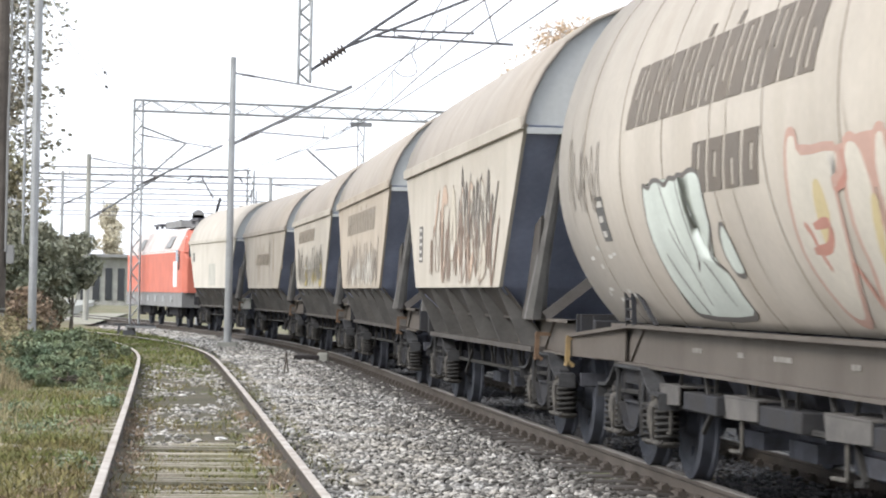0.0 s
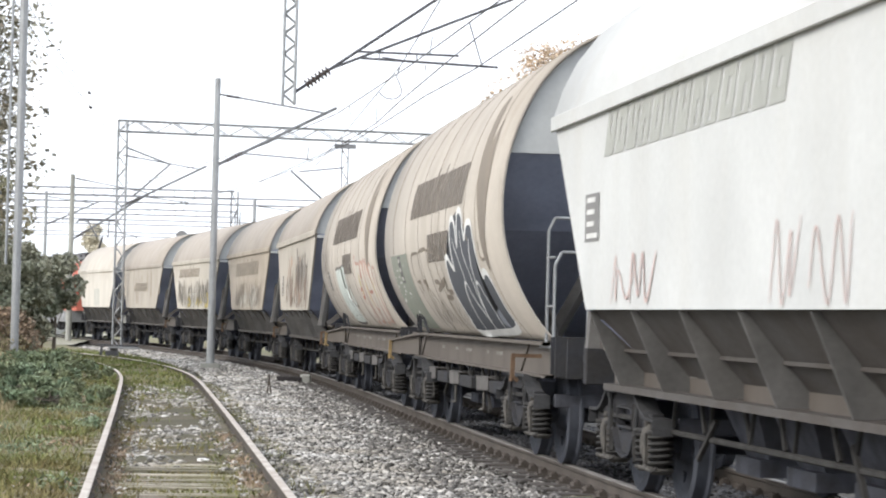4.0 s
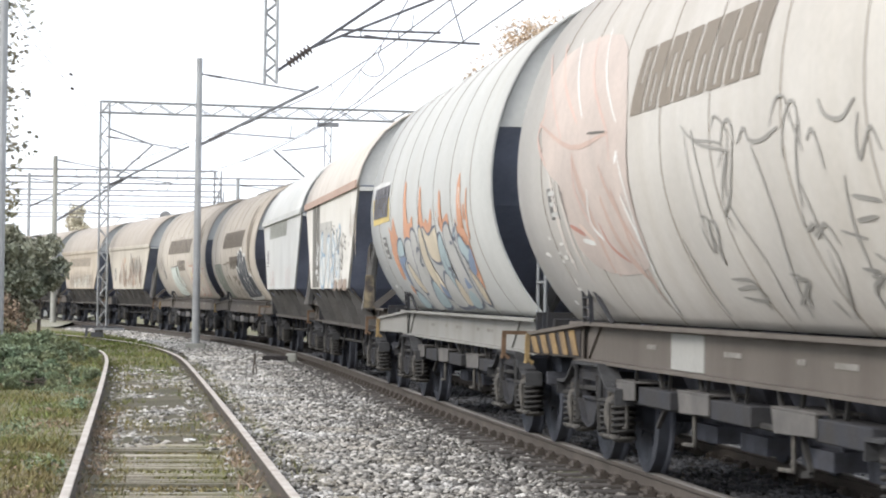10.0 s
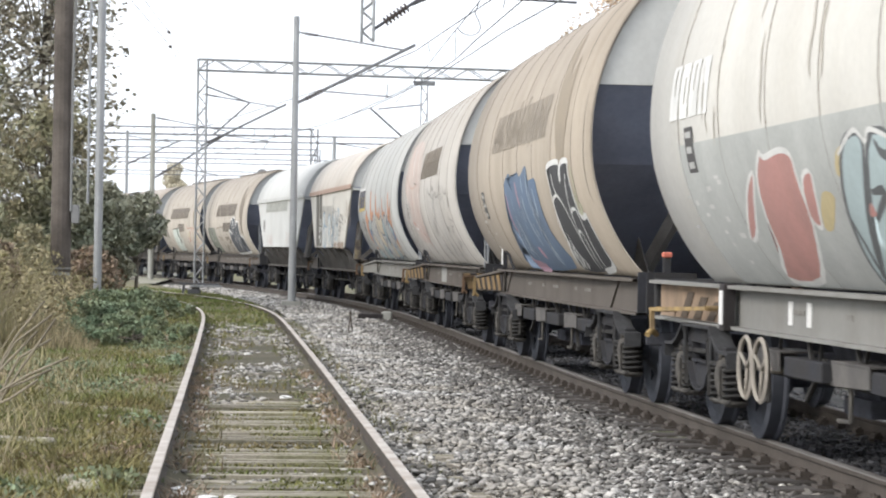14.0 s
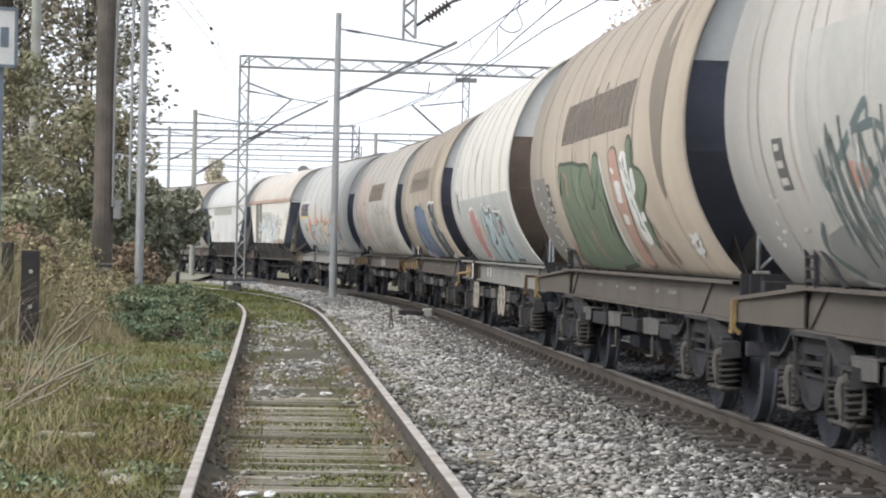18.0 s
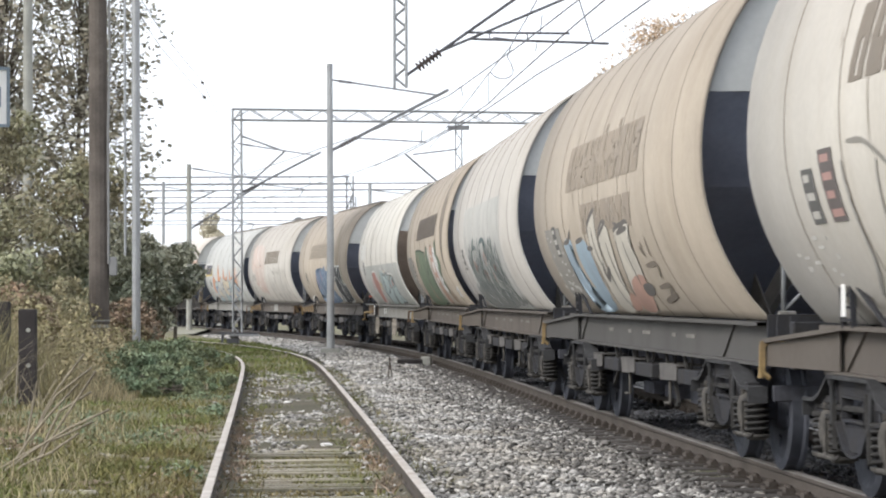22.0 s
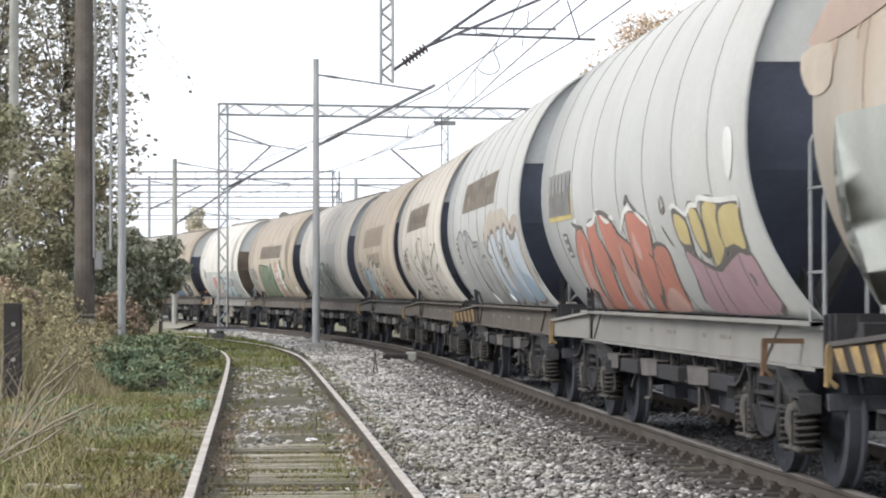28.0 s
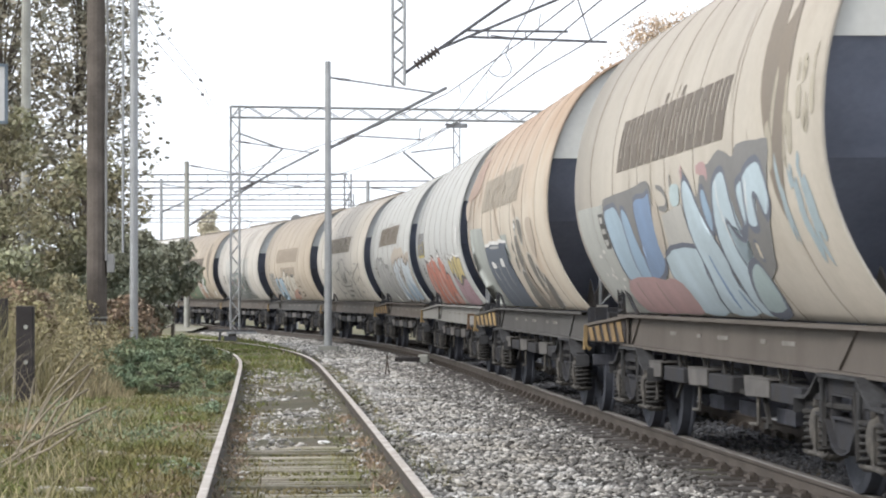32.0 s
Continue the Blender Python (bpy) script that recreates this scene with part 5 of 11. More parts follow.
def mural_blue_and_cream(w):
    fill(w, "bluegraf", [(3.2, 1.9), (2.54, 1.95), (2.64, 1.68), (2.66, 1.46), (1.75, 1.39), (1.96, 1.2), (3.32, 1.19), (3.14, 1.53)])
    fill(w, "bluegraf", [(2.24, 1.89), (1.58, 1.93), (1.33, 1.78), (1.48, 1.51), (1.66, 1.33), (2.23, 1.4), (2.35, 1.62)])
    shape(w, "creamlet", "INKB", 0.035, [(1.02, 2.05), (0.45, 2.18), (0.56, 1.9), (0.74, 1.56), (0.77, 1.2), (1.5, 1.2), (1.28, 1.48), (1.2, 1.8)])
    shape(w, "creamlet", "INKB", 0.035, [(0.44, 1.93), (-0.19, 2.07), (-0.21, 1.77), (0.55, 1.2), (0.77, 1.33), (0.59, 1.62)])
    shape(w, "creamlet", "INKB", 0.035, [(-0.7, 1.97), (-1.61, 2.02), (-1.4, 1.84), (-1.4, 1.59), (-0.69, 1.21), (0.08, 1.21), (-0.33, 1.55), (-0.63, 1.87)])
    fill(w, "salmon", [(-0.4, 1.48), (-1.31, 1.52), (-0.69, 1.21), (0.08, 1.21)])
    fill(w, "salmon", [(0.26, 1.36), (-0.04, 1.33), (0.22, 1.21), (0.77, 1.2)])
    line(w, "INKB", 0.05, [(-0.77, 2.03), (-1.1, 1.99), (-1.52, 2.04)])
    line(w, "INKB", 0.05, [(3.16, 1.92), (2.75, 1.94), (2.44, 2.04)])
    line(w, "INKB", 0.05, [(2.18, 1.91), (1.61, 1.94)])
    line(w, "INKB", 0.05, [(1, 2.07), (0.62, 2.16), (0.35, 2.21)])
    line(w, "INKB", 0.04, [(0.44, 1.93), (-0.09, 2.03), (-0.26, 2.07)])
    line(w, "INKB", 0.05, [(-0.8, 1.93), (-1.48, 1.97)])
    line(w, "INKB", 0.07, [(0.8, 1.68), (1.03, 1.51), (0.52, 1.62)])
    line(w, "INKB", 0.05, [(0.06, 1.86), (0.19, 1.61), (0.31, 1.39)])
    line(w, "INKB", 0.05, [(-1, 1.85), (-0.94, 1.59), (-0.87, 1.44)])
    line(w, "INKB", 0.05, [(0.8, 2.03), (0.9, 1.8), (0.94, 1.65)])
    line(w, "INKB", 0.05, [(1.48, 1.83), (1.07, 1.83)])
    fill(w, "INKB", [(-0.93, 1.44), (-1.48, 1.45), (-1.34, 1.36), (-0.88, 1.34)])
    line(w, "bluelight", 0.05, [(2.81, 1.91), (2.94, 1.66), (2.83, 1.46)])
    line(w, "bluelight", 0.05, [(1.79, 1.88), (1.78, 1.64), (1.64, 1.42)])
    line(w, "brown", 0.05, [(-2.01, 1.82), (-1.9, 1.73)])
    line(w, "brown", 0.06, [(-1.83, 1.78), (-2, 1.7)])
    line(w, "brown", 0.05, [(-2.3, 1.87), (-2.26, 1.69)])
    line(w, "brown", 0.05, [(-1.78, 1.61), (-2.35, 1.62), (-2.19, 1.5)])
    line(w, "brown", 0.05, [(-1.8, 1.41), (-2.47, 1.43), (-2.1, 1.33)])
    line(w, "brown", 0.05, [(-1.62, 1.28), (-2.47, 1.35)])


def mural_drawing(w):
    line(w, "drawline", 0.035, [(2.72, 2.23), (2.3, 2.2), (1.78, 2.01), (1.32, 1.82), (0.7, 1.75), (0.15, 1.59), (-0.73, 1.59), (-1.56, 1.6), (-2.02, 1.72)])
    line(w, "drawline", 0.04, [(1.28, 1.87), (0.91, 2.01), (0.53, 2.03), (0.16, 2.15), (-0.05, 2.14), (-0.12, 2.06)])
    line(w, "drawline", 0.035, [(0.03, 2.03), (-0.29, 2.29), (-0.48, 2.37), (-0.93, 2.35), (-1.1, 2.27), (-1.3, 2.03), (-1.35, 1.63)])
    line(w, "drawline", 0.045, [(-1.35, 2.03), (-1.57, 2.1), (-1.76, 1.95), (-1.92, 2.03), (-2.1, 1.89), (-2.29, 1.99), (-2.59, 1.96), (-2.69, 1.88), (-2.38, 1.8)])
    line(w, "drawline", 0.05, [(-2.69, 1.85), (-3.01, 1.94), (-3.81, 2.08), (-4.45, 2.2), (-4.51, 1.96)])
    line(w, "drawline", 0.04, [(1.32, 1.82), (1.41, 1.65), (1.12, 1.4), (0.51, 1.4)])
    line(w, "drawline", 0.04, [(1.13, 1.85), (0.64, 1.72), (0.48, 1.51)])
    line(w, "drawline", 0.06, [(-0.46, 1.46), (-1.46, 1.44)])
    line(w, "drawline", 0.06, [(0.05, 1.32), (-0.79, 1.32)])
    line(w, "drawline", 0.05, [(-3.26, 1.71), (-4.08, 1.83), (-3.89, 1.57)])
    line(w, "drawline", 0.05, [(-3.19, 1.42), (-3.56, 1.42)])
    line(w, "drawline", 0.03, [(-0.04, 1.59), (0.14, 1.24)])
    line(w, "drawline", 0.03, [(-1.56, 1.6), (-1.37, 1.24)])
    line(w, "drawline", 0.08, [(-2.31, 1.83), (-2.54, 1.59), (-2.24, 1.24)])
    line(w, "drawline", 0.05, [(-2.41, 1.75), (-2.38, 1.47), (-2.09, 1.25)])
    line(w, "drawline", 0.03, [(2.12, 2.1), (2.23, 1.82), (2.33, 1.36)])
    line(w, "drawline", 0.03, [(1.37, 1.8), (1.51, 1.23)])
    line(w, "drawline", 0.05, [(0.39, 2.21), (0.05, 2.31)])
    line(w, "drawline", 0.05, [(-0.02, 2.33), (-0.17, 2.21)])
    line(w, "drawline", 0.04, [(-1.67, 1.75), (-1.97, 1.72), (-1.66, 1.63)])
    fill(w, "drawline", [(-0.4, 1.93), (-0.52, 1.88), (-0.62, 1.72), (-0.38, 1.65), (-0.26, 1.73)])
    fill(w, "drawline", [(-0.9, 1.99), (-1.08, 1.96), (-0.96, 1.69), (-0.68, 1.72)])
    line(w, "greyline", 0.05, [(-3.37, 2.21), (-3.79, 2.19)])
    line(w, "greyline", 0.04, [(2.9, 2.13), (2.92, 1.58), (3.28, 1.33)])


def mural_silver_letters(w):
    fill(w, "brownhalo", [(-0.81, 2.18), (-1.22, 2.31), (-2.12, 2.46), (-2.41, 2.39), (-2.95, 2.41), (-3.71, 2.41), (-4.38, 2.22), (-4.85, 2.29), (-5.34, 2.26), (-5.36, 1.99), (-5.5, 1.57), (-5.2, 1.44), (-5.03, 1.91), (-4.91, 2.05), (-4.25, 2.03), (-3.65, 2.19), (-2.83, 2.09), (-1.27, 1.98)])
    shape(w, "silver", "umber", 0.06, [(-1.27, 2.04), (-1.54, 2.09), (-1.66, 1.77), (-1.27, 1.23), (-0.67, 1.22), (-1.02, 1.52), (-0.99, 1.88)])
    shape(w, "silver", "umber", 0.06, [(-1.78, 2.11), (-2.24, 2.13), (-2.34, 1.84), (-2.27, 1.35), (-1.97, 1.22), (-1.49, 1.22), (-1.74, 1.52), (-1.71, 1.8)])
    shape(w, "silver", "umber", 0.05, [(-2.67, 2.15), (-3.14, 2.16), (-2.88, 1.88), (-2.56, 1.89)])
    shape(w, "silver", "umber", 0.06, [(-3.52, 2.17), (-3.88, 2.17), (-3.87, 1.85), (-3.83, 1.5), (-3.51, 1.23), (-2.56, 1.22), (-3.03, 1.61), (-3.22, 1.89)])
    shape(w, "silver", "umber", 0.06, [(-3.89, 2.1), (-4.47, 2.02), (-5.05, 2.12), (-5.13, 1.9), (-4.94, 1.49), (-4.76, 1.26), (-3.73, 1.23), (-3.93, 1.5), (-3.87, 1.85)])
    fill(w, "bluelow", [(-3.84, 1.75), (-4.15, 1.59), (-4.66, 1.54), (-4.81, 1.44), (-4.76, 1.26), (-3.73, 1.23), (-3.78, 1.45)])
    fill(w, "bluelow", [(-1.46, 1.63), (-1.56, 1.46), (-2.18, 1.32), (-1.97, 1.22), (-1.49, 1.22), (-1.36, 1.4)])
    fill(w, "bluelow", [(-3.03, 1.61), (-3.34, 1.45), (-3.4, 1.23), (-2.56, 1.22)])
    line(w, "umber", 0.07, [(-4.04, 2.14), (-4.25, 2.03), (-4.69, 2.04), (-5.05, 2.12)])
    line(w, "umber", 0.08, [(-4.33, 2.15), (-4.55, 2.15), (-4.48, 2.18)])
    line(w, "umber", 0.06, [(-2.73, 1.99), (-2.9, 1.93), (-2.6, 1.83), (-2.67, 1.72)])
    line(w, "umber", 0.06, [(-2.61, 1.75), (-3.14, 1.77), (-2.6, 1.64)])
    line(w, "umber", 0.05, [(-5.03, 1.91), (-4.95, 1.67), (-4.94, 1.49)])
    line(w, "snow", 0.025, [(-1.32, 2.01), (-1.53, 1.66), (-1.25, 1.26)])
    line(w, "snow", 0.025, [(-3.62, 2.14), (-3.69, 1.8), (-3.44, 1.27)])
    line(w, "snow", 0.025, [(-3.68, 1.96), (-3.73, 1.75)])
    shape(w, "grey2", "greyink", 0.04, [(3.43, 2.2), (2.68, 2.24), (2.4, 2.04), (2.51, 1.62), (2.77, 1.17), (3.88, 1.17), (3.61, 1.56)])
    shape(w, "grey2", "greyink", 0.04, [(2.47, 2.21), (1.7, 2.22), (1.51, 1.94), (1.55, 1.48), (1.56, 1.18), (2.77, 1.17), (2.3, 1.69)])
    shape(w, "grey2", "greyink", 0.04, [(1.55, 2.15), (1.01, 2.06), (0.26, 2.05), (0.51, 1.85), (0.6, 1.54), (0.82, 1.18), (1.75, 1.17), (1.33, 1.61)])
    shape(w, "grey2", "greyink", 0.04, [(0.22, 1.81), (-0.42, 1.83), (-0.4, 1.53), (-0.04, 1.19), (0.82, 1.18), (0.43, 1.53)])
    line(w, "snow", 0.02, [(2.19, 2.15), (1.89, 1.75), (1.68, 1.44)])
    line(w, "snow", 0.02, [(2.95, 2.2), (2.59, 1.83)])
    line(w, "snow", 0.02, [(1.33, 2.04), (1.05, 1.64)])
    line(w, "greyink", 0.05, [(3.3, 2.21), (3.73, 2.15)])
    line(w, "greyink", 0.05, [(2.24, 2.22), (1.86, 2.16), (2.08, 2.03)])
    line(w, "greyink", 0.04, [(1.19, 2), (0.4, 2.01)])
    line(w, "greyink", 0.04, [(1.34, 1.77), (1.36, 1.48)])
    line(w, "umber", 0.06, [(-0.97, 2.17), (-0.8, 2.06), (-0.92, 1.88), (-1.27, 1.81)])
    line(w, "umber", 0.05, [(-0.23, 1.77), (-0.56, 1.65), (-0.4, 1.34), (-0.28, 1.21)])


def mural_red_and_yellow(w):
    shape(w, "red2", "INKB", 0.035, [(3.06, 1.96), (2.68, 1.98), (2.51, 1.8), (2.98, 1.52), (3.37, 1.24), (3.31, 1.17), (4.15, 1.17), (3.99, 1.38), (3.61, 1.68)])
    shape(w, "red2", "INKB", 0.035, [(2.21, 2), (1.67, 2.02), (1.73, 1.89), (1.6, 1.65), (2.52, 1.17), (3.31, 1.17), (2.83, 1.45), (2.47, 1.77)])
    shape(w, "red2", "INKB", 0.035, [(1.42, 2.08), (0.79, 2.04), (0.59, 1.89), (0.29, 1.82), (0.07, 1.69), (1.27, 1.17), (2.15, 1.17), (1.68, 1.45), (1.44, 1.78)])
    shape(w, "red2", "INKB", 0.035, [(-0.26, 2.05), (-0.87, 2.01), (-1.2, 1.9), (-1.04, 1.73), (-0.41, 1.38), (0.35, 1.17), (0.86, 1.18), (0.16, 1.6), (-0.06, 1.87)])
    shape(w, "red2", "INKB", 0.035, [(-1.01, 1.71), (-1.65, 1.71), (-1.5, 1.49), (-0.91, 1.17), (0.31, 1.17), (-0.41, 1.38)])
    fill(w, "redpale", [(3.03, 1.81), (3.19, 1.6), (3.41, 1.31), (3.51, 1.17), (4.04, 1.17), (3.88, 1.38)])
    fill(w, "redpale", [(0.54, 1.82), (0.73, 1.57), (0.55, 1.44), (1.27, 1.17), (1.56, 1.18), (1.08, 1.51)])
    fill(w, "redpale", [(-0.7, 1.37), (-1.07, 1.32), (-0.84, 1.17), (0.16, 1.17)])
    fill(w, "redpale", [(-0.3, 1.87), (-0.39, 1.74), (-0.23, 1.62), (-0.08, 1.69)])
    line(w, "snow", 0.05, [(3.17, 2.01), (2.9, 2.06), (2.86, 1.95)])
    line(w, "snow", 0.05, [(2.24, 1.99), (1.76, 2.02), (1.39, 2.11), (1.03, 2), (0.54, 2.02), (0.54, 1.92)])
    line(w, "snow", 0.05, [(0.34, 1.88), (-0.18, 2.05), (-0.6, 2.07), (-0.84, 2), (-1.2, 1.9)])
    line(w, "snow", 0.05, [(-1.48, 1.89), (-1.48, 1.8)])
    line(w, "INKB", 0.05, [(-0.23, 2.11), (-0.43, 2.17), (-0.55, 2.1), (-0.81, 2.03)])
    line(w, "INKB", 0.05, [(3.27, 2.04), (2.89, 1.99), (2.58, 1.98)])
    line(w, "INKB", 0.05, [(1.5, 2.1), (1.05, 2.07), (0.62, 1.97)])
    line(w, "INKB", 0.04, [(-0.68, 1.67), (-0.82, 1.61), (-0.85, 1.46)])
    line(w, "INKB", 0.04, [(0.98, 1.34), (1.2, 1.18)])
    line(w, "INKB", 0.05, [(-0.05, 1.31), (0.35, 1.17)])
    shape(w, "mauve", "INKB", 0.035, [(-2.43, 1.68), (-2.86, 1.58), (-3.38, 1.51), (-4.36, 1.63), (-4.79, 1.61), (-4.79, 1.41), (-4.44, 1.18), (-1.96, 1.17), (-2.29, 1.45)])
    shape(w, "yellow2", "INKB", 0.05, [(-2.5, 1.98), (-2.93, 1.9), (-2.81, 1.69), (-2.5, 1.7), (-2.38, 1.78)])
    shape(w, "yellow2", "INKB", 0.05, [(-3.14, 1.98), (-3.46, 1.98), (-3.5, 1.78), (-3.3, 1.62), (-3.09, 1.68)])
    shape(w, "yellow2", "INKB", 0.05, [(-3.75, 2.01), (-4.27, 1.99), (-4.18, 1.81), (-4.02, 1.64), (-3.38, 1.51), (-3.52, 1.73)])
    shape(w, "yellow2", "INKB", 0.05, [(-4.29, 1.95), (-4.98, 1.97), (-4.91, 1.81), (-4.73, 1.62), (-4.4, 1.66), (-4.02, 1.66)])
    line(w, "snow", 0.04, [(-2.4, 2), (-2.62, 2.02), (-2.99, 1.94), (-3.27, 2), (-3.53, 1.99), (-3.69, 2.04), (-4.34, 2), (-5.01, 1.99), (-5.01, 1.92)])
    line(w, "INKB", 0.03, [(-4.4, 1.66), (-4.2, 1.37), (-4.06, 1.18)])
    line(w, "INKB", 0.03, [(-3.3, 1.58), (-2.91, 1.17)])
    line(w, "INKB", 0.03, [(-2.98, 1.63), (-2.75, 1.37), (-2.45, 1.17)])
    line(w, "INKB", 0.06, [(-2.49, 1.68), (-2.72, 1.68), (-2.81, 1.61)])
    line(w, "INKB", 0.05, [(-4.37, 1.46), (-4.44, 1.44), (-4.36, 1.39)])
    fill(w, "snow", [(-4.83, 2.47), (-5.1, 2.46), (-5.12, 2.28), (-4.92, 2.12), (-4.83, 2.21)])
    line(w, "brown", 0.04, [(-2.1, 2.12), (-2.18, 2.03), (-1.98, 1.99), (-2.02, 2.1)])
    line(w, "brown", 0.04, [(-1.81, 1.88), (-2.03, 1.71)])


def mural_navy_and_spots(w):
    patch(w, "greypatch2", [(4.89, 2.35), (2.86, 2.32), (2.73, 2.06), (3.03, 1.65), (3.37, 1.17), (5.66, 1.17), (5.16, 1.57), (4.9, 2.03)])
    patch(w, "greypatch2", [(0.25, 2.15), (-0.63, 2.15), (-0.56, 1.82), (-0.08, 1.8), (-0.27, 2.05)])
    patch(w, "navy", [(2.77, 2.02), (2.07, 2.06), (-0.27, 2.05), (-0.41, 2.04), (0.12, 1.72), (-0.25, 1.6), (-0.32, 1.44), (-0.04, 1.17), (3.28, 1.17), (3.11, 1.36), (3.03, 1.65)])
    line(w, "snow", 0.05, [(2.77, 2.06), (2.07, 2.05), (1.97, 2.08), (0.71, 2.06), (0.54, 2.08), (-0.39, 2.05)])
    fill(w, "snow", [(2.34, 1.82), (1.86, 1.77), (1.95, 1.72), (2.41, 1.73)])
    fill(w, "snow", [(1.02, 1.83), (0.67, 1.84), (0.69, 1.73), (1.11, 1.74)])
    line(w, "greylight", 0.06, [(1.51, 1.78), (1.57, 1.6), (1.56, 1.4)])
    line(w, "greylight", 0.05, [(0.57, 1.73), (0.65, 1.59), (0.54, 1.47)])
    line(w, "greylight", 0.05, [(2.48, 1.71), (2.24, 1.54)])
    line(w, "navy", 0.1, [(2.56, 1.93), (2.93, 1.68), (2.58, 1.55)])
    line(w, "greylight", 0.04, [(2.03, 2.01), (0.7, 2)])
    line(w, "navylow", 0.1, [(1.41, 1.6), (1.41, 1.35), (1.48, 1.17)])
    line(w, "navylow", 0.1, [(2.24, 1.54), (2.27, 1.23)])
    shape(w, "spot", "palerim", 0.03, [(-1.77, 2.29), (-1.9, 2.3), (-2.01, 2.25), (-1.9, 2.16), (-1.74, 2.16)])
    shape(w, "spot", "palerim", 0.035, [(-2.13, 2.3), (-2.36, 2.31), (-2.61, 2.25), (-2.67, 2.12), (-2.43, 1.96), (-2.31, 2.04), (-2.18, 2.2)])
    shape(w, "spot", "palerim", 0.025, [(-1.12, 2.01), (-1.27, 2.02), (-1.25, 1.89), (-1.09, 1.91)])
    shape(w, "spot", "palerim", 0.025, [(-1.08, 1.83), (-1.25, 1.81), (-1.02, 1.64), (-0.9, 1.67)])
    shape(w, "spot", "palerim", 0.03, [(-1.69, 2.09), (-1.94, 2.09), (-2, 1.9), (-1.95, 1.7), (-1.61, 1.61), (-1.47, 1.79)])
    shape(w, "spot", "palerim", 0.03, [(-1.24, 1.64), (-1.61, 1.63), (-1.9, 1.33), (-1.54, 1.17), (-0.63, 1.17), (-1.07, 1.51)])
    shape(w, "spot", "palerim", 0.03, [(-2.64, 1.85), (-2.82, 1.86), (-3.01, 1.78), (-2.84, 1.47), (-2.58, 1.25), (-2.54, 1.4), (-2.52, 1.69)])
    shape(w, "spot", "palerim", 0.03, [(-3.02, 1.68), (-3.21, 1.7), (-3.29, 1.58), (-3.12, 1.4), (-3.06, 1.45)])
    shape(w, "spot", "palerim", 0.03, [(-3.39, 1.56), (-3.54, 1.57), (-3.66, 1.4), (-3.3, 1.19), (-2.6, 1.18)])
    fill(w, "spot2", [(-1.93, 1.78), (-1.94, 1.58), (-2.11, 1.33), (-2.29, 1.18), (-1.76, 1.17), (-1.69, 1.4), (-1.6, 1.58)])
    fill(w, "spot2", [(-3.12, 1.4), (-2.6, 1.18), (-1.98, 1.18), (-2.46, 1.3)])
    line(w, "snow", 0.07, [(-1.76, 2.23), (-1.93, 2.21)])
    line(w, "palerim", 0.02, [(-2.74, 1.81), (-2.87, 1.66)])
    line(w, "palerim", 0.02, [(-2.68, 1.74), (-2.71, 1.5)])
    line(w, "palerim", 0.02, [(-1.81, 2.01), (-1.93, 1.78)])
    line(w, "palerim", 0.02, [(-1.37, 1.59), (-1.49, 1.3)])
    line(w, "palerim", 0.02, [(-3.11, 1.63), (-3.13, 1.47)])
    fill(w, "rust", [(5.72, 2.83), (5.61, 2.97), (5.41, 3.1), (4.77, 3.44), (3.87, 3.4), (3.76, 3.25), (3.74, 2.94), (4.92, 2.81)])
    fill(w, "rust2", [(-3.19, 2.24), (-3.52, 2.29), (-3.87, 2.23), (-3.88, 1.97), (-3.51, 1.78), (-3.34, 1.9), (-3.24, 2.07)])
    line(w, "rust2", 0.12, [(0.96, 2.57), (0.6, 2.31), (0.25, 2.15)])
    line(w, "rust2", 0.1, [(-1.63, 2.48), (-2.01, 2.35)])
    fill(w, "rust2", [(5.86, 2.78), (5.13, 2.79), (5.04, 2.54), (5.53, 2.52)])


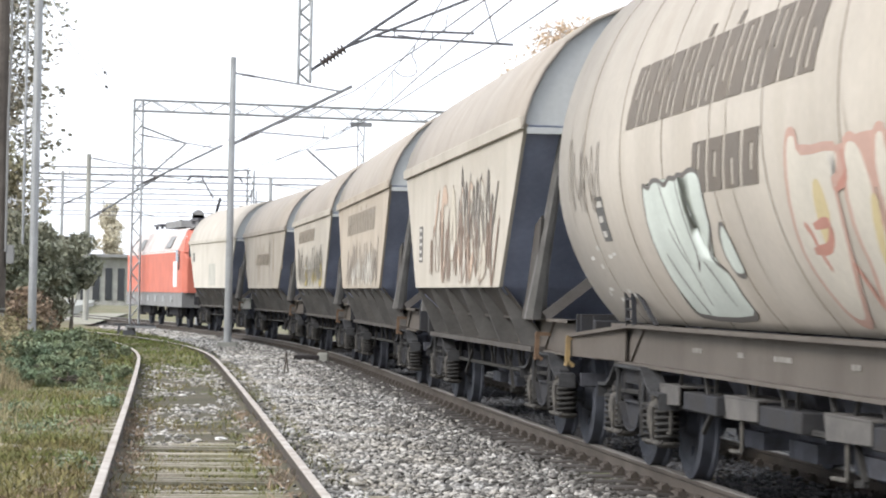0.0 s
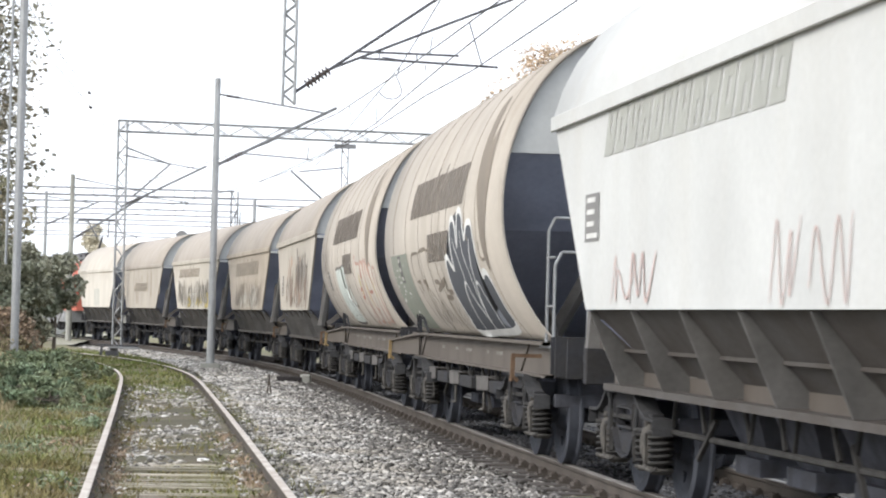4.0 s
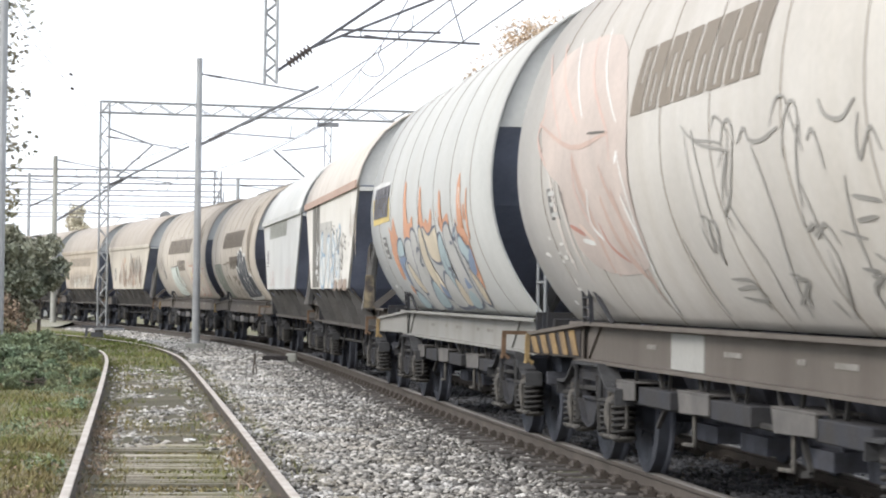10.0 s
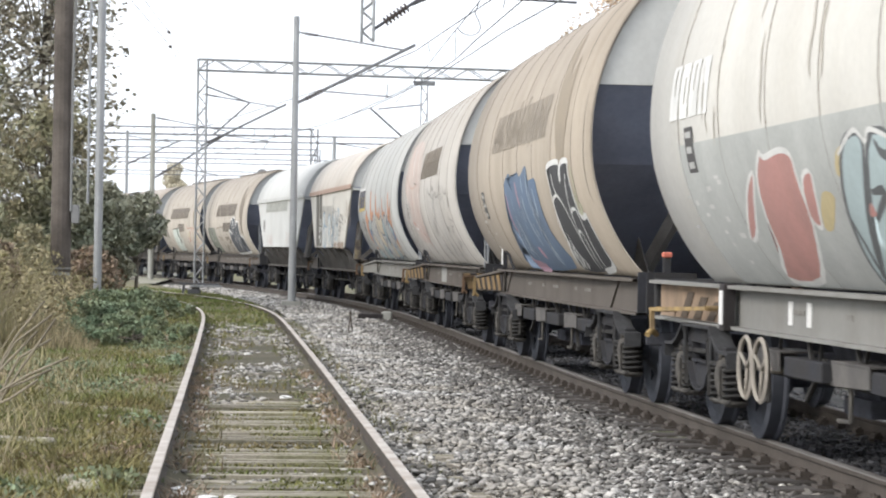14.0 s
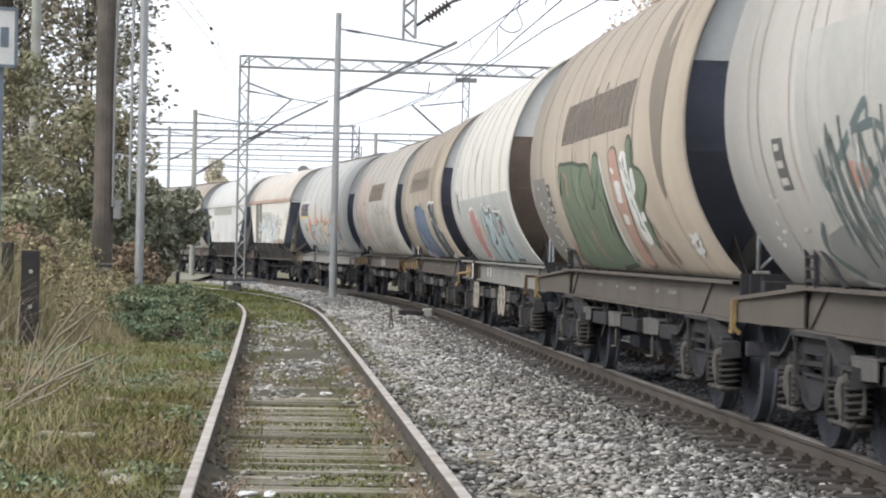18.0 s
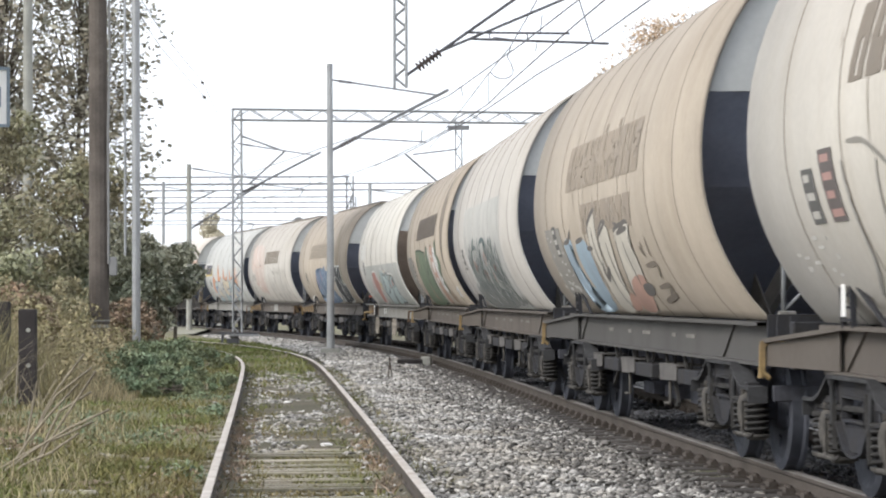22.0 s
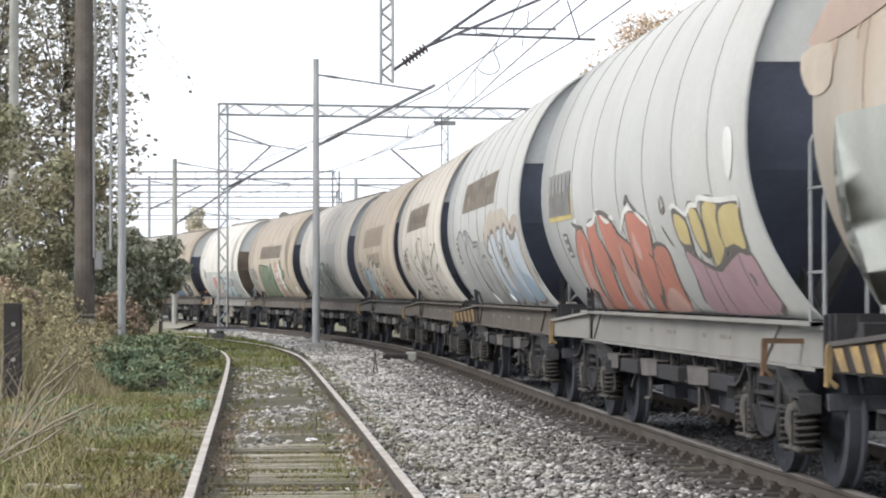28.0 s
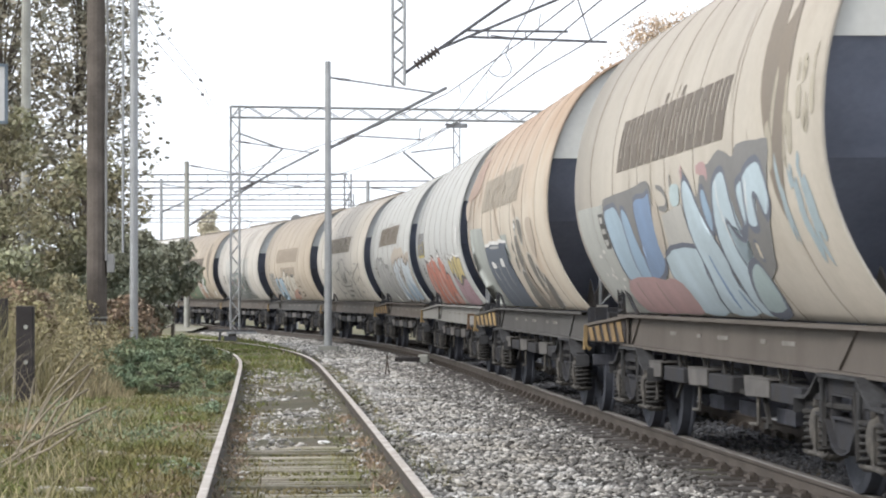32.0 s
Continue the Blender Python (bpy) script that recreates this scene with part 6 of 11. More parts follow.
def mural_light_blue(w):
    fill(w, "shade", [(3.55, 2.21), (3.15, 2.26), (1.8, 2.28), (0.91, 2.31), (0.76, 2.12), (1.01, 1.65), (1.7, 1.54), (2.72, 1.67), (3.35, 1.93)])
    shape(w, "blue1", "inkblue", 0.045, [(3.54, 2.12), (3.14, 2.17), (2.73, 2.14), (2.38, 1.81), (2.39, 1.46), (3.49, 1.47), (3.52, 1.84)])
    shape(w, "blue2", "inkblue", 0.045, [(2.49, 2.13), (2.15, 2.04), (2.04, 1.69), (2.09, 1.46), (2.69, 1.47), (2.56, 1.85)])
    shape(w, "blue3", "inkblue", 0.045, [(1.71, 2.17), (1.13, 2.19), (0.86, 2.21), (0.9, 1.94), (0.99, 1.64), (1.55, 1.49), (2.14, 1.49), (1.82, 1.83)])
    fill(w, "rosy", [(3.62, 1.47), (1.46, 1.46), (1.76, 1.17), (3.85, 1.17)])
    line(w, "umber", 0.04, [(3.22, 1.45), (3.32, 1.17)])
    line(w, "umber", 0.04, [(2.14, 1.45), (2.23, 1.17)])
    patch(w, "greypatch", [(0.39, 2), (-0.6, 2.06), (-0.62, 1.73), (0.57, 1.66)])
    shape(w, "pale_blue", "inkblue", 0.04, [(0.92, 1.67), (-0.59, 1.72), (-0.5, 1.47), (-0.25, 1.19), (0.89, 1.18)])
    fill(w, "rosy", [(1.53, 1.46), (0.84, 1.43), (0.89, 1.18), (1.83, 1.17)])
    fill(w, "brownhalo2", [(0.8, 2.07), (0.51, 2.09), (0.64, 1.8), (1.04, 1.65)])
    line(w, "greyink", 0.05, [(0.46, 2.24), (0.17, 2.2), (0.04, 2.12), (0.15, 2.05), (0.47, 2.06)])
    line(w, "greyink", 0.05, [(-0.22, 2.31), (-0.26, 2.18), (-0.57, 2.19)])
    fill(w, "palecyan", [(-0.22, 2.21), (-0.59, 2.21), (-0.51, 2.07), (-0.17, 2.06)])
    fill(w, "shade", [(-0.7, 2.31), (-0.97, 2.27), (-1.29, 2.08), (-1.64, 2.3), (-1.9, 2.31), (-2.33, 2.39), (-2.8, 2.31), (-2.97, 2.39), (-3.64, 2.38), (-4.03, 2.29), (-3.19, 1.53), (-2.11, 1.47), (-2.03, 1.73), (-1.73, 1.92), (-1.14, 1.95)])
    shape(w, "pale_blue", "inkblue", 0.045, [(-0.76, 2.22), (-1.04, 2.21), (-1.34, 1.94), (-1.61, 1.62), (-1.48, 1.41), (-1.54, 1.2), (-0.3, 1.19), (-0.63, 1.52), (-0.64, 1.84)])
    shape(w, "blue2", "inkblue", 0.045, [(-1.47, 2.12), (-1.64, 2.14), (-1.73, 1.92), (-1.54, 1.79), (-1.44, 1.93)])
    shape(w, "pale_blue", "inkblue", 0.05, [(-1.89, 2.05), (-2.03, 2.18), (-2.31, 2.25), (-2.49, 2.2), (-2.54, 1.98), (-2.55, 1.79), (-2.72, 1.8), (-2.79, 1.88), (-2.8, 2.08), (-2.93, 2.14), (-3.16, 2.16), (-3.21, 2.04), (-2.72, 1.76), (-2.45, 1.75), (-2.21, 1.88), (-2.16, 1.7), (-2.28, 1.5), (-2.63, 1.58), (-2.51, 1.45), (-2.08, 1.2), (-1.54, 1.2), (-1.61, 1.46), (-1.66, 1.74)])
    shape(w, "pale_blue", "inkblue", 0.05, [(-3.13, 2.19), (-3.58, 2.26), (-3.77, 2.17), (-3.81, 1.97), (-3.57, 1.85), (-3.46, 2), (-3.32, 2), (-3.22, 1.8), (-2.94, 1.82), (-3.04, 2.04)])
    shape(w, "cream", "inkblue", 0.03, [(-2.87, 1.71), (-2.96, 1.69), (-2.92, 1.58), (-2.84, 1.6)])
    shape(w, "greenblue", "inkblue", 0.05, [(-2.14, 1.48), (-2.63, 1.58), (-2.75, 1.39), (-2.53, 1.21), (-1.82, 1.2)])
    line(w, "snow", 0.03, [(-2.12, 2.18), (-2.09, 2), (-2.16, 1.7)])
    line(w, "snow", 0.03, [(-3.19, 2.14), (-3.02, 1.92)])
    line(w, "blue3", 0.08, [(-1.35, 1.37), (-1.35, 1.2)])
    line(w, "blue3", 0.08, [(-1.01, 1.64), (-0.98, 1.42), (-0.85, 1.22)])
    line(w, "rosy", 0.1, [(-1.42, 2.29), (-1.74, 2.28), (-1.83, 2.2)])
    line(w, "rosy", 0.08, [(-0.76, 2.35), (-0.79, 2.25)])


def mural_dense_scribbles(w):
    fill(w, "greywash", [(3.3, 1.48), (1.49, 1.58), (-0.61, 1.47), (-1.6, 1.32), (-1.19, 1.19), (1.18, 1.17), (3.19, 1.2)])
    fill(w, "rosepatch", [(0.09, 2), (-0.29, 1.96), (-0.28, 1.83), (0.21, 1.8)])
    fill(w, "rosepatch", [(2.04, 1.91), (1.6, 1.86), (1.78, 1.72), (2.13, 1.75)])
    fill(w, "rosepatch", [(-1.08, 1.81), (-1.33, 1.78), (-1.11, 1.7), (-0.89, 1.72)])
    fill(w, "rosepatch", [(-0.48, 1.71), (-0.62, 1.63), (-0.59, 1.54), (-0.35, 1.57)])
    fill(w, "rosepatch", [(0.96, 1.75), (0.34, 1.71), (0.64, 1.58), (1.06, 1.61)])
    line(w, "teal_ink", 0.075, [(2.78, 1.98), (2.7, 1.77), (2.08, 1.98), (1.73, 2.11), (1.4, 2.23), (1.41, 2.07)])
    line(w, "teal_ink", 0.062, [(1.76, 2.08), (1.22, 2.1), (1.11, 1.96), (1.78, 1.72)])
    line(w, "teal_ink", 0.075, [(0.57, 2.23), (0.83, 2.02), (0.83, 1.81), (1, 1.61)])
    line(w, "teal_ink", 0.075, [(0.47, 1.94), (0.34, 2.14), (-0.22, 2.19), (-0.57, 2.11), (-0.38, 1.92)])
    line(w, "teal_ink", 0.062, [(-0.22, 2.19), (-0.59, 2.01), (-0.6, 1.79), (-0.97, 1.91)])
    line(w, "teal_ink", 0.075, [(-0.69, 2.14), (-0.76, 1.98), (-0.34, 1.86)])
    line(w, "teal_ink", 0.075, [(-1.27, 2.2), (-0.99, 2), (-0.9, 1.82)])
    line(w, "teal_ink", 0.062, [(-1.54, 2.2), (-1.54, 2.02), (-1.48, 1.87), (-1.41, 1.75)])
    line(w, "teal_ink", 0.075, [(-2, 2.05), (-1.84, 1.89), (-1.9, 1.77), (-1.84, 1.59)])
    line(w, "teal_ink", 0.062, [(-1.82, 1.86), (-2.07, 1.82), (-1.87, 1.65), (-1.71, 1.44), (-1.47, 1.29)])
    line(w, "teal_ink", 0.062, [(2.7, 1.77), (2.66, 1.59), (2.71, 1.44)])
    line(w, "teal_ink", 0.075, [(1.96, 1.73), (1.85, 1.48), (2.09, 1.23)])
    line(w, "teal_ink", 0.075, [(1.33, 1.79), (1.16, 1.54), (1.19, 1.23)])
    line(w, "teal_ink", 0.075, [(0.01, 1.8), (-0.1, 1.6), (-0.35, 1.5), (-0.04, 1.24)])
    line(w, "teal_ink", 0.075, [(-0.61, 1.73), (-1.16, 1.59), (-0.97, 1.38), (-0.63, 1.22)])
    line(w, "teal_ink", 0.062, [(-1.15, 1.72), (-1.5, 1.65), (-1.68, 1.53)])
    line(w, "teal_ink", 0.062, [(3.28, 1.56), (3.55, 1.37), (3.07, 1.22)])
    line(w, "teal_ink", 0.062, [(0.41, 2.04), (0.92, 1.88), (0.86, 1.71)])
    line(w, "snow", 0.04, [(1.66, 2.04), (1.83, 1.83), (2.06, 1.62)])
    line(w, "snow", 0.04, [(-0.25, 2.09), (-0.23, 1.93), (-0.38, 1.79), (-0.09, 1.73)])
    line(w, "snow", 0.035, [(-1, 1.97), (-0.99, 1.81)])
    line(w, "snow", 0.035, [(1.06, 1.58), (1.18, 1.37), (1.39, 1.2)])
    line(w, "snow", 0.035, [(0.28, 1.44), (0.36, 1.24)])
    line(w, "snow", 0.035, [(-0.79, 1.47), (-0.77, 1.28)])
    line(w, "snow", 0.03, [(2.18, 1.59), (2.15, 1.41), (1.92, 1.3)])
    line(w, "greywash", 0.06, [(-1.93, 1.32), (-1.62, 1.2)])
    line(w, "greywash", 0.05, [(-2.22, 1.34), (-2.3, 1.29), (-1.79, 1.2)])
    line(w, "greywash", 0.06, [(-2.73, 1.35), (-2.35, 1.21)])
    line(w, "greywash", 0.05, [(-3.05, 1.34), (-2.79, 1.24), (-3.03, 1.21)])
    line(w, "greywash", 0.05, [(-2.08, 1.25), (-2.92, 1.27)])


INK, INK2, FADED = (0.15, 0.125, 0.105), (0.21, 0.175, 0.14), (0.29, 0.245, 0.195)
DARK, NAVY, SNOW = (0.045, 0.047, 0.055), (0.04, 0.06, 0.11), (0.72, 0.72, 0.70)


def dress(made):
    """Lettering, data panels, stains and graffiti of each wagon, in the train's order."""
    W = [Wall(w, w.name.startswith("hopper")) for w in made]

    def lettering(i, colour, seed, n=13, y0=2.68, y1=-2.40, z0=2.56, z1=3.0):
        block_row(W[i], y0, y1, z0, z1, n, tint(*colour), seed)

    def usual(i, seed, ear=None):
        data_panel(W[i], 3.95, 3.65, 1.78, 2.12, (0.10, 0.10, 0.10), (0.5, 0.48, 0.44), seed, 3)
        small_text(W[i], 4.9, 3.7, 1.3, 1.75, 10, (0.62, 0.60, 0.56), seed)
        if ear:
            emblem(W[i], -3.65, ear)
        drips(W[i], 5.2, -5.2, 1.2, 3.4, 7, (0.44, 0.385, 0.31), seed + 50, 0.022)

    # behind the locomotive
    data_panel(W[0], 4.4, 3.9, 2.3, 2.6, (0.08, 0.08, 0.08), (0.5, 0.5, 0.48), 1)
    paint("patch", W[0], [panel(W[0], 0.4, -1.2, 1.5, 2.2, 0.006)], tint(0.50, 0.49, 0.44))
    block_row(W[1], 1.6, -1.5, 2.05, 2.35, 9, tint(*INK2), 2)
    drips(W[1], 5, -5, 1.5, 2.8, 24, (0.32, 0.27, 0.21), 3, 0.12)
    block_row(W[2], 3.6, -1.2, 2.45, 2.72, 11, tint(*FADED), 4)
    scribble(W[2], 3.8, -3.6, 1.45, 2.3, 9, (0.10, 0.09, 0.075), 5, 0.06)
    graffiti(W[2], 1.5, -3.4, 1.5, 1.95, 5, ((0.55, 0.42, 0.10), (0.6, 0.58, 0.52)), DARK, 6, 0.12, 0.02)
    block_row(W[3], 2.9, -2.9, 2.35, 2.7, 11, tint(*FADED), 7)
    scribble(W[3], 2.8, -3.2, 1.45, 2.2, 8, (0.30, 0.26, 0.22), 8, 0.07)
    scribble(W[3], 1.8, -3.0, 1.45, 2.0, 6, (0.60, 0.57, 0.50), 9, 0.08)
    data_panel(W[4], 3.5, 3.1, 1.75, 2.2, (0.13, 0.12, 0.115), (0.55, 0.53, 0.5), 10, 5)
    graffiti(W[4], 2.0, -2.9, 1.5, 2.55, 6, ((0.58, 0.54, 0.47), (0.50, 0.36, 0.27), (0.54, 0.49, 0.40)), (0.36, 0.29, 0.23), 11, 0.2, 0.025)
    scribble(W[4], -0.5, -3.4, 1.8, 2.8, 5, (0.16, 0.14, 0.13), 12, 0.05)
    scribble(W[4], 2.2, -3.4, 1.45, 2.3, 8, (0.25, 0.17, 0.13), 13, 0.05)

    # cream wagon with pale green and pink letters
    lettering(5, INK, 20)
    block_row(W[5], 0.62, -1.15, 2.02, 2.34, 4, tint(*INK), 21)
    usual(5, 22, INK2)
    mural_green_and_pink(W[5])
    scribble(W[5], 5.0, 3.6, 2.0, 2.6, 3, (0.22, 0.19, 0.16), 25, 0.03)

    # dark blue hand-like graffito with a white edge
    lettering(6, INK, 30, y0=2.32, y1=-2.7, z0=2.54, z1=2.97)
    block_row(W[6], 0.6, -1.42, 1.98, 2.3, 6, tint(*INK), 31)
    usual(6, 32, INK2)
    paint("patch", W[6], [panel(W[6], 4.75, 2.8, 1.2, 2.14, 0.004, ny=3)], tint(0.24, 0.26, 0.215))
    small_text(W[6], 4.8, 3.4, 1.4, 2.0, 9, (0.5, 0.5, 0.46), 33)
    mural_hand(W[6])
    drips(W[6], 2.0, -0.7, 1.18, 1.6, 12, (0.16, 0.135, 0.11), 35, 0.03, 0.008)

    # white hoppers
    block_row(W[7], 3.28, -1.75, 2.55, 2.88, 13, tint(0.36, 0.37, 0.34), 40)
    data_panel(W[7], 3.95, 3.4, 1.94, 2.3, (0.20, 0.20, 0.20), (0.66, 0.66, 0.64), 41, 4)
    scribble(W[7], 3.0, 1.8, 1.45, 1.8, 2, (0.56, 0.40, 0.37), 42, 0.03)
    scribble(W[7], -1.6, -2.8, 1.45, 1.9, 2, (0.56, 0.40, 0.37), 43, 0.025)
    mural_blue_scrawl(W[8])
    small_text(W[8], 3.7, 3.0, 1.6, 2.3, 16, (0.55, 0.53, 0.5), 44)
    small_text(W[8], 2.7, 2.2, 1.5, 2.4, 12, (0.55, 0.53, 0.5), 144)
    drips(W[8], -1.2, -3.6, 1.40, 1.56, 12, (0.36, 0.27, 0.21), 48, 0.3, 0.004)
    drips(W[8], -4.0, -5.2, 1.8, 2.85, 6, (0.42, 0.34, 0.27), 49, 0.06)

    # silver wagon with orange flames
    mural_flames(W[9])
    block_row(W[9], 5.02, 3.28, 2.33, 2.73, 6, tint(0.13, 0.13, 0.15), 50, 0.10, off=0.05)
    data_panel(W[9], 4.15, 3.75, 1.80, 2.08, (0.14, 0.14, 0.14), (0.5, 0.5, 0.48), 51, 3)
    small_text(W[9], 5.0, 4.2, 1.25, 1.7, 8, (0.66, 0.66, 0.64), 52)

    # pale wagon with a pink patch
    lettering(10, INK2, 60, 8, 0.95, -2.45)
    mural_grey_lines(W[10])
    data_panel(W[10], 4.1, 3.75, 1.95, 2.2, (0.12, 0.12, 0.12), (0.5, 0.5, 0.48), 62, 3)
    small_text(W[10], 4.9, 3.9, 1.2, 1.85, 16, (0.68, 0.66, 0.62), 63)
    drips(W[10], 4.4, 1.4, 1.4, 3.1, 14, (0.62, 0.56, 0.51), 65, 0.06, 0.006)
    drips(W[10], 3.4, 1.4, 1.3, 2.0, 5, (0.54, 0.40, 0.34), 64, 0.10, 0.007)
    bm = bmesh.new()
    box(bm, (-1.014, 1.05, 0.97), (0.008, 0.95, 0.25))
    part("plate", bm, tint(0.30, 0.30, 0.285), W[10].t, "pale plate on the solebar")

    # tan wagon, blue field and black letters edged white
    lettering(11, FADED, 70)
    emblem(W[11], -3.0, (0.31, 0.255, 0.19))
    data_panel(W[11], 4.1, 3.75, 1.85, 2.08, None, (0.25, 0.23, 0.20), 71, 3)
    mural_blue_and_black(W[11])
    drips(W[11], 1.5, -1.2, 1.2, 2.1, 12, (0.34, 0.41, 0.50), 77, 0.03, 0.06)
    usual(11, 76)

    # long white wagon
    block_row(W[12], 5.3, 3.9, 2.35, 2.75, 4, tint(0.74, 0.74, 0.72), 80, 0.08)
    data_panel(W[12], 4.75, 4.45, 1.95, 2.28, (0.07, 0.07, 0.075), (0.45, 0.45, 0.44), 81, 3)
    paint("patch", W[12], [panel(W[12], 5.0, -4.4, 1.16, 2.16, 0.003, ny=6)], tint(0.46, 0.475, 0.46), "grey painted-over lower band")
    small_text(W[12], 5.4, 3.9, 1.3, 1.9, 14, (0.60, 0.60, 0.58), 82)
    mural_shield_and_letters(W[12])
    drips(W[12], 5.8, -4.2, 1.2, 3.5, 12, (0.50, 0.46, 0.40), 86, 0.04)

    # green and red
    lettering(13, INK, 90, y0=2.38, y1=-2.62, z0=2.51, z1=2.94)
    usual(13, 91, INK2)
    paint("patch", W[13], [panel(W[13], 5.2, 4.0, 1.3, 2.2, 0.004)], tint(0.21, 0.20, 0.185))
    small_text(W[13], 5.0, 4.1, 1.4, 2.1, 10, (0.5, 0.48, 0.45), 92)
    mural_green_block(W[13])
    drips(W[13], -1.6, -3.2, 1.18, 1.7, 10, (0.30, 0.21, 0.15), 99, 0.10, 0.0055)

    # dense dark scribbles
    usual(14, 100)
    paint("patch", W[14], [panel(W[14], 3.2, -3.0, 1.16, 2.75, 0.003, ny=4, ragged=0.05, rnd=random.Random(101))], tint(0.46, 0.455, 0.43))
    drips(W[14], 2.9, -2.2, 1.17, 1.5, 16, (0.22, 0.24, 0.235), 107, 0.08, 0.0065)
    mural_dense_scribbles(W[14])
    scribble(W[14], 2.9, -2.3, 1.25, 2.15, 12, (0.10, 0.135, 0.135), 104, 0.038, 5)
    scribble(W[14], 2.6, -2.2, 1.3, 2.1, 9, (0.55, 0.55, 0.53), 109, 0.03, 4)

    # blue, white and pink letters
    block_row(W[15], 2.5, -2.5, 2.45, 2.92, 11, tint(0.30, 0.245, 0.19), 111, label="brown painted-over lettering")
    drips(W[15], 2.3, -2.4, 2.48, 2.86, 22, (0.31, 0.255, 0.20), 112, 0.22, 0.0055)
    block_row(W[15], 1.5, -1.9, 1.98, 2.28, 7, tint(0.31, 0.255, 0.20), 119, label="brown painted-over lettering")
    drips(W[15], 1.4, -1.8, 2.0, 2.26, 14, (0.32, 0.265, 0.21), 120, 0.2, 0.0055)
    usual(15, 113)
    paint("patch", W[15], [panel(W[15], 4.6, 3.3, 1.3, 2.1, 0.004)], tint(0.27, 0.255, 0.23))
    small_text(W[15], 4.5, 3.4, 1.35, 2.05, 12, (0.52, 0.5, 0.47), 114)
    mural_blue_and_cream(W[15])

    # black line drawing
    lettering(16, INK2, 120)
    usual(16, 121)
    data_panel(W[16], 3.45, 3.1, 1.78, 2.22, (0.12, 0.10, 0.10), (0.45, 0.25, 0.22), 122, 4)
    mural_drawing(W[16])

    # silver and blue letters
    lettering(17, INK2, 130, y0=2.6, y1=-2.46, z0=2.53, z1=2.97)
    usual(17, 131)
    paint("patch", W[17], [panel(W[17], 5.0, -5.0, 1.16, 2.05, 0.003, ny=6)], tint(0.40, 0.41, 0.395), "grey painted-over lower band")
    mural_silver_letters(W[17])

    # silver wagon, red and yellow
    paint("patch", W[18], [panel(W[18], 4.9, 3.1, 2.09, 2.42, 0.005)], tint(0.60, 0.48, 0.16), "yellow sign panel")
    block_row(W[18], 4.85, 3.15, 2.14, 2.58, 6, tint(0.26, 0.26, 0.26), 140, 0.08, off=0.05)
    data_panel(W[18], 4.1, 3.8, 1.7, 1.95, (0.14, 0.14, 0.14), (0.5, 0.5, 0.48), 141, 3)
    mural_red_and_yellow(W[18])

    # rust-streaked wagon
    block_row(W[19], 3.0, -2.3, 2.54, 3.0, 11, tint(0.34, 0.295, 0.235), 150, label="brown painted-over lettering")
    drips(W[19], 2.8, -2.2, 2.56, 2.96, 22, (0.35, 0.305, 0.245), 152, 0.22, 0.0055)
    usual(19, 151)
    mural_navy_and_spots(W[19])
    small_text(W[19], 5.0, 3.4, 1.3, 2.1, 16, (0.6, 0.6, 0.57), 153)
    drips(W[19], 5.3, 3.2, 2.5, 3.4, 7, (0.42, 0.30, 0.215), 158, 0.12, 0.003)

    # light blue letters
    lettering(20, INK, 160, y0=2.6, y1=-2.5, z0=2.46, z1=2.92)
    usual(20, 161, INK2)
    paint("patch", W[20], [panel(W[20], 5.3, 3.6, 1.16, 2.2, 0.003, ny=3)], tint(0.40, 0.41, 0.385), "grey painted-over corner")
    data_panel(W[20], 3.95, 3.6, 1.8, 2.1, (0.12, 0.12, 0.12), (0.5, 0.5, 0.48), 166, 3)
    mural_light_blue(W[20])
    drips(W[20], -4.2, -5.2, 1.5, 2.4, 10, (0.33, 0.42, 0.46), 167, 0.10, 0.006)
    drips(W[20], -3.6, -5.3, 2.0, 2.9, 14, (0.40, 0.36, 0.28), 165, 0.1)


# ---- ground and tracks
def smooth01(v):
    v = min(max(v, 0.0), 1.0)
    return v * v * (3 - 2 * v)


def side_x(y):
    """x of the siding's centre line at a given y."""
    return float(np.interp(y, SIDE.y, SIDE.x))


def main_x(y):
    return float(np.interp(y, MAIN.y, MAIN.x))


def ground_z(x, y):
    z = -0.20 + 0.14 * smooth01((y - 40) / 22)
    z += 0.075 * smooth01((side_x(min(y, 80)) - 0.80 - x) / 0.25) + 0.10 * smooth01((side_x(min(y, 80)) - 2.6 - x) / 4.0)
    z -= 0.02 * smooth01((x - main_x(min(y, 200)) - 3) / 3.0)
    z -= 0.26 * smooth01((x - main_x(min(y, 200)) + 3.1) / 0.6) * smooth01((y - 36) / 6) * smooth01((150 - y) / 20)
    z += 0.05 * (noise.noise((x * 0.35, y * 0.35, 0)) + 0.5 * noise.noise((x * 1.3, y * 1.3, 3)))
    return z


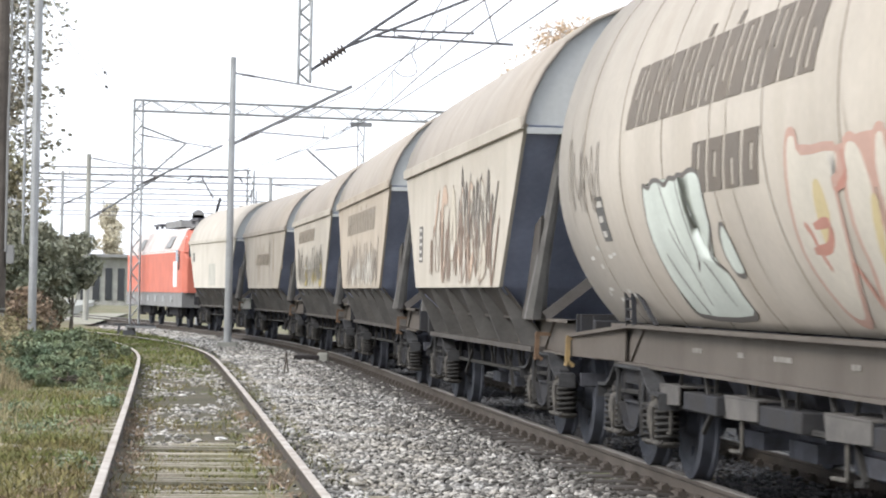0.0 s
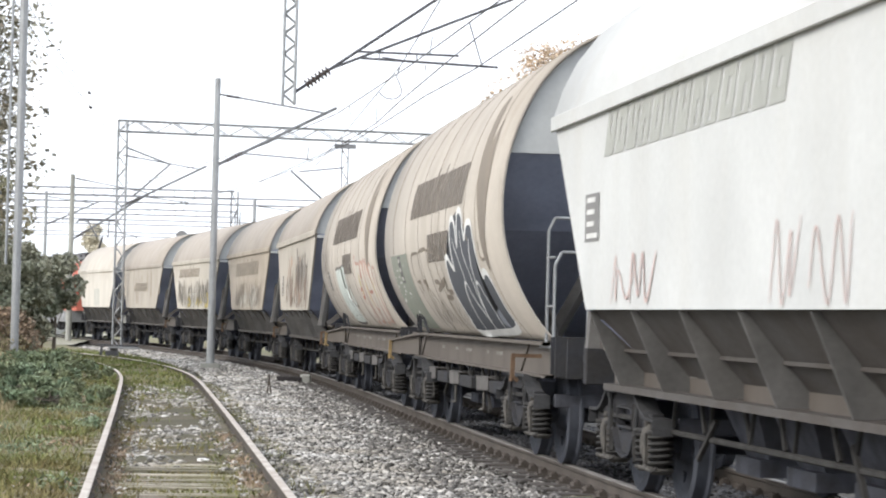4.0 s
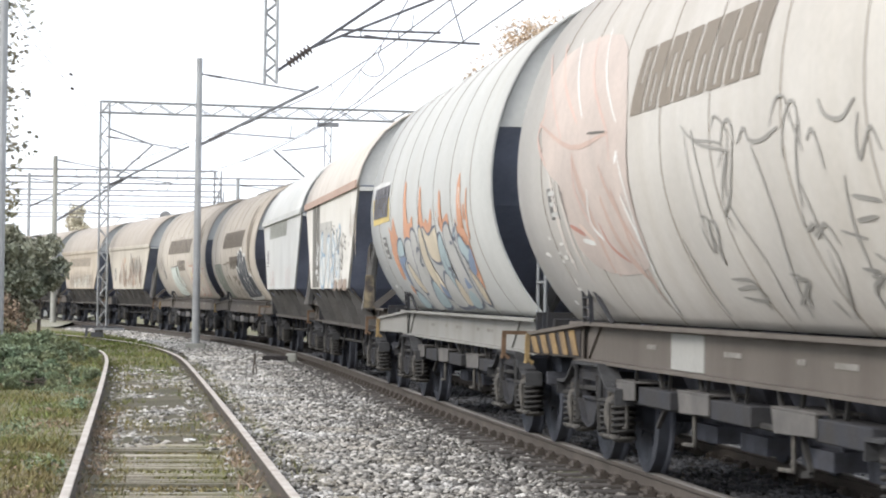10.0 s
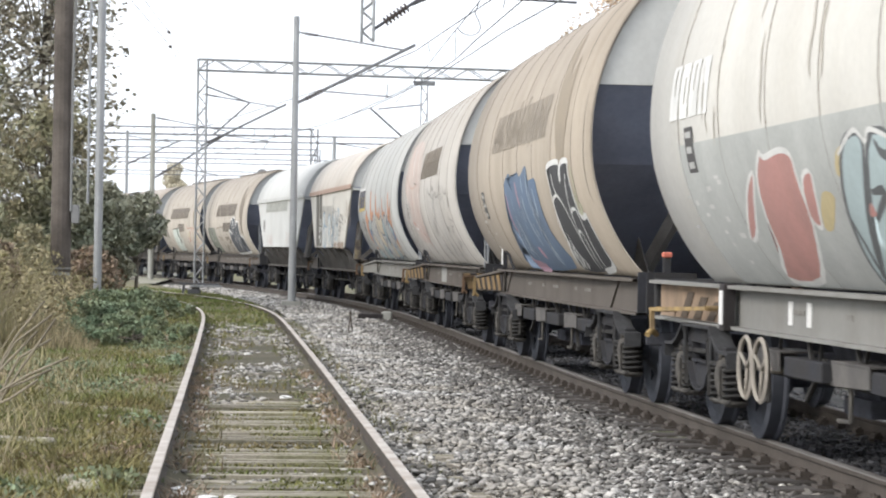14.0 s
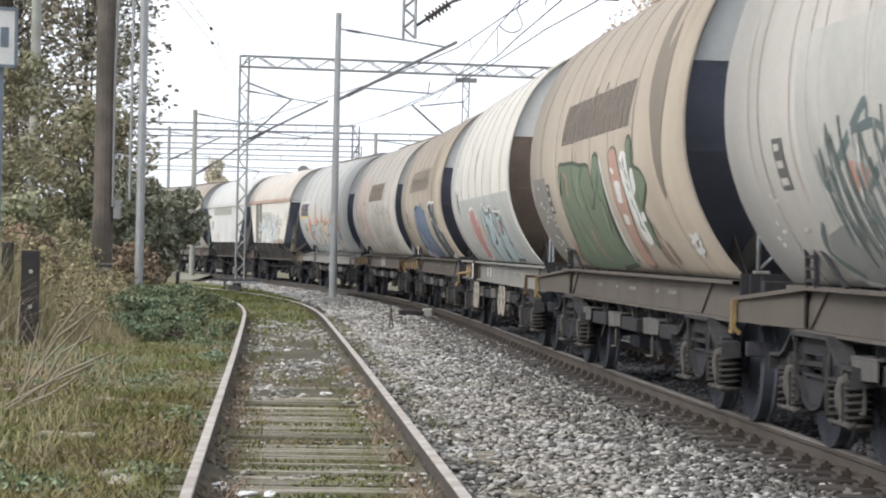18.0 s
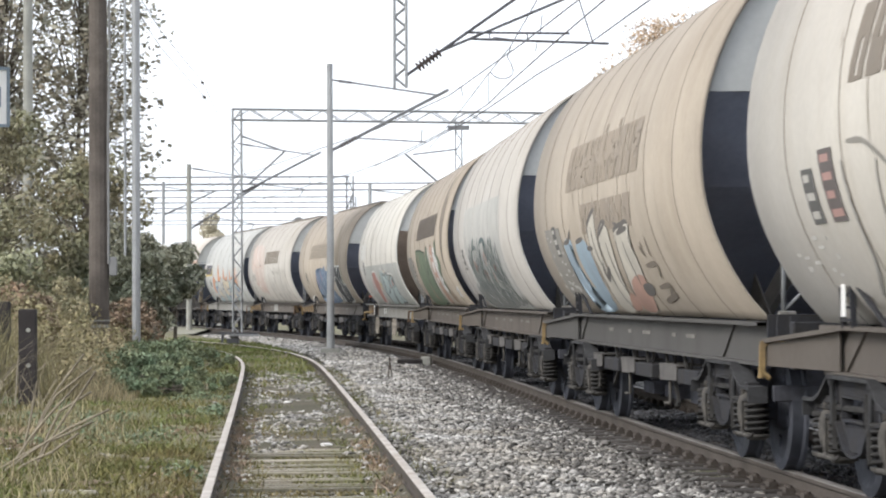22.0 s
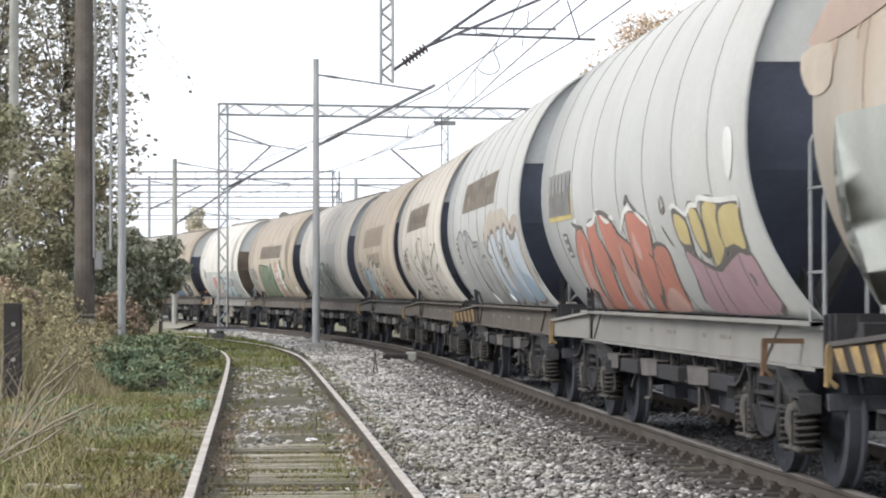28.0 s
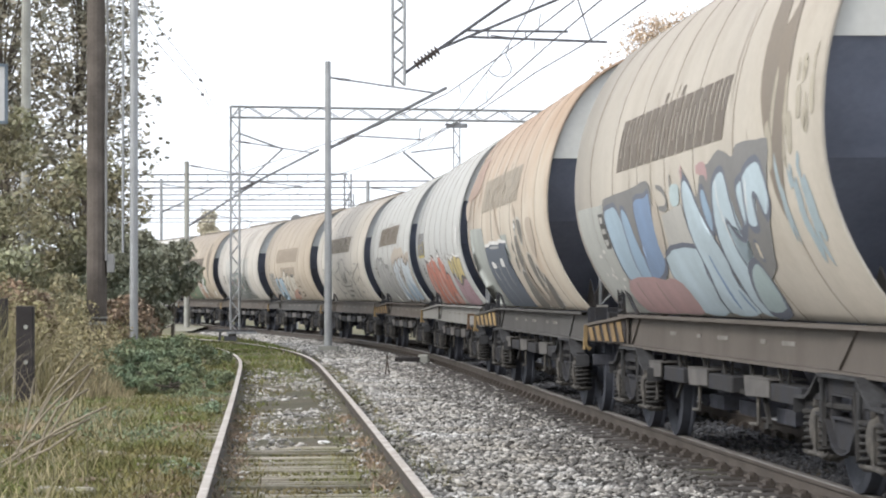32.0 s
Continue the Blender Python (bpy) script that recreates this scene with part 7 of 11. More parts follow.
def make_ground():
    xs = np.concatenate([np.array([-2500, -900, -300, -120, -60, -35, -24]), np.arange(-18, -6, 0.4), np.arange(-6, 1.2, 0.16), np.arange(1.2, 8.1, 0.4), np.array([12, 20, 40, 90, 250, 800, 2500])])
    ys = np.concatenate([np.array([-900, -200, -60, -20, 0, 6]), np.arange(10, 80, 0.6), np.arange(80, 150, 3), np.array([170, 220, 320, 600, 1400, 3500])])
    v = [(x, y, ground_z(x, y) if abs(x) < 40 and -30 < y < 200 else -0.08) for y in ys for x in xs]
    n = len(xs)
    f = [(j * n + i, j * n + i + 1, (j + 1) * n + i + 1, (j + 1) * n + i) for j in range(len(ys) - 1) for i in range(n - 1)]
    tagged(soup("ground", v, f, M_EARTH, smooth=True), "rough grassy earth with dry patches beside the tracks", "ground", kind="structure")
    # ballast bed of the main track
    rows = [[MAIN.at(s, lat, z) for lat, z in ((-2.55, -0.33), (-1.9, -0.165), (-0.85, -0.165), (-0.6, -0.205), (0.3, -0.215), (1.3, -0.215), (2.1, -0.2), (2.6, -0.15), (3.4, -0.2), (5.0, -0.45))] for s in np.arange(-50, 240, 2.0)]
    bm = bmesh.new()
    quad_strip(bm, rows)
    tagged(part("ballast_bed", bm, M_BED), "grey crushed-stone ballast bed under the main track", "ballast", kind="structure")
    rows = [[SIDE.at(s, lat, z) for lat, z in ((-1.5, -0.3), (-1.0, -0.195), (-0.6, -0.26), (0, -0.26), (0.6, -0.26), (1.0, -0.19), (2.2, -0.185), (2.9, -0.3))] for s in np.arange(-30, 60, 2.0)]
    bm = bmesh.new()
    quad_strip(bm, rows)
    rnd = random.Random(12)
    for lats in (((-0.71, -0.10), (-0.60, -0.125), (-0.40, -0.26)), ((0.71, -0.09), (0.63, -0.12), (0.46, -0.26))):
        dirt = bmesh.new()
        quad_strip(dirt, [[SIDE.at(s, lat + (rnd.uniform(-0.10, 0.10) if k == 2 else 0), z - 0.02 + (rnd.uniform(-0.03, 0.02) if k else 0)) for k, (lat, z) in enumerate(lats)] for s in np.arange(-8, 45, 0.3)])
        tagged(part("trackside_dirt", done(dirt, "trackside_dirt", True), M_DIRT), "brown dirt banked against the siding rail", "dirt", kind="structure")
    dirt = bmesh.new()
    quad_strip(dirt, [[SIDE.at(s, lat, -0.19 + 0.045 * smooth01((s - 8.6) / 2.0) + rnd.uniform(-0.012, 0.012)) for lat in np.linspace(-0.7, 0.7, 9)] for s in np.arange(8.4, 60, 0.4)])
    tagged(part("siding_dirt", done(dirt, "siding_dirt", True), M_DIRT), "dirt and dust covering the siding's far sleepers", "dirt", kind="structure")
    tagged(part("siding_bed", bm, M_BED), "thin dusty ballast of the overgrown siding", "ballast", kind="structure")


RAIL_PROFILE = ((-0.068, -0.15), (-0.068, -0.138), (-0.012, -0.118), (-0.01, -0.045), (-0.033, -0.034), (-0.036, -0.008), (-0.03, 0.0), (0.03, 0.0), (0.036, -0.008), (0.033, -0.034), (0.01, -0.045), (0.012, -0.118), (0.068, -0.138), (0.068, -0.15))


def rail(line, lat, s0, s1, head_mat, side_mat, parent):
    bm = bmesh.new()
    body = [p for p in RAIL_PROFILE]
    quad_strip(bm, [[line.at(s, lat + a, z) for a, z in body] for s in np.arange(s0, s1, 1.0)])
    r = part("rail", bm, side_mat, parent)
    bm = bmesh.new()
    top = ((-0.0345, -0.014), (-0.0345, -0.004), (-0.028, 0.003), (0.028, 0.003), (0.0345, -0.004), (0.0345, -0.014))
    quad_strip(bm, [[line.at(s, lat + a, z) for a, z in top] for s in np.arange(s0, s1, 1.0)])
    part("rail_head", bm, head_mat, r)
    return r


def box_mesh(name, size, bevel=0.0):
    bm = bmesh.new()
    box(bm, (0, 0, 0), size)
    return done(bm, name, bevel=bevel)


def split_sleeper(seed):
    """A rotten sleeper, split along its grain into uneven strips."""
    r = random.Random(seed)
    bm = bmesh.new()
    y = -0.115
    while y < 0.10:
        w = r.uniform(0.04, 0.085)
        top = r.choice((0.0, -0.006, -0.03))
        box(bm, (r.uniform(-0.05, 0.05), y + w / 2, top / 2 + 0.006), (r.uniform(2.45, 2.62), w, 0.16 + top))
        y += w + r.uniform(0.01, 0.022)
    return done(bm, "split_sleeper", bevel=0.004)


def make_tracks():
    rnd = random.Random(3)
    main = thing("main_track", "busy main track with brown rails on wooden sleepers", "railway track", kind="structure")
    for lat in (0.0, 1.507):
        rail(MAIN, lat, -50, 235, M_RAIL, M_RAIL_RUST, main)
    sl = box_mesh("sleeper", (2.6, 0.25, 0.16), 0.012)
    bm = bmesh.new()
    box(bm, (0, 0, 0), (0.34, 0.16, 0.02))
    for dx in (-0.1, 0.1):
        for dy in (-0.045, 0.045):
            bar(bm, (dx, dy, 0), (dx, dy, 0.065), 0.022, 6)
        box(bm, (dx, 0, 0.03), (0.07, 0.13, 0.035))
    chair = done(bm, "baseplate")
    s = -16.0
    while s < 100:
        a = MAIN.heading(s) + rnd.uniform(-0.012, 0.012)
        p = MAIN.at(s, 0.7535 + rnd.uniform(-0.07, 0.07), -0.236)
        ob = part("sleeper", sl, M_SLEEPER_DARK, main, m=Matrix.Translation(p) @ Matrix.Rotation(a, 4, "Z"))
        if s < 62:
            for lat in (0.0, 1.507):
                part("baseplate", chair, M_RAIL_RUST, main, m=Matrix.Translation(MAIN.at(s, lat, -0.146)) @ Matrix.Rotation(a, 4, "Z"))
        s += 0.6
    side = thing("siding_track", "disused siding with pale rails and weathered wooden sleepers", "railway track", kind="structure")
    for lat in (-0.7535, 0.7535):
        rail(SIDE, lat, -30, 72, M_SIDING, M_RAIL_RUST, side)
    split = [split_sleeper(k) for k in range(6)]
    s = -15.6
    while s < 40:
        a = SIDE.heading(s) + rnd.uniform(-0.02, 0.02)
        p = SIDE.at(s, rnd.uniform(-0.04, 0.04), -0.232 + rnd.uniform(-0.012, 0.012))
        part("sleeper", rnd.choice(split), M_SLEEPER, side, m=Matrix.Translation(p) @ Matrix.Rotation(a, 4, "Z"))
        s += 0.58 if not 8.2 < s < 10.2 else 0.5


ICO_V, ICO_F = None, None


def ico():
    bm = bmesh.new()
    bmesh.ops.create_icosphere(bm, subdivisions=1, radius=1)
    bm.verts.ensure_lookup_table()
    v = np.array([x.co[:] for x in bm.verts])
    f = np.array([[x.index for x in q.verts] for q in bm.faces])
    bm.free()
    return v, f


def stones(name, centres, sizes, material, label, seed, parent=None):
    """Many small angular stones as one loose mass."""
    rng = np.random.default_rng(seed)
    v, f = ico()
    n = len(centres)
    q = rng.normal(size=(n, 3, 3))
    q, _ = np.linalg.qr(q)
    shape = rng.uniform(0.42, 1.3, (n, 1, 3)) * sizes[:, None, None]
    jit = rng.uniform(0.5, 1.35, (n, len(v), 1))
    pts = np.einsum("nij,nkj->nki", q, v[None] * jit * shape)
    pts[:, :, 2] *= 0.55
    pts += centres[:, None, :]
    faces = (f[None] + (np.arange(n) * len(v))[:, None, None]).reshape(-1, 3)
    return tagged(soup(name, pts.reshape(-1, 3), faces, material, parent), label, "gravel", kind="stuff")


def line_points(line, s, lat):
    p = np.interp(s, line.s, line.psi)
    return np.interp(s, line.s, line.x) + lat * np.cos(p), np.interp(s, line.s, line.y) + lat * np.sin(p)


def make_stones():
    rng = np.random.default_rng(5)

    def scatter(line, n, s0, s1, l0, l1, z, size, power=1.6):
        u = rng.uniform(0, 1, n)
        s = s0 + (s1 - s0) * u ** power
        lat = rng.uniform(l0, l1, n)
        x, y = line_points(line, s, lat)
        k = size * rng.uniform(0.6, 1.35, n) * (1 + 0.015 * np.maximum(s - 8, 0))
        return np.stack([x, y, z + rng.uniform(-0.012, 0.02, n)], 1), k

    def merged(*lists):
        return np.concatenate([a for a, b in lists]), np.concatenate([b for a, b in lists])

    c, k = merged(scatter(MAIN, 34000, -4, 62, -2.35, -0.62, -0.155, 0.031), scatter(MAIN, 1500, -4, 40, -0.7, -0.15, -0.185, 0.028), scatter(MAIN, 9000, 36, 82, -2.5, -0.6, -0.14, 0.035, 1.0), scatter(SIDE, 6000, -3, 40, 0.86, 1.7, -0.165, 0.031), scatter(SIDE, 900, -3, 12, 0.84, 1.15, -0.14, 0.034, 1.0))
    stones("ballast_stones", c, k, M_STONE, "loose light grey ballast stones between the tracks", 1)
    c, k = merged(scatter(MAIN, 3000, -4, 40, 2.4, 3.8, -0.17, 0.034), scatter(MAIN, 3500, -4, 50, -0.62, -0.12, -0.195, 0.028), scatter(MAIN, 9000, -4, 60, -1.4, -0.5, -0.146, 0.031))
    # stones between the rails, with the train's shade in their colour
    shaded, size = merged(scatter(MAIN, 12000, -4, 46, 0.1, 2.5, -0.185, 0.034), scatter(MAIN, 11000, -4, 46, 0.12, 1.42, -0.152, 0.03))
    stones("shaded_ballast", shaded, size, M_STONE_SHADE, "ballast stones between the main rails, coloured dark for the train's shade", 3)
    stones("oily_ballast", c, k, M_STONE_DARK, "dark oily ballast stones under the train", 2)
    c, k = merged(scatter(SIDE, 4200, 9.0, 36, -0.5, 0.66, -0.155, 0.032, 1.1), scatter(SIDE, 1500, -4, 9, -0.6, 0.6, -0.185, 0.023, 1.0))
    keep = np.array([noise.noise((p[0] * 1.1, p[1] * 0.5, 7)) + 0.35 * noise.noise((p[0] * 4, p[1] * 2, 2)) > (-0.02 if p[1] > 23 else -0.6) for p in c])
    c, k = c[keep], k[keep]
    d, e = merged(scatter(SIDE, 260, -4, 34, -0.69, -0.42, -0.12, 0.022, 1.0), scatter(SIDE, 300, -4, 34, 0.42, 0.69, -0.12, 0.022, 1.0))
    c, k = np.concatenate([c, d]), np.concatenate([k, e])
    stones("siding_gravel", c, k, M_STONE, "dusty gravel lying between the siding's rails", 4)


# ---- plants
def blades(name, base, height, lean, width, material, label, category, seed, parent=None):
    """Grass blades and stalks: narrow bent strips of two quads."""
    rng = np.random.default_rng(seed)
    n = len(base)
    a = rng.uniform(0, 2 * np.pi, n)
    b = rng.uniform(0, 2 * np.pi, n)
    side = np.stack([np.cos(a), np.sin(a), np.zeros(n)], 1) * (width * rng.uniform(0.6, 1.3, n))[:, None]
    tip = np.stack([np.cos(b), np.sin(b), np.zeros(n)], 1) * (height * lean * rng.uniform(0.2, 1.2, n))[:, None]
    up = np.zeros((n, 3))
    up[:, 2] = height
    mid = base + up * 0.55 + tip * 0.3
    top = base + up + tip
    v = np.stack([base - side, base + side, mid + side * 0.7, mid - side * 0.7, top + side * 0.15, top - side * 0.15], 1)
    f = np.array([[0, 1, 2, 3], [3, 2, 4, 5]])
    faces = (f[None] + (np.arange(n) * 6)[:, None, None]).reshape(-1, 4)
    return tagged(soup(name, v.reshape(-1, 3), faces, material, parent), label, category, kind="stuff")


def leaf_cloud(name, clumps, per, leaf, material, parent, seed, level=1.0):
    """Leaves in uneven clumps: (centre, radii) each with so many small leaf quads near its shell."""
    rng = np.random.default_rng(seed)
    pts = []
    for c, r in clumps:
        d = rng.normal(size=(per, 3))
        d /= np.linalg.norm(d, axis=1)[:, None]
        rad = rng.uniform(0.35, 1.08, per) ** 0.6
        pts.append(np.array(c) + d * rad[:, None] * np.array(r))
    p = np.concatenate(pts)
    n = len(p)
    a = rng.normal(size=(n, 3)) * np.array((1, 1, level))
    a /= np.linalg.norm(a, axis=1)[:, None]
    b = np.cross(a, rng.normal(size=(n, 3)))
    b /= np.linalg.norm(b, axis=1)[:, None]
    k = (leaf * rng.uniform(0.6, 1.4, n))[:, None]
    v = np.stack([p - a * k, p + b * k * 0.55, p + a * k, p - b * k * 0.55], 1).reshape(-1, 3)
    f = np.arange(4 * n).reshape(-1, 4)
    return soup(name, v, f, material, parent)


def tree(name, label, base, height, spread, trunk_r, seed, leaf_mat, clump_n=26, per=220, leaf=0.11, low=0.25, clump_r=0.16, category="tree", top=1.0, twigs=0, level=1.0):
    rnd = random.Random(seed)
    t = thing(name, label, category, Matrix.Translation(base))
    bm = bmesh.new()
    pts = [Vector((0, 0, -0.15))]
    for i in range(1, 7):
        pts.append(Vector((rnd.uniform(-1, 1) * 0.03 * height * i / 6, rnd.uniform(-1, 1) * 0.03 * height * i / 6, height * 0.9 * i / 6)))
    for i in range(6):
        bar(bm, pts[i], pts[i + 1], trunk_r * (1 - i / 7), 8, trunk_r * (1 - (i + 1) / 7))
    part("trunk", bm, M_BARK, t)
    clumps = []
    bm = bmesh.new()
    for i in range(clump_n):
        h = low + (top - low) * (i + rnd.random()) / clump_n
        a = rnd.uniform(0, 2 * math.pi)
        r = spread * rnd.uniform(0.25, 1.0) * (math.sin(math.pi * min(max((h - low) / (1.02 - low), 0.08), 1)) ** 0.6)
        c = Vector((math.cos(a) * r, math.sin(a) * r, h * height))
        k = min(int(h * 0.8 * 6), 5)
        root = pts[k].lerp(pts[k + 1], 0.3)
        bar(bm, root, c, trunk_r * 0.28, 5, trunk_r * 0.06)
        for j in range(twigs):
            e = c + Vector((rnd.uniform(-1, 1), rnd.uniform(-1, 1), rnd.uniform(-0.2, 1))) * spread * 0.35
            bar(bm, c, e, trunk_r * 0.07, 4, trunk_r * 0.02)
        cr = clump_r * height * rnd.uniform(0.6, 1.25)
        clumps.append((c, (cr, cr, cr * 0.75)))
    part("branchwork", bm, M_BARK, t)
    leaf_cloud("crown", clumps, per, leaf, leaf_mat, t, seed, level)
    return t


# ---- the train: meshes that all wagons share are made once
MESHES = {}


def shared(name, make, *args):
    key = (name, args)
    if key not in MESHES:
        MESHES[key] = make(*args)
    return MESHES[key]


TANK_KNOTS = ((0.92, 1.15), (1.06, 1.30), (1.20, 1.50), (1.33, 1.75), (1.42, 2.02), (1.46, 2.3), (1.45, 2.65), (1.38, 3.0), (1.26, 3.32), (1.10, 3.60), (0.88, 3.84), (0.60, 4.02), (0.30, 4.11), (0.0, 4.14))


def rounded(knots, k):
    """A smooth line through knots, k steps between each two."""
    P = [knots[0]] + list(knots) + [(-knots[-2][0], knots[-2][1])]
    out = []
    for a, b, c, d in zip(P, P[1:], P[2:], P[3:]):
        for u in (i / k for i in range(k)):
            out.append(tuple(0.5 * (2 * q + (r - p) * u + (2 * p - 5 * q + 4 * r - w) * u * u + (3 * q - p - 3 * r + w) * u ** 3) for p, q, r, w in zip(a, b, c, d)))
    return out + [knots[-1]]


TANK = rounded(TANK_KNOTS, 2)
HOPPER_ROOF = ((1.47, 2.90), (1.46, 3.02), (1.40, 3.22), (1.28, 3.46), (1.08, 3.72), (0.82, 3.92), (0.50, 4.06), (0.22, 4.11), (0.0, 4.12))


def tank_x(z):
    """Half-width of the rounded wagon body at height z."""
    zs = [p[1] for p in TANK]
    return float(np.interp(z, zs, [p[0] for p in TANK]))


def full(profile):
    """Mirrored profile, from the near side (-x) over the roof to the far side."""
    left = [(-x, z) for x, z in profile]
    return left + [(x, z) for x, z in reversed(profile[:-1])]


def loft_sheet(profile, y0, y1, thick, inset=0.0):
    """A bent sheet with thickness, between two ends."""
    bm = bmesh.new()
    ys = np.linspace(y0, y1, 5)
    inner = [(x * (1 - thick / 1.4), z - thick * smooth01((z - 2.6) / 1.4)) for x, z in profile]
    ring = list(profile) + list(reversed(inner))
    ring.append(ring[0])
    vs = quad_strip(bm, [[(x, y, z) for x, z in ring] for y in ys])
    bmesh.ops.remove_doubles(bm, verts=bm.verts[:], dist=1e-5)
    n = len(profile)
    for row in (0, -1):
        y = ys[row]
        o = [min(bm.verts, key=lambda w: (w.co - Vector((x, y, z))).length) for x, z in profile]
        q = [min(bm.verts, key=lambda w: (w.co - Vector((x, y, z))).length) for x, z in inner]
        for i in range(n - 1):
            try:
                bm.faces.new((o[i], o[i + 1], q[i + 1], q[i]))
            except ValueError:
                pass
    bmesh.ops.recalc_face_normals(bm, faces=bm.faces)
    me = done(bm, "shell", True)
    return me


def m_tank_shell(L):
    return loft_sheet(full(TANK), -L / 2, L / 2, 0.03)


def m_seam(y):
    """A thin raised band round the body."""
    bm = bmesh.new()
    prof = full(TANK)
    out = [(x + math.copysign(0.004, x) if x else 0, z + 0.004 * smooth01((z - 2.8) / 1.2)) for x, z in prof]
    quad_strip(bm, [[(x, y, z) for x, z in prof], [(x, y + 0.003, z) for x, z in out], [(x, y + 0.014, z) for x, z in out], [(x, y + 0.017, z) for x, z in prof]])
    return done(bm, "seam", True)


def m_tank_end(sign, L):
    """The upper end wall, a little behind the rim."""
    bm = bmesh.new()
    y = sign * (L / 2 - 0.05)
    prof = [(x * 0.975, z - 0.03) for x, z in full(TANK) if z > 2.9]
    zlow = 2.90
    w = tank_x(zlow) * 0.975
    pts = [(-w, y, zlow)] + [(x, y, z) for x, z in prof] + [(w, y, zlow)]
    plate(bm, pts, 0.02)
    return done(bm, "end_wall")


def m_tank_slope(sign, L):
    """The sloping hopper end under the end wall, with its upright stiffener."""
    bm = bmesh.new()
    y0, y1, ym = sign * (L / 2 - 0.07), sign * (L / 2 - 2.5), sign * (L / 2 - 0.75)
    w0, w1 = tank_x(2.9) * 0.97, 0.9
    wm = tank_x(2.25) * 0.975
    rows = [[(-w0, y0, 2.90), (w0, y0, 2.90)], [(-wm, ym, 2.2), (wm, ym, 2.2)], [(-w1, y1, 1.12), (w1, y1, 1.12)]]
    quad_strip(bm, rows)
    return done(bm, "hopper_end")


def m_gusset(sign, L, side):
    """The stout strut that leans against the sloping end."""
    bm = bmesh.new()
    x = side * 0.80
    beam(bm, (x, sign * (L / 2 - 0.95), 1.13), (x * 0.45, sign * (L / 2 - 0.30), 2.15), 0.09, 0.12)
    return done(bm, "end_gusset")


def m_foot_plate(sign, L, side):
    """The pointed plate at the foot of the sloping end."""
    bm = bmesh.new()
    x = side * 0.80
    plate(bm, [(x, sign * (L / 2 - 0.45), 1.13), (x, sign * (L / 2 - 1.5), 1.13), (x, sign * (L / 2 - 1.15), 1.52)], 0.015)
    return done(bm, "foot_plate")


def m_solebar(side, y0, y1):
    """A channel-section side beam with its upper and lower flanges."""
    bm = bmesh.new()
    sec = [(0.98, 1.14), (1.11, 1.14), (1.11, 1.112), (1.01, 1.112), (1.01, 0.838), (1.08, 0.838), (1.08, 0.812), (0.98, 0.812), (0.98, 1.14)]
    quad_strip(bm, [[(side * x, y, z) for x, z in sec] for y in (y0, y1)])
    bmesh.ops.remove_doubles(bm, verts=bm.verts[:], dist=1e-5)
    bmesh.ops.recalc_face_normals(bm, faces=bm.faces)
    return done(bm, "solebar")


def m_solebar_label(y, w):
    bm = bmesh.new()
    box(bm, (-1.014, y, 0.985), (0.006, w, 0.034))
    return done(bm, "solebar_label")


def m_brace(side, y, d):
    """A slanting stiffening plate laid on the solebar's web."""
    bm = bmesh.new()
    plate(bm, [(side * 1.028, y + 0.16, 1.112), (side * 1.028, y - 0.18, 1.112), (side * 1.028, y + d - 0.18, 0.839), (side * 1.028, y + d + 0.16, 0.839)], 0.03)
    return done(bm, "brace")


def m_headstock(sign, F):
    bm = bmesh.new()
    box(bm, (0, sign * F / 2, 0.98), (2.1 if sign > 0 else 1.9, 0.12, 0.34))
    return done(bm, "headstock", bevel=0.008)


def m_end_deck(sign, F):
    bm = bmesh.new()
    box(bm, (0, sign * (F / 2 - 0.42), 1.125), (1.7, 0.85, 0.025))
    return done(bm, "end_deck")


def m_draft_beam(sign, F):
    bm = bmesh.new()
    box(bm, (0, sign * (F / 2 - 0.9), 0.85), (0.35, 1.6, 0.25))
    return done(bm, "draft_beam", bevel=0.008)


def m_end_beam(sign, side, F):
    """The tapering beam from the solebar's end in to the headstock: web and cap."""
    bm = bmesh.new()
    a, b = sign * (F / 2 - 1.1), sign * (F / 2 - 0.04)
    plate(bm, [(side * 0.97, a, 0.85), (side * 0.80, b, 0.85), (side * 0.80, b, 1.11), (side * 0.97, a, 1.11)], 0.03)
    return done(bm, "end_beam")


def m_buffer(sign, x, F):
    bm = bmesh.new()
    y = sign * (F / 2 + 0.06)
    box(bm, (x, y + sign * 0.01, 1.02), (0.34, 0.03, 0.34))
    bar(bm, (x, y, 1.02), (x, y + sign * 0.34, 1.02), 0.115, 14)
    bar(bm, (x, y + sign * 0.3, 1.02), (x, y + sign * 0.55, 1.02), 0.085, 14)
    box(bm, (x, y + sign * 0.54, 1.02), (0.44, 0.035, 0.36))
    return done(bm, "buffer")


def m_coupling(sign, F):
    bm = bmesh.new()
    y = sign * F / 2
    bar(bm, (0, y, 1.0), (0, y + sign * 0.35, 1.0), 0.05, 8)
    beam(bm, (-0.05, y + sign * 0.3, 1.0), (-0.05, y + sign * 0.55, 0.8), 0.03, 0.05)
    beam(bm, (0.05, y + sign * 0.3, 1.0), (0.05, y + sign * 0.55, 0.8), 0.03, 0.05)
    pts = [Vector((0.3, y + sign * (0.02 + 0.5 * t), 0.9 - 0.42 * math.sin(math.pi * t))) for t in np.linspace(0, 1, 7)]
    for a, b in zip(pts, pts[1:]):
        bar(bm, a, b, 0.025, 6)
    return done(bm, "coupling")


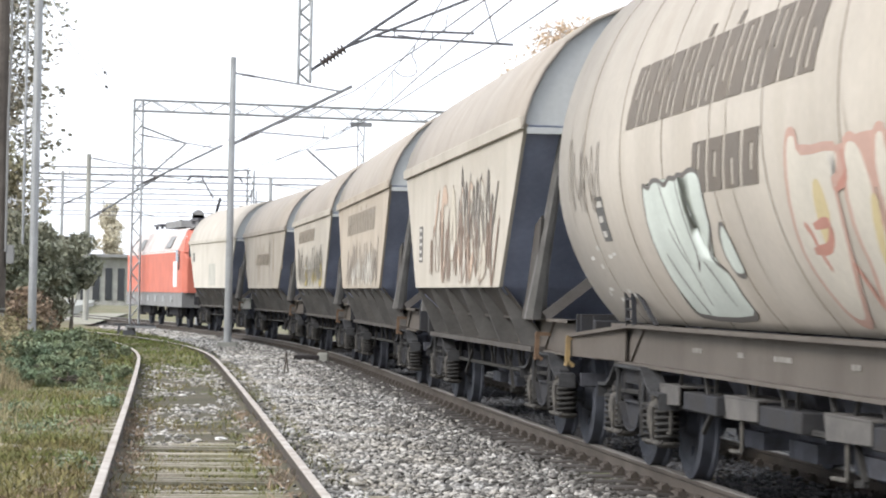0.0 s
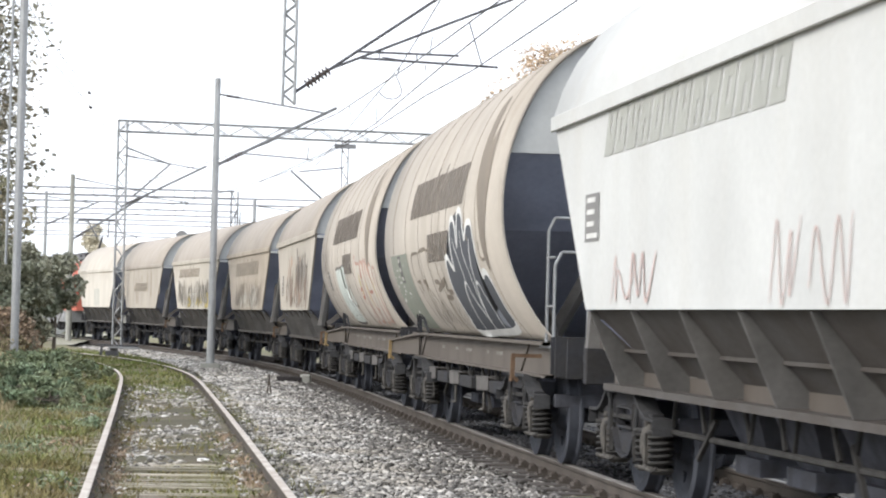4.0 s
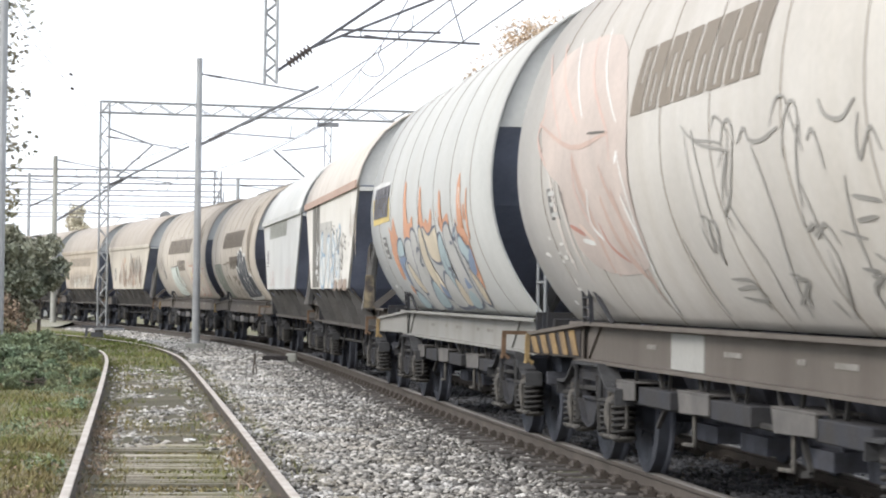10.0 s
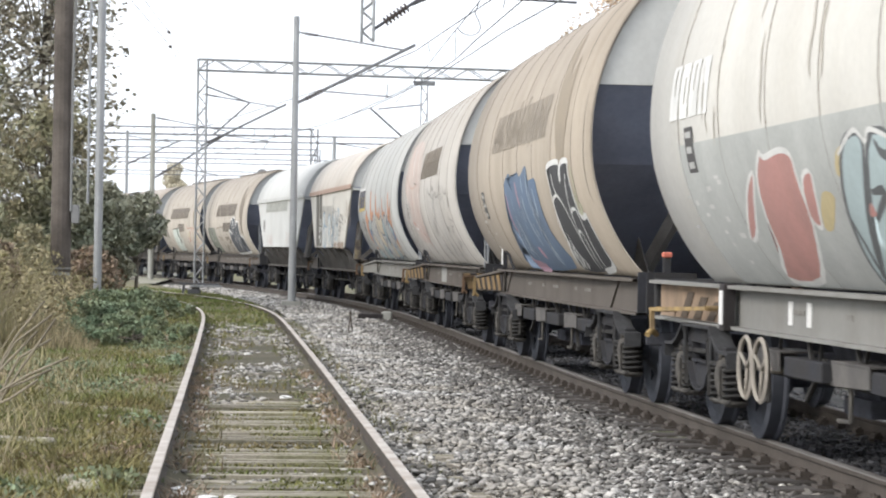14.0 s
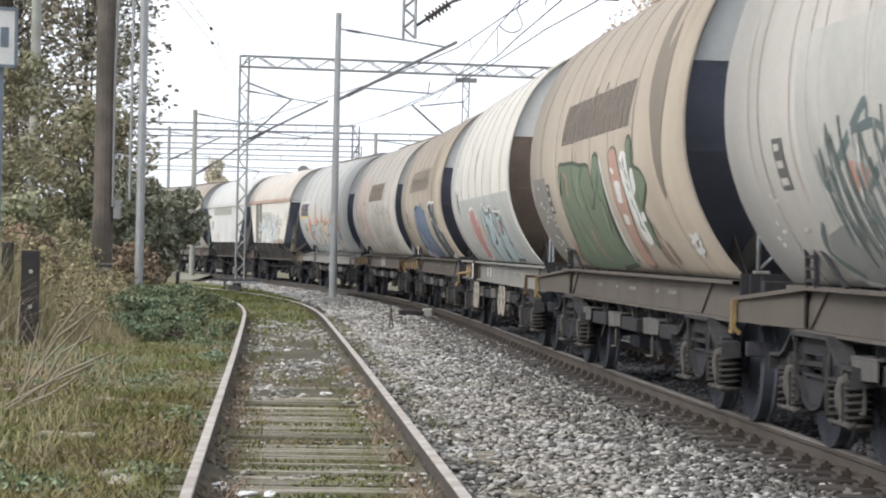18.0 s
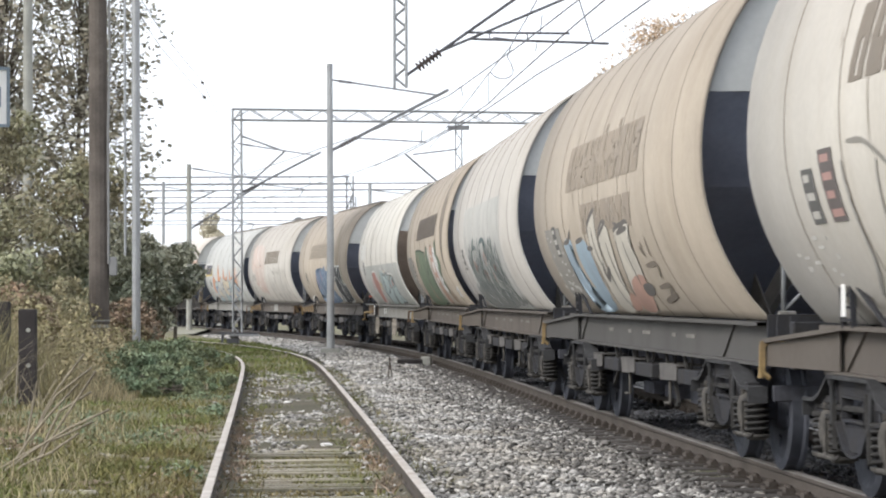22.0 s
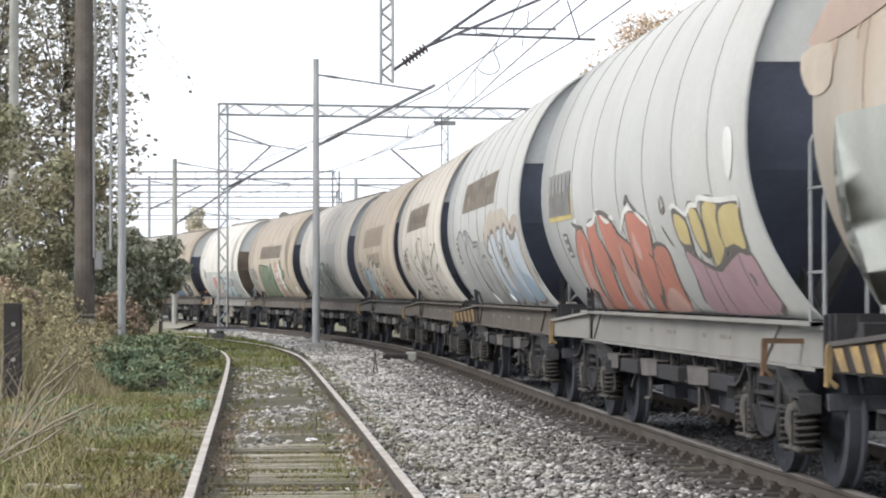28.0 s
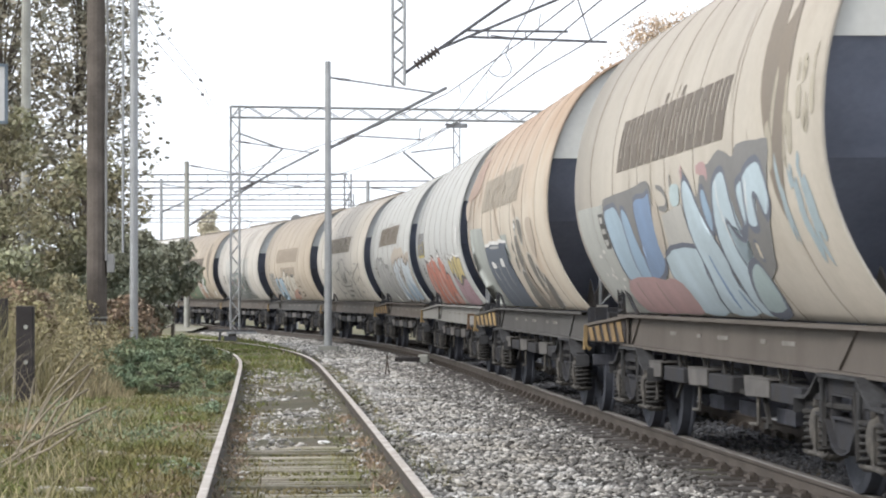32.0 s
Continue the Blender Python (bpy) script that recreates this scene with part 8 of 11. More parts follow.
def m_end_step(sign, side, F, reach):
    """The corner handrail and shunter's bar at the wagon's end."""
    bm = bmesh.new()
    y = sign * (F / 2 - (0.66 if sign < 0 else 0.32))
    x = side * (1.28 if sign < 0 else 1.33)
    beam(bm, (x + side * 0.015, y, 1.005), (x - side * reach, y, 1.0), 0.04, 0.035)
    beam(bm, (x, y, 1.0), (x + side * 0.005, y, 0.80), 0.034, 0.04)
    bar(bm, (x + side * 0.005, y, 0.81), (x - side * 0.05, y, 0.765), 0.018, 8)
    bar(bm, (x + side * 0.005, y, 0.81), (x + side * 0.015, y, 0.765), 0.02, 8)
    return done(bm, "corner_handle")


def m_corner_brace(F):
    """The sloping strut and web from the solebar's front corner to the handle."""
    bm = bmesh.new()
    beam(bm, (-1.31, F / 2 - 0.28, 1.02), (-1.07, F / 2 - 1.62, 1.125), 0.05, 0.03)
    plate(bm, [(-1.29, F / 2 - 0.30, 0.85), (-1.05, F / 2 - 1.45, 0.84), (-1.05, F / 2 - 1.45, 1.10), (-1.29, F / 2 - 0.30, 1.0)], 0.015)
    return done(bm, "corner_brace")


def m_end_flag(sign, side, F):
    """The dark plate that carries the warning stripes: slanting at the leading corner, square at the trailing one."""
    bm = bmesh.new()
    if sign > 0:
        plate(bm, [(-1.305, F / 2 - 0.32, 0.86), (-1.075, F / 2 - 1.42, 0.85), (-1.075, F / 2 - 1.42, 1.085), (-1.305, F / 2 - 0.32, 1.0)], 0.008)
    else:
        box(bm, (side * 0.80, -F / 2 + 0.69, 0.93), (1.0, 0.012, 0.25))
    return done(bm, "headstock_plate")


def m_stripe(sign, side, F, k):
    bm = bmesh.new()
    if sign > 0:
        def on(u, v):
            """A point of the slanting plate, u along it and v up it."""
            return (-1.317 + 0.23 * u, F / 2 - 0.34 - 1.08 * u, 0.862 + (0.13 + 0.09 * u) * v)
        u = 0.03 + 0.19 * k
        plate(bm, [on(u + 0.09, 0), on(u + 0.19, 0), on(u + 0.10, 1), on(u, 1)], 0.006)
    else:
        x, y = side * (0.38 + 0.20 * k), -F / 2 + 0.68
        plate(bm, [(x - 0.03, y, 0.83), (x + 0.07, y, 0.83), (x - 0.01, y, 1.05), (x - 0.11, y, 1.05)], 0.006)
    return done(bm, "warning_stripe")


def m_side_frame(side):
    """One side of a bogie: a web under a flat top that drops towards both ends, with a deep belly and a window in it."""
    bm = bmesh.new()
    x = side * 1.06
    half_top = ((0.0, 0.80), (0.28, 0.80), (0.52, 0.80), (0.74, 0.68), (0.90, 0.635), (1.18, 0.63))
    half_low = ((0.0, 0.32), (0.24, 0.36), (0.40, 0.52), (0.74, 0.56), (0.90, 0.545), (1.18, 0.545))
    top = [(-y, z) for y, z in reversed(half_top[1:])] + list(half_top)
    low = [(-y, z) for y, z in reversed(half_low[1:])] + list(half_low)

    def web(a, b):
        for k in range(len(a) - 1):
            f = [bm.verts.new((x + d, *q)) for d in (-0.012, 0.012) for q in (a[k], a[k + 1], b[k + 1], b[k])]
            for q in ((0, 1, 2, 3), (4, 5, 6, 7), (0, 1, 5, 4), (3, 2, 6, 7)):
                bm.faces.new([f[i] for i in q])

    web(top[:5], low[:5])
    web(top[-5:], low[-5:])
    for up, down in ((0.80, 0.69), (0.54, 0.34)):
        web([(-0.28, up), (0.28, up)], [(-0.26, down), (0.26, down)])
    bmesh.ops.recalc_face_normals(bm, faces=bm.faces)
    for y in (-0.28, 0.28):
        box(bm, (x, y, 0.60), (0.05, 0.04, 0.18))
    return done(bm, "side_frame")


def sweep(bm, pts, x, w, t):
    """A continuous flat bar, w wide across and t thick, along the points (y, z)."""
    rows = []
    for k, (y, z) in enumerate(pts):
        a, b = pts[max(k - 1, 0)], pts[min(k + 1, len(pts) - 1)]
        d = Vector((b[0] - a[0], b[1] - a[1])).normalized()
        ny, nz = -d.y * t / 2, d.x * t / 2
        rows.append([(x - w / 2, y + ny, z + nz), (x + w / 2, y + ny, z + nz), (x + w / 2, y - ny, z - nz), (x - w / 2, y - ny, z - nz), (x - w / 2, y + ny, z + nz)])
    vs = quad_strip(bm, rows)
    bm.faces.new(vs[0][:4])
    bm.faces.new(vs[-1][:4])
    bmesh.ops.remove_doubles(bm, verts=bm.verts[:], dist=1e-5)
    bmesh.ops.recalc_face_normals(bm, faces=bm.faces)


def m_top_flange(side):
    bm = bmesh.new()
    sweep(bm, ((-1.20, 0.53), (-1.20, 0.64), (-0.90, 0.645), (-0.74, 0.69), (-0.52, 0.81), (0.52, 0.81), (0.74, 0.69), (0.90, 0.645), (1.20, 0.64), (1.20, 0.53)), side * 1.07, 0.15, 0.024)
    return done(bm, "top_flange")


def m_belly_flange(side):
    bm = bmesh.new()
    sweep(bm, ((-0.70, 0.55), (-0.40, 0.51), (-0.25, 0.36), (-0.12, 0.325), (0.0, 0.315), (0.12, 0.325), (0.25, 0.36), (0.40, 0.51), (0.70, 0.55)), side * 1.07, 0.09, 0.016)
    return done(bm, "belly_flange")


def m_window_rim(side):
    bm = bmesh.new()
    sweep(bm, ((-0.27, 0.69), (-0.27, 0.54), (0.27, 0.54), (0.27, 0.69), (-0.25, 0.69)), side * 1.075, 0.06, 0.016)
    return done(bm, "window_rim")


def m_strut(side, y):
    bm = bmesh.new()
    bar(bm, (side * 1.11, y, 0.78), (side * 1.115, y * 0.96, 0.50), 0.018, 8)
    bar(bm, (side * 1.11, y, 0.80), (side * 1.11, y, 0.76), 0.03, 8)
    return done(bm, "strut")


def m_axlebox():
    """An oval, gently domed axle box with its lid's rim, and the wings that carry the springs."""
    bm = bmesh.new()
    rows = []
    for dx, k in ((-0.10, 1.0), (0.0, 1.0), (0.012, 0.94), (0.02, 0.84), (0.045, 0.74), (0.062, 0.45), (0.066, 0.0)):
        rows.append([(dx, 0.092 * k * math.cos(a), 0.455 + 0.160 * k * math.sin(a)) for a in np.linspace(0, 2 * math.pi, 21)])
    quad_strip(bm, rows)
    bmesh.ops.remove_doubles(bm, verts=bm.verts[:], dist=1e-5)
    bmesh.ops.recalc_face_normals(bm, faces=bm.faces)
    box(bm, (0.012, 0, 0.61), (0.05, 0.03, 0.06))
    box(bm, (-0.04, 0, 0.275), (0.16, 0.62, 0.025))
    for y in (-0.22, 0.22):
        bar(bm, (-0.04, y, 0.245), (-0.04, y, 0.285), 0.07, 14, 0.10)
    return done(bm, "axlebox", True)


def m_spring_guard(side):
    """The bent rod round the front of a spring, with the foot plate under the axle box."""
    bm = bmesh.new()
    x = side * 1.125
    pts = [(x - side * 0.06, -0.10, 0.55), (x, -0.12, 0.53), (x, -0.12, 0.31), (x, -0.15, 0.285), (x, -0.36, 0.275), (x - side * 0.03, -0.39, 0.30)]
    for a, b in zip(pts, pts[1:]):
        bar(bm, a, b, 0.014, 6)
    return done(bm, "spring_guard")


def m_horn(side):
    """The guides that hang from the frame on both sides of an axle box."""
    bm = bmesh.new()
    for y in (-0.155, 0.155):
        beam(bm, (side * 1.03, y, 0.62), (side * 1.03, y * 0.92, 0.33), 0.12, 0.035)
    box(bm, (side * 1.05, 0, 0.655), (0.10, 0.40, 0.05))
    return done(bm, "axle_guide", bevel=0.006)


def m_spring():
    """A short stout coil spring."""
    bm = bmesh.new()
    turns, n, r, wire = 5.0, 80, 0.082, 0.0165
    pts = [Vector((r * math.cos(2 * math.pi * turns * i / n), r * math.sin(2 * math.pi * turns * i / n), 0.295 + 0.235 * i / n)) for i in range(n + 1)]
    rings = []
    for i, p in enumerate(pts):
        a = 2 * math.pi * turns * i / n
        o = Vector((math.cos(a), math.sin(a), 0))
        rings.append([p + (o * math.cos(b) + Vector((0, 0, 1)) * math.sin(b)) * wire for b in np.linspace(0, 2 * math.pi, 7)])
    quad_strip(bm, rings)
    bar(bm, (0, 0, 0.53), (0, 0, 0.56), 0.10, 14)
    bar(bm, (0, 0, 0.28), (0, 0, 0.54), 0.058, 8)
    return done(bm, "spring", True)


def m_wheelset():
    """Two flanged wheels on an axle, centred on the axle."""
    bm = bmesh.new()
    for s in (-1, 1):
        prof = [(0.0, 0.60), (0.11, 0.60), (0.13, 0.69), (0.36, 0.72), (0.395, 0.695), (0.46, 0.69), (0.46, 0.805), (0.40, 0.82), (0.36, 0.80), (0.16, 0.77), (0.12, 0.85), (0.0, 0.85)]
        rows = []
        for k in range(25):
            a = 2 * math.pi * k / 24
            rows.append([(s * x, r * math.cos(a), r * math.sin(a)) for r, x in prof])
        quad_strip(bm, rows)
        rows = []
        for k in range(25):
            a = 2 * math.pi * k / 24
            rows.append([(s * x, r * math.cos(a), r * math.sin(a)) for r, x in ((0.45, 0.68), (0.485, 0.685), (0.485, 0.705), (0.455, 0.725))])
        quad_strip(bm, rows)
        for k in range(4):
            a = math.pi / 2 * k
            box(bm, (s * 0.79, 0.25 * math.cos(a), 0.25 * math.sin(a)), (0.02, 0.07, 0.07))
    bar(bm, (-0.95, 0, 0), (0.95, 0, 0), 0.075, 12)
    bmesh.ops.remove_doubles(bm, verts=bm.verts[:], dist=1e-5)
    bmesh.ops.recalc_face_normals(bm, faces=bm.faces)
    return done(bm, "wheelset")


def m_bolster():
    bm = bmesh.new()
    box(bm, (0, 0, 0.68), (2.0, 0.42, 0.16))
    box(bm, (0, 1.18, 0.60), (1.9, 0.06, 0.12))
    box(bm, (0, -1.18, 0.60), (1.9, 0.06, 0.12))
    bar(bm, (0, 0, 0.7), (0, 0, 0.86), 0.25, 16)
    for y in (-0.4, 0.4):
        bar(bm, (-0.95, y, 0.42), (0.95, y, 0.42), 0.04, 8)
    return done(bm, "bolster", bevel=0.008)


def m_brake_rig(side):
    bm = bmesh.new()
    x = side * 1.12
    beam(bm, (x, -0.5, 0.3), (x - side * 0.02, -0.35, 0.72), 0.03, 0.045)
    beam(bm, (x, 0.4, 0.34), (x - side * 0.02, 0.5, 0.66), 0.03, 0.04)
    bar(bm, (x - side * 0.04, -0.3, 0.62), (x - side * 0.04, 1.0, 0.60), 0.022, 6)
    return done(bm, "brake_rod")


WHEELSETS = []


def bogie(parent, y):
    b = part("bogie", shared("bolster", m_bolster), M_DEEP, parent, "dusty two-axle steel bogie", m=Matrix.Translation((0, y, 0)))
    for side in (-1, 1):
        part("side_frame", shared("side_frame", m_side_frame, side), M_UNDER, b)
        part("top_flange", shared("top_flange", m_top_flange, side), M_FLANGE, b)
        if side < 0:
            part("belly_flange", shared("belly_flange", m_belly_flange, side), M_UNDER, b)
            part("window_rim", shared("window_rim", m_window_rim, side), M_UNDER, b)
            for yy in (-0.50, 0.50):
                part("strut", shared("strut", m_strut, side, yy), M_FLANGE, b)
        part("brake_rod", shared("brake_rig", m_brake_rig, side), M_SPRING, b)
        for yy in (-0.76, 0.76):
            if side < 0:
                part("spring_guard", shared("spring_guard", m_spring_guard, side), M_AXLEBOX, b, m=Matrix.Translation((0, yy, 0)))
            part("axlebox", shared("axlebox", m_axlebox), M_AXLEBOX, b, m=Matrix.Translation((side * 1.07, yy, 0)) @ Matrix.Rotation(0 if side > 0 else math.pi, 4, "Z"))
            part("axle_guide", shared("horn", m_horn, side), M_UNDER, b, m=Matrix.Translation((0, yy, 0)))
            for d in (-0.22, 0.22):
                part("spring", shared("spring", m_spring), M_SPRING, b, m=Matrix.Translation((side * 1.03, yy + d, 0)))
    for yy in (-0.76, 0.76):
        w = part("wheelset", shared("wheelset", m_wheelset), M_WHEEL, b, "dark steel wheels on one axle", m=Matrix.Translation((0, yy, 0.46)))
        WHEELSETS.append((w, yy))
    return b


def m_chute():
    bm = bmesh.new()
    w0, w1 = 0.66, 0.30
    quad_strip(bm, [[(-0.85, -w0, 1.15), (0.85, -w0, 1.15), (0.85, w0, 1.15), (-0.85, w0, 1.15), (-0.85, -w0, 1.15)],
                    [(-0.55, -w1, 0.42), (0.55, -w1, 0.42), (0.55, w1, 0.42), (-0.55, w1, 0.42), (-0.55, -w1, 0.42)]])
    box(bm, (0, 0, 0.37), (1.25, 0.68, 0.12))
    bmesh.ops.recalc_face_normals(bm, faces=bm.faces)
    return done(bm, "discharge_chute")


def m_spine(x):
    bm = bmesh.new()
    beam(bm, (x, -3.2, 0.75), (x, 3.2, 0.75), 0.12, 0.2)
    return done(bm, "spine_beam")


def m_weight(y, w):
    """The paler front part of a control box under the solebar."""
    bm = bmesh.new()
    a, b = y + w / 2, y - w / 2
    plate(bm, [(-1.085, a, 0.705), (-1.085, b, 0.705), (-1.085, b, 0.585), (-1.085, a - 0.06, 0.565)], 0.012)
    plate(bm, [(-1.085, a, 0.708), (-1.085, b, 0.708), (-0.80, b, 0.708), (-0.80, a, 0.708)], 0.012)
    plate(bm, [(-1.085, a, 0.705), (-1.085, a - 0.06, 0.565), (-0.80, a - 0.06, 0.565), (-0.80, a, 0.705)], 0.012)
    return done(bm, "control_box")


def m_control_shaft(y):
    """The long dark casing behind a control box."""
    bm = bmesh.new()
    box(bm, (-0.96, y - 0.92, 0.625), (0.22, 1.0, 0.13))
    return done(bm, "control_shaft", bevel=0.008)


def m_lever_rod(y):
    bm = bmesh.new()
    bar(bm, (-1.04, y + 0.12, 0.60), (-1.04, y + 0.12, 0.36), 0.016, 6)
    bar(bm, (-1.04, y + 0.12, 0.36), (-1.04, y + 0.42, 0.35), 0.014, 6)
    return done(bm, "lever_rod")


def m_hanger(lean):
    bm = bmesh.new()
    beam(bm, (-1.0, 0, 0.82), (-0.99, lean, 0.60), 0.022, 0.04)
    return done(bm, "brake_hanger")


def m_brake_shaft():
    bm = bmesh.new()
    bar(bm, (-0.99, -3.0, 0.58), (-0.99, 3.0, 0.56), 0.022, 6)
    beam(bm, (-1.0, -1.6, 0.7), (-1.0, -1.9, 0.36), 0.03, 0.04)
    beam(bm, (-1.0, -1.9, 0.36), (-0.98, -1.65, 0.34), 0.03, 0.04)
    beam(bm, (-1.0, 1.5, 0.7), (-1.02, 1.9, 0.42), 0.03, 0.03)
    return done(bm, "brake_shaft")


def column_bar(a, b, w, h):
    bm = bmesh.new()
    beam(bm, a, b, w, h)
    return done(bm, "column_bar")


def brake_column(t, y, label=False):
    """A short upright frame of two bars with rungs on the solebar, stayed from behind."""
    for d in (-0.13, 0.13):
        part("column_post", shared("column_bar", column_bar, (-1.10, y + d, 1.13), (-1.12, y + d, 1.50), 0.028, 0.035), M_UNDER, t)
    for z in (1.18, 1.26, 1.34, 1.42, 1.495):
        part("column_rung", shared("column_bar", column_bar, (-1.115, y - 0.14, z), (-1.115, y + 0.14, z), 0.02, 0.022), M_UNDER, t)
    part("column_stay", shared("column_bar", column_bar, (-1.12, y - 0.12, 1.46), (-1.08, y - 0.88, 1.14), 0.026, 0.03), M_UNDER, t)
    if label:
        bm = bmesh.new()
        box(bm, (-1.135, y, 1.31), (0.01, 0.11, 0.22))
        part("column_label", done(bm, "column_label", bevel=0.003), M_WHITE, t, "white label plate")


def m_railing(y, side, tall):
    bm = bmesh.new()
    x = side * 0.99
    for dy, h in ((0.0, tall * 0.72), (0.4, tall)):
        pts = [Vector((x, y + dy, 1.12)), Vector((x, y + dy, 1.12 + h - 0.12)), Vector((x - side * 0.06, y + dy, 1.12 + h)), Vector((x - side * 0.34, y + dy, 1.12 + h)), Vector((x - side * 0.39, y + dy, 1.14 + h - 0.1)), Vector((x - side * 0.39, y + dy, 1.12))]
        for a, b in zip(pts, pts[1:]):
            bar(bm, a, b, 0.015, 8)
    bar(bm, (x, y, 1.12 + 0.35), (x, y + 0.45, 1.47), 0.012, 6)
    bar(bm, (x, y, 1.12 + tall * 0.68), (x, y + 0.45, 1.12 + tall * 0.68), 0.012, 6)
    box(bm, (x - side * 0.15, y + 0.2, 1.1), (0.4, 0.6, 0.03))
    return done(bm, "end_railing")


def m_end_pole(y):
    bm = bmesh.new()
    bar(bm, (-0.86, y, 1.12), (-0.86, y, 2.05), 0.017, 8)
    bar(bm, (-0.86, y, 1.22), (-0.5, y + 0.1, 1.55), 0.014, 6)
    bar(bm, (-0.5, y + 0.1, 1.12), (-0.5, y + 0.1, 1.75), 0.014, 6)
    return done(bm, "end_pole", True)


def m_pole_foot(y):
    bm = bmesh.new()
    box(bm, (-0.84, y - 0.03, 1.19), (0.13, 0.06, 0.06))
    return done(bm, "pole_foot", bevel=0.006)


def m_roof_hatch(L):
    bm = bmesh.new()
    box(bm, (0, 0, 4.15), (0.55, L * 0.82, 0.05))
    bar(bm, (0.36, -L / 2 + 0.3, 4.22), (0.36, L / 2 - 0.3, 4.22), 0.018, 6)
    return done(bm, "roof_hatch")


def m_hand_wheel(y):
    """A pale brake wheel hung under the solebar."""
    bm = bmesh.new()
    rows = []
    for k in range(25):
        a = 2 * math.pi * k / 24
        c = Vector((-1.16, y + 0.21 * math.cos(a), 0.58 + 0.21 * math.sin(a)))
        o = Vector((0, math.cos(a), math.sin(a)))
        rows.append([c + (o * math.cos(b) + Vector((1, 0, 0)) * math.sin(b)) * 0.020 for b in (0, 1.57, 3.14, 4.71, 6.283)])
    quad_strip(bm, rows)
    for a in (0.5, 2.6, 4.7):
        bar(bm, (-1.15, y, 0.58), (-1.16, y + 0.21 * math.cos(a), 0.58 + 0.21 * math.sin(a)), 0.014, 6)
    bar(bm, (-1.15, y, 0.58), (-0.9, y, 0.58), 0.02, 8)
    return done(bm, "hand_wheel", True)


def running_gear(t, L, F, solebar_mat, stripes, trail_rail, weights=True, cut=1.08, mid=0.0, lead=1.93, trail=1.42):
    """Everything from the solebars down, and the ends; mid is the frame's middle."""
    before = set(t.children)
    for side in (-1, 1):
        part("solebar", shared("solebar", m_solebar, side, -F / 2 + 0.03, F / 2 - cut), solebar_mat, t)
        for y in (F / 2 - 1.80, -F / 2 + 1.50)[1 if mid else 0:]:
            part("brace", shared("brace", m_brace, side, y, 0.50), solebar_mat, t)
    for sign in (-1, 1):
        part("headstock", shared("headstock", m_headstock, sign, F), M_UNDER, t)
        part("end_deck", shared("end_deck", m_end_deck, sign, F), M_UNDER, t)
        part("draft_beam", shared("draft_beam", m_draft_beam, sign, F), M_DEEP, t)
        for side in (-1, 1):
            part("end_beam", shared("end_beam", m_end_beam, sign, side, F), M_UNDER, t)
        part("coupling", shared("coupling", m_coupling, sign, F), M_WHEEL, t)
        for x in (-0.875, 0.875):
            part("buffer", shared("buffer", m_buffer, sign, x, F), M_UNDER, t)
        if (sign > 0 and weights and not mid) or (sign < 0 and (trail_rail or not weights)):
            part("corner_handle", shared("end_step", m_end_step, sign, -1, F, 0.6 if weights else 0.12), M_YELLOW if sign > 0 else M_RUSTBAR, t, "faded yellow shunter's handle" if sign > 0 else "rusty brown shunter's handle")
        if sign > 0 and weights and not mid:
            part("corner_brace", shared("corner_brace", m_corner_brace, F), solebar_mat, t)
        if stripes and (sign > 0 or trail_rail) and not mid:
            part("headstock_plate", shared("end_flag", m_end_flag, sign, -1, F), M_BLACK, t)
            for k in range(5):
                part("warning_stripe", shared("stripe", m_stripe, sign, -1, F, k), M_YELLOW if stripes == "bright" else M_DULLSTRIPE, t, "yellow slanted warning stripe" if stripes == "bright" else "dull orange-brown warning stripe")
        bogie(t, F / 2 - lead if sign > 0 else -F / 2 + trail)
    for y in (-2.1, -0.75, 0.75, 2.1):
        part("discharge_chute", shared("chute", m_chute), M_DEEP, t, m=Matrix.Translation((0, y, 0)))
    for x in (-0.3, 0.3):
        part("spine_beam", shared("spine", m_spine, x), M_DEEP, t)
    for y, lean in ((-2.6, 0.12), (-2.2, -0.12), (-1.75, 0.14), (-1.2, -0.12), (-0.5, 0.1), (-0.1, -0.1), (0.5, 0.14), (0.75, -0.12), (1.6, 0.1), (1.95, -0.1), (2.7, 0.12)):
        part("brake_hanger", shared("hanger", m_hanger, lean), M_SPRING, t, m=Matrix.Translation((0, y, 0)))
    part("brake_shaft", shared("brake_shaft", m_brake_shaft), M_SPRING, t)
    if weights:
        for y, w in ((2.75, 0.66), (0.6, 0.88), (-1.8, 0.92)):
            part("control_box", shared("weight", m_weight, y, w), M_PALEBOX, t, "pale worn end of a control box")
            part("control_shaft", shared("control_shaft", m_control_shaft, y), M_UNDER, t)
            part("lever_rod", shared("lever_rod", m_lever_rod, y), M_AXLEBOX, t)
    for y, w in ((2.17, 0.3), (0.89, 0.16), (-0.17, 0.42), (-1.73, 0.16), (-2.6, 0.42)):
        part("solebar_label", shared("solebar_label", m_solebar_label, y, w), M_PALELABEL, t, "small pale painted label")
    if trail_rail:
        part("end_railing", shared("railing", m_railing, -F / 2 + 0.12, -1, 1.35 if trail_rail is True else trail_rail), M_RAILING, t, "grey tubular handrails")
    for ob in set(t.children) - before:
        ob.location.y += mid


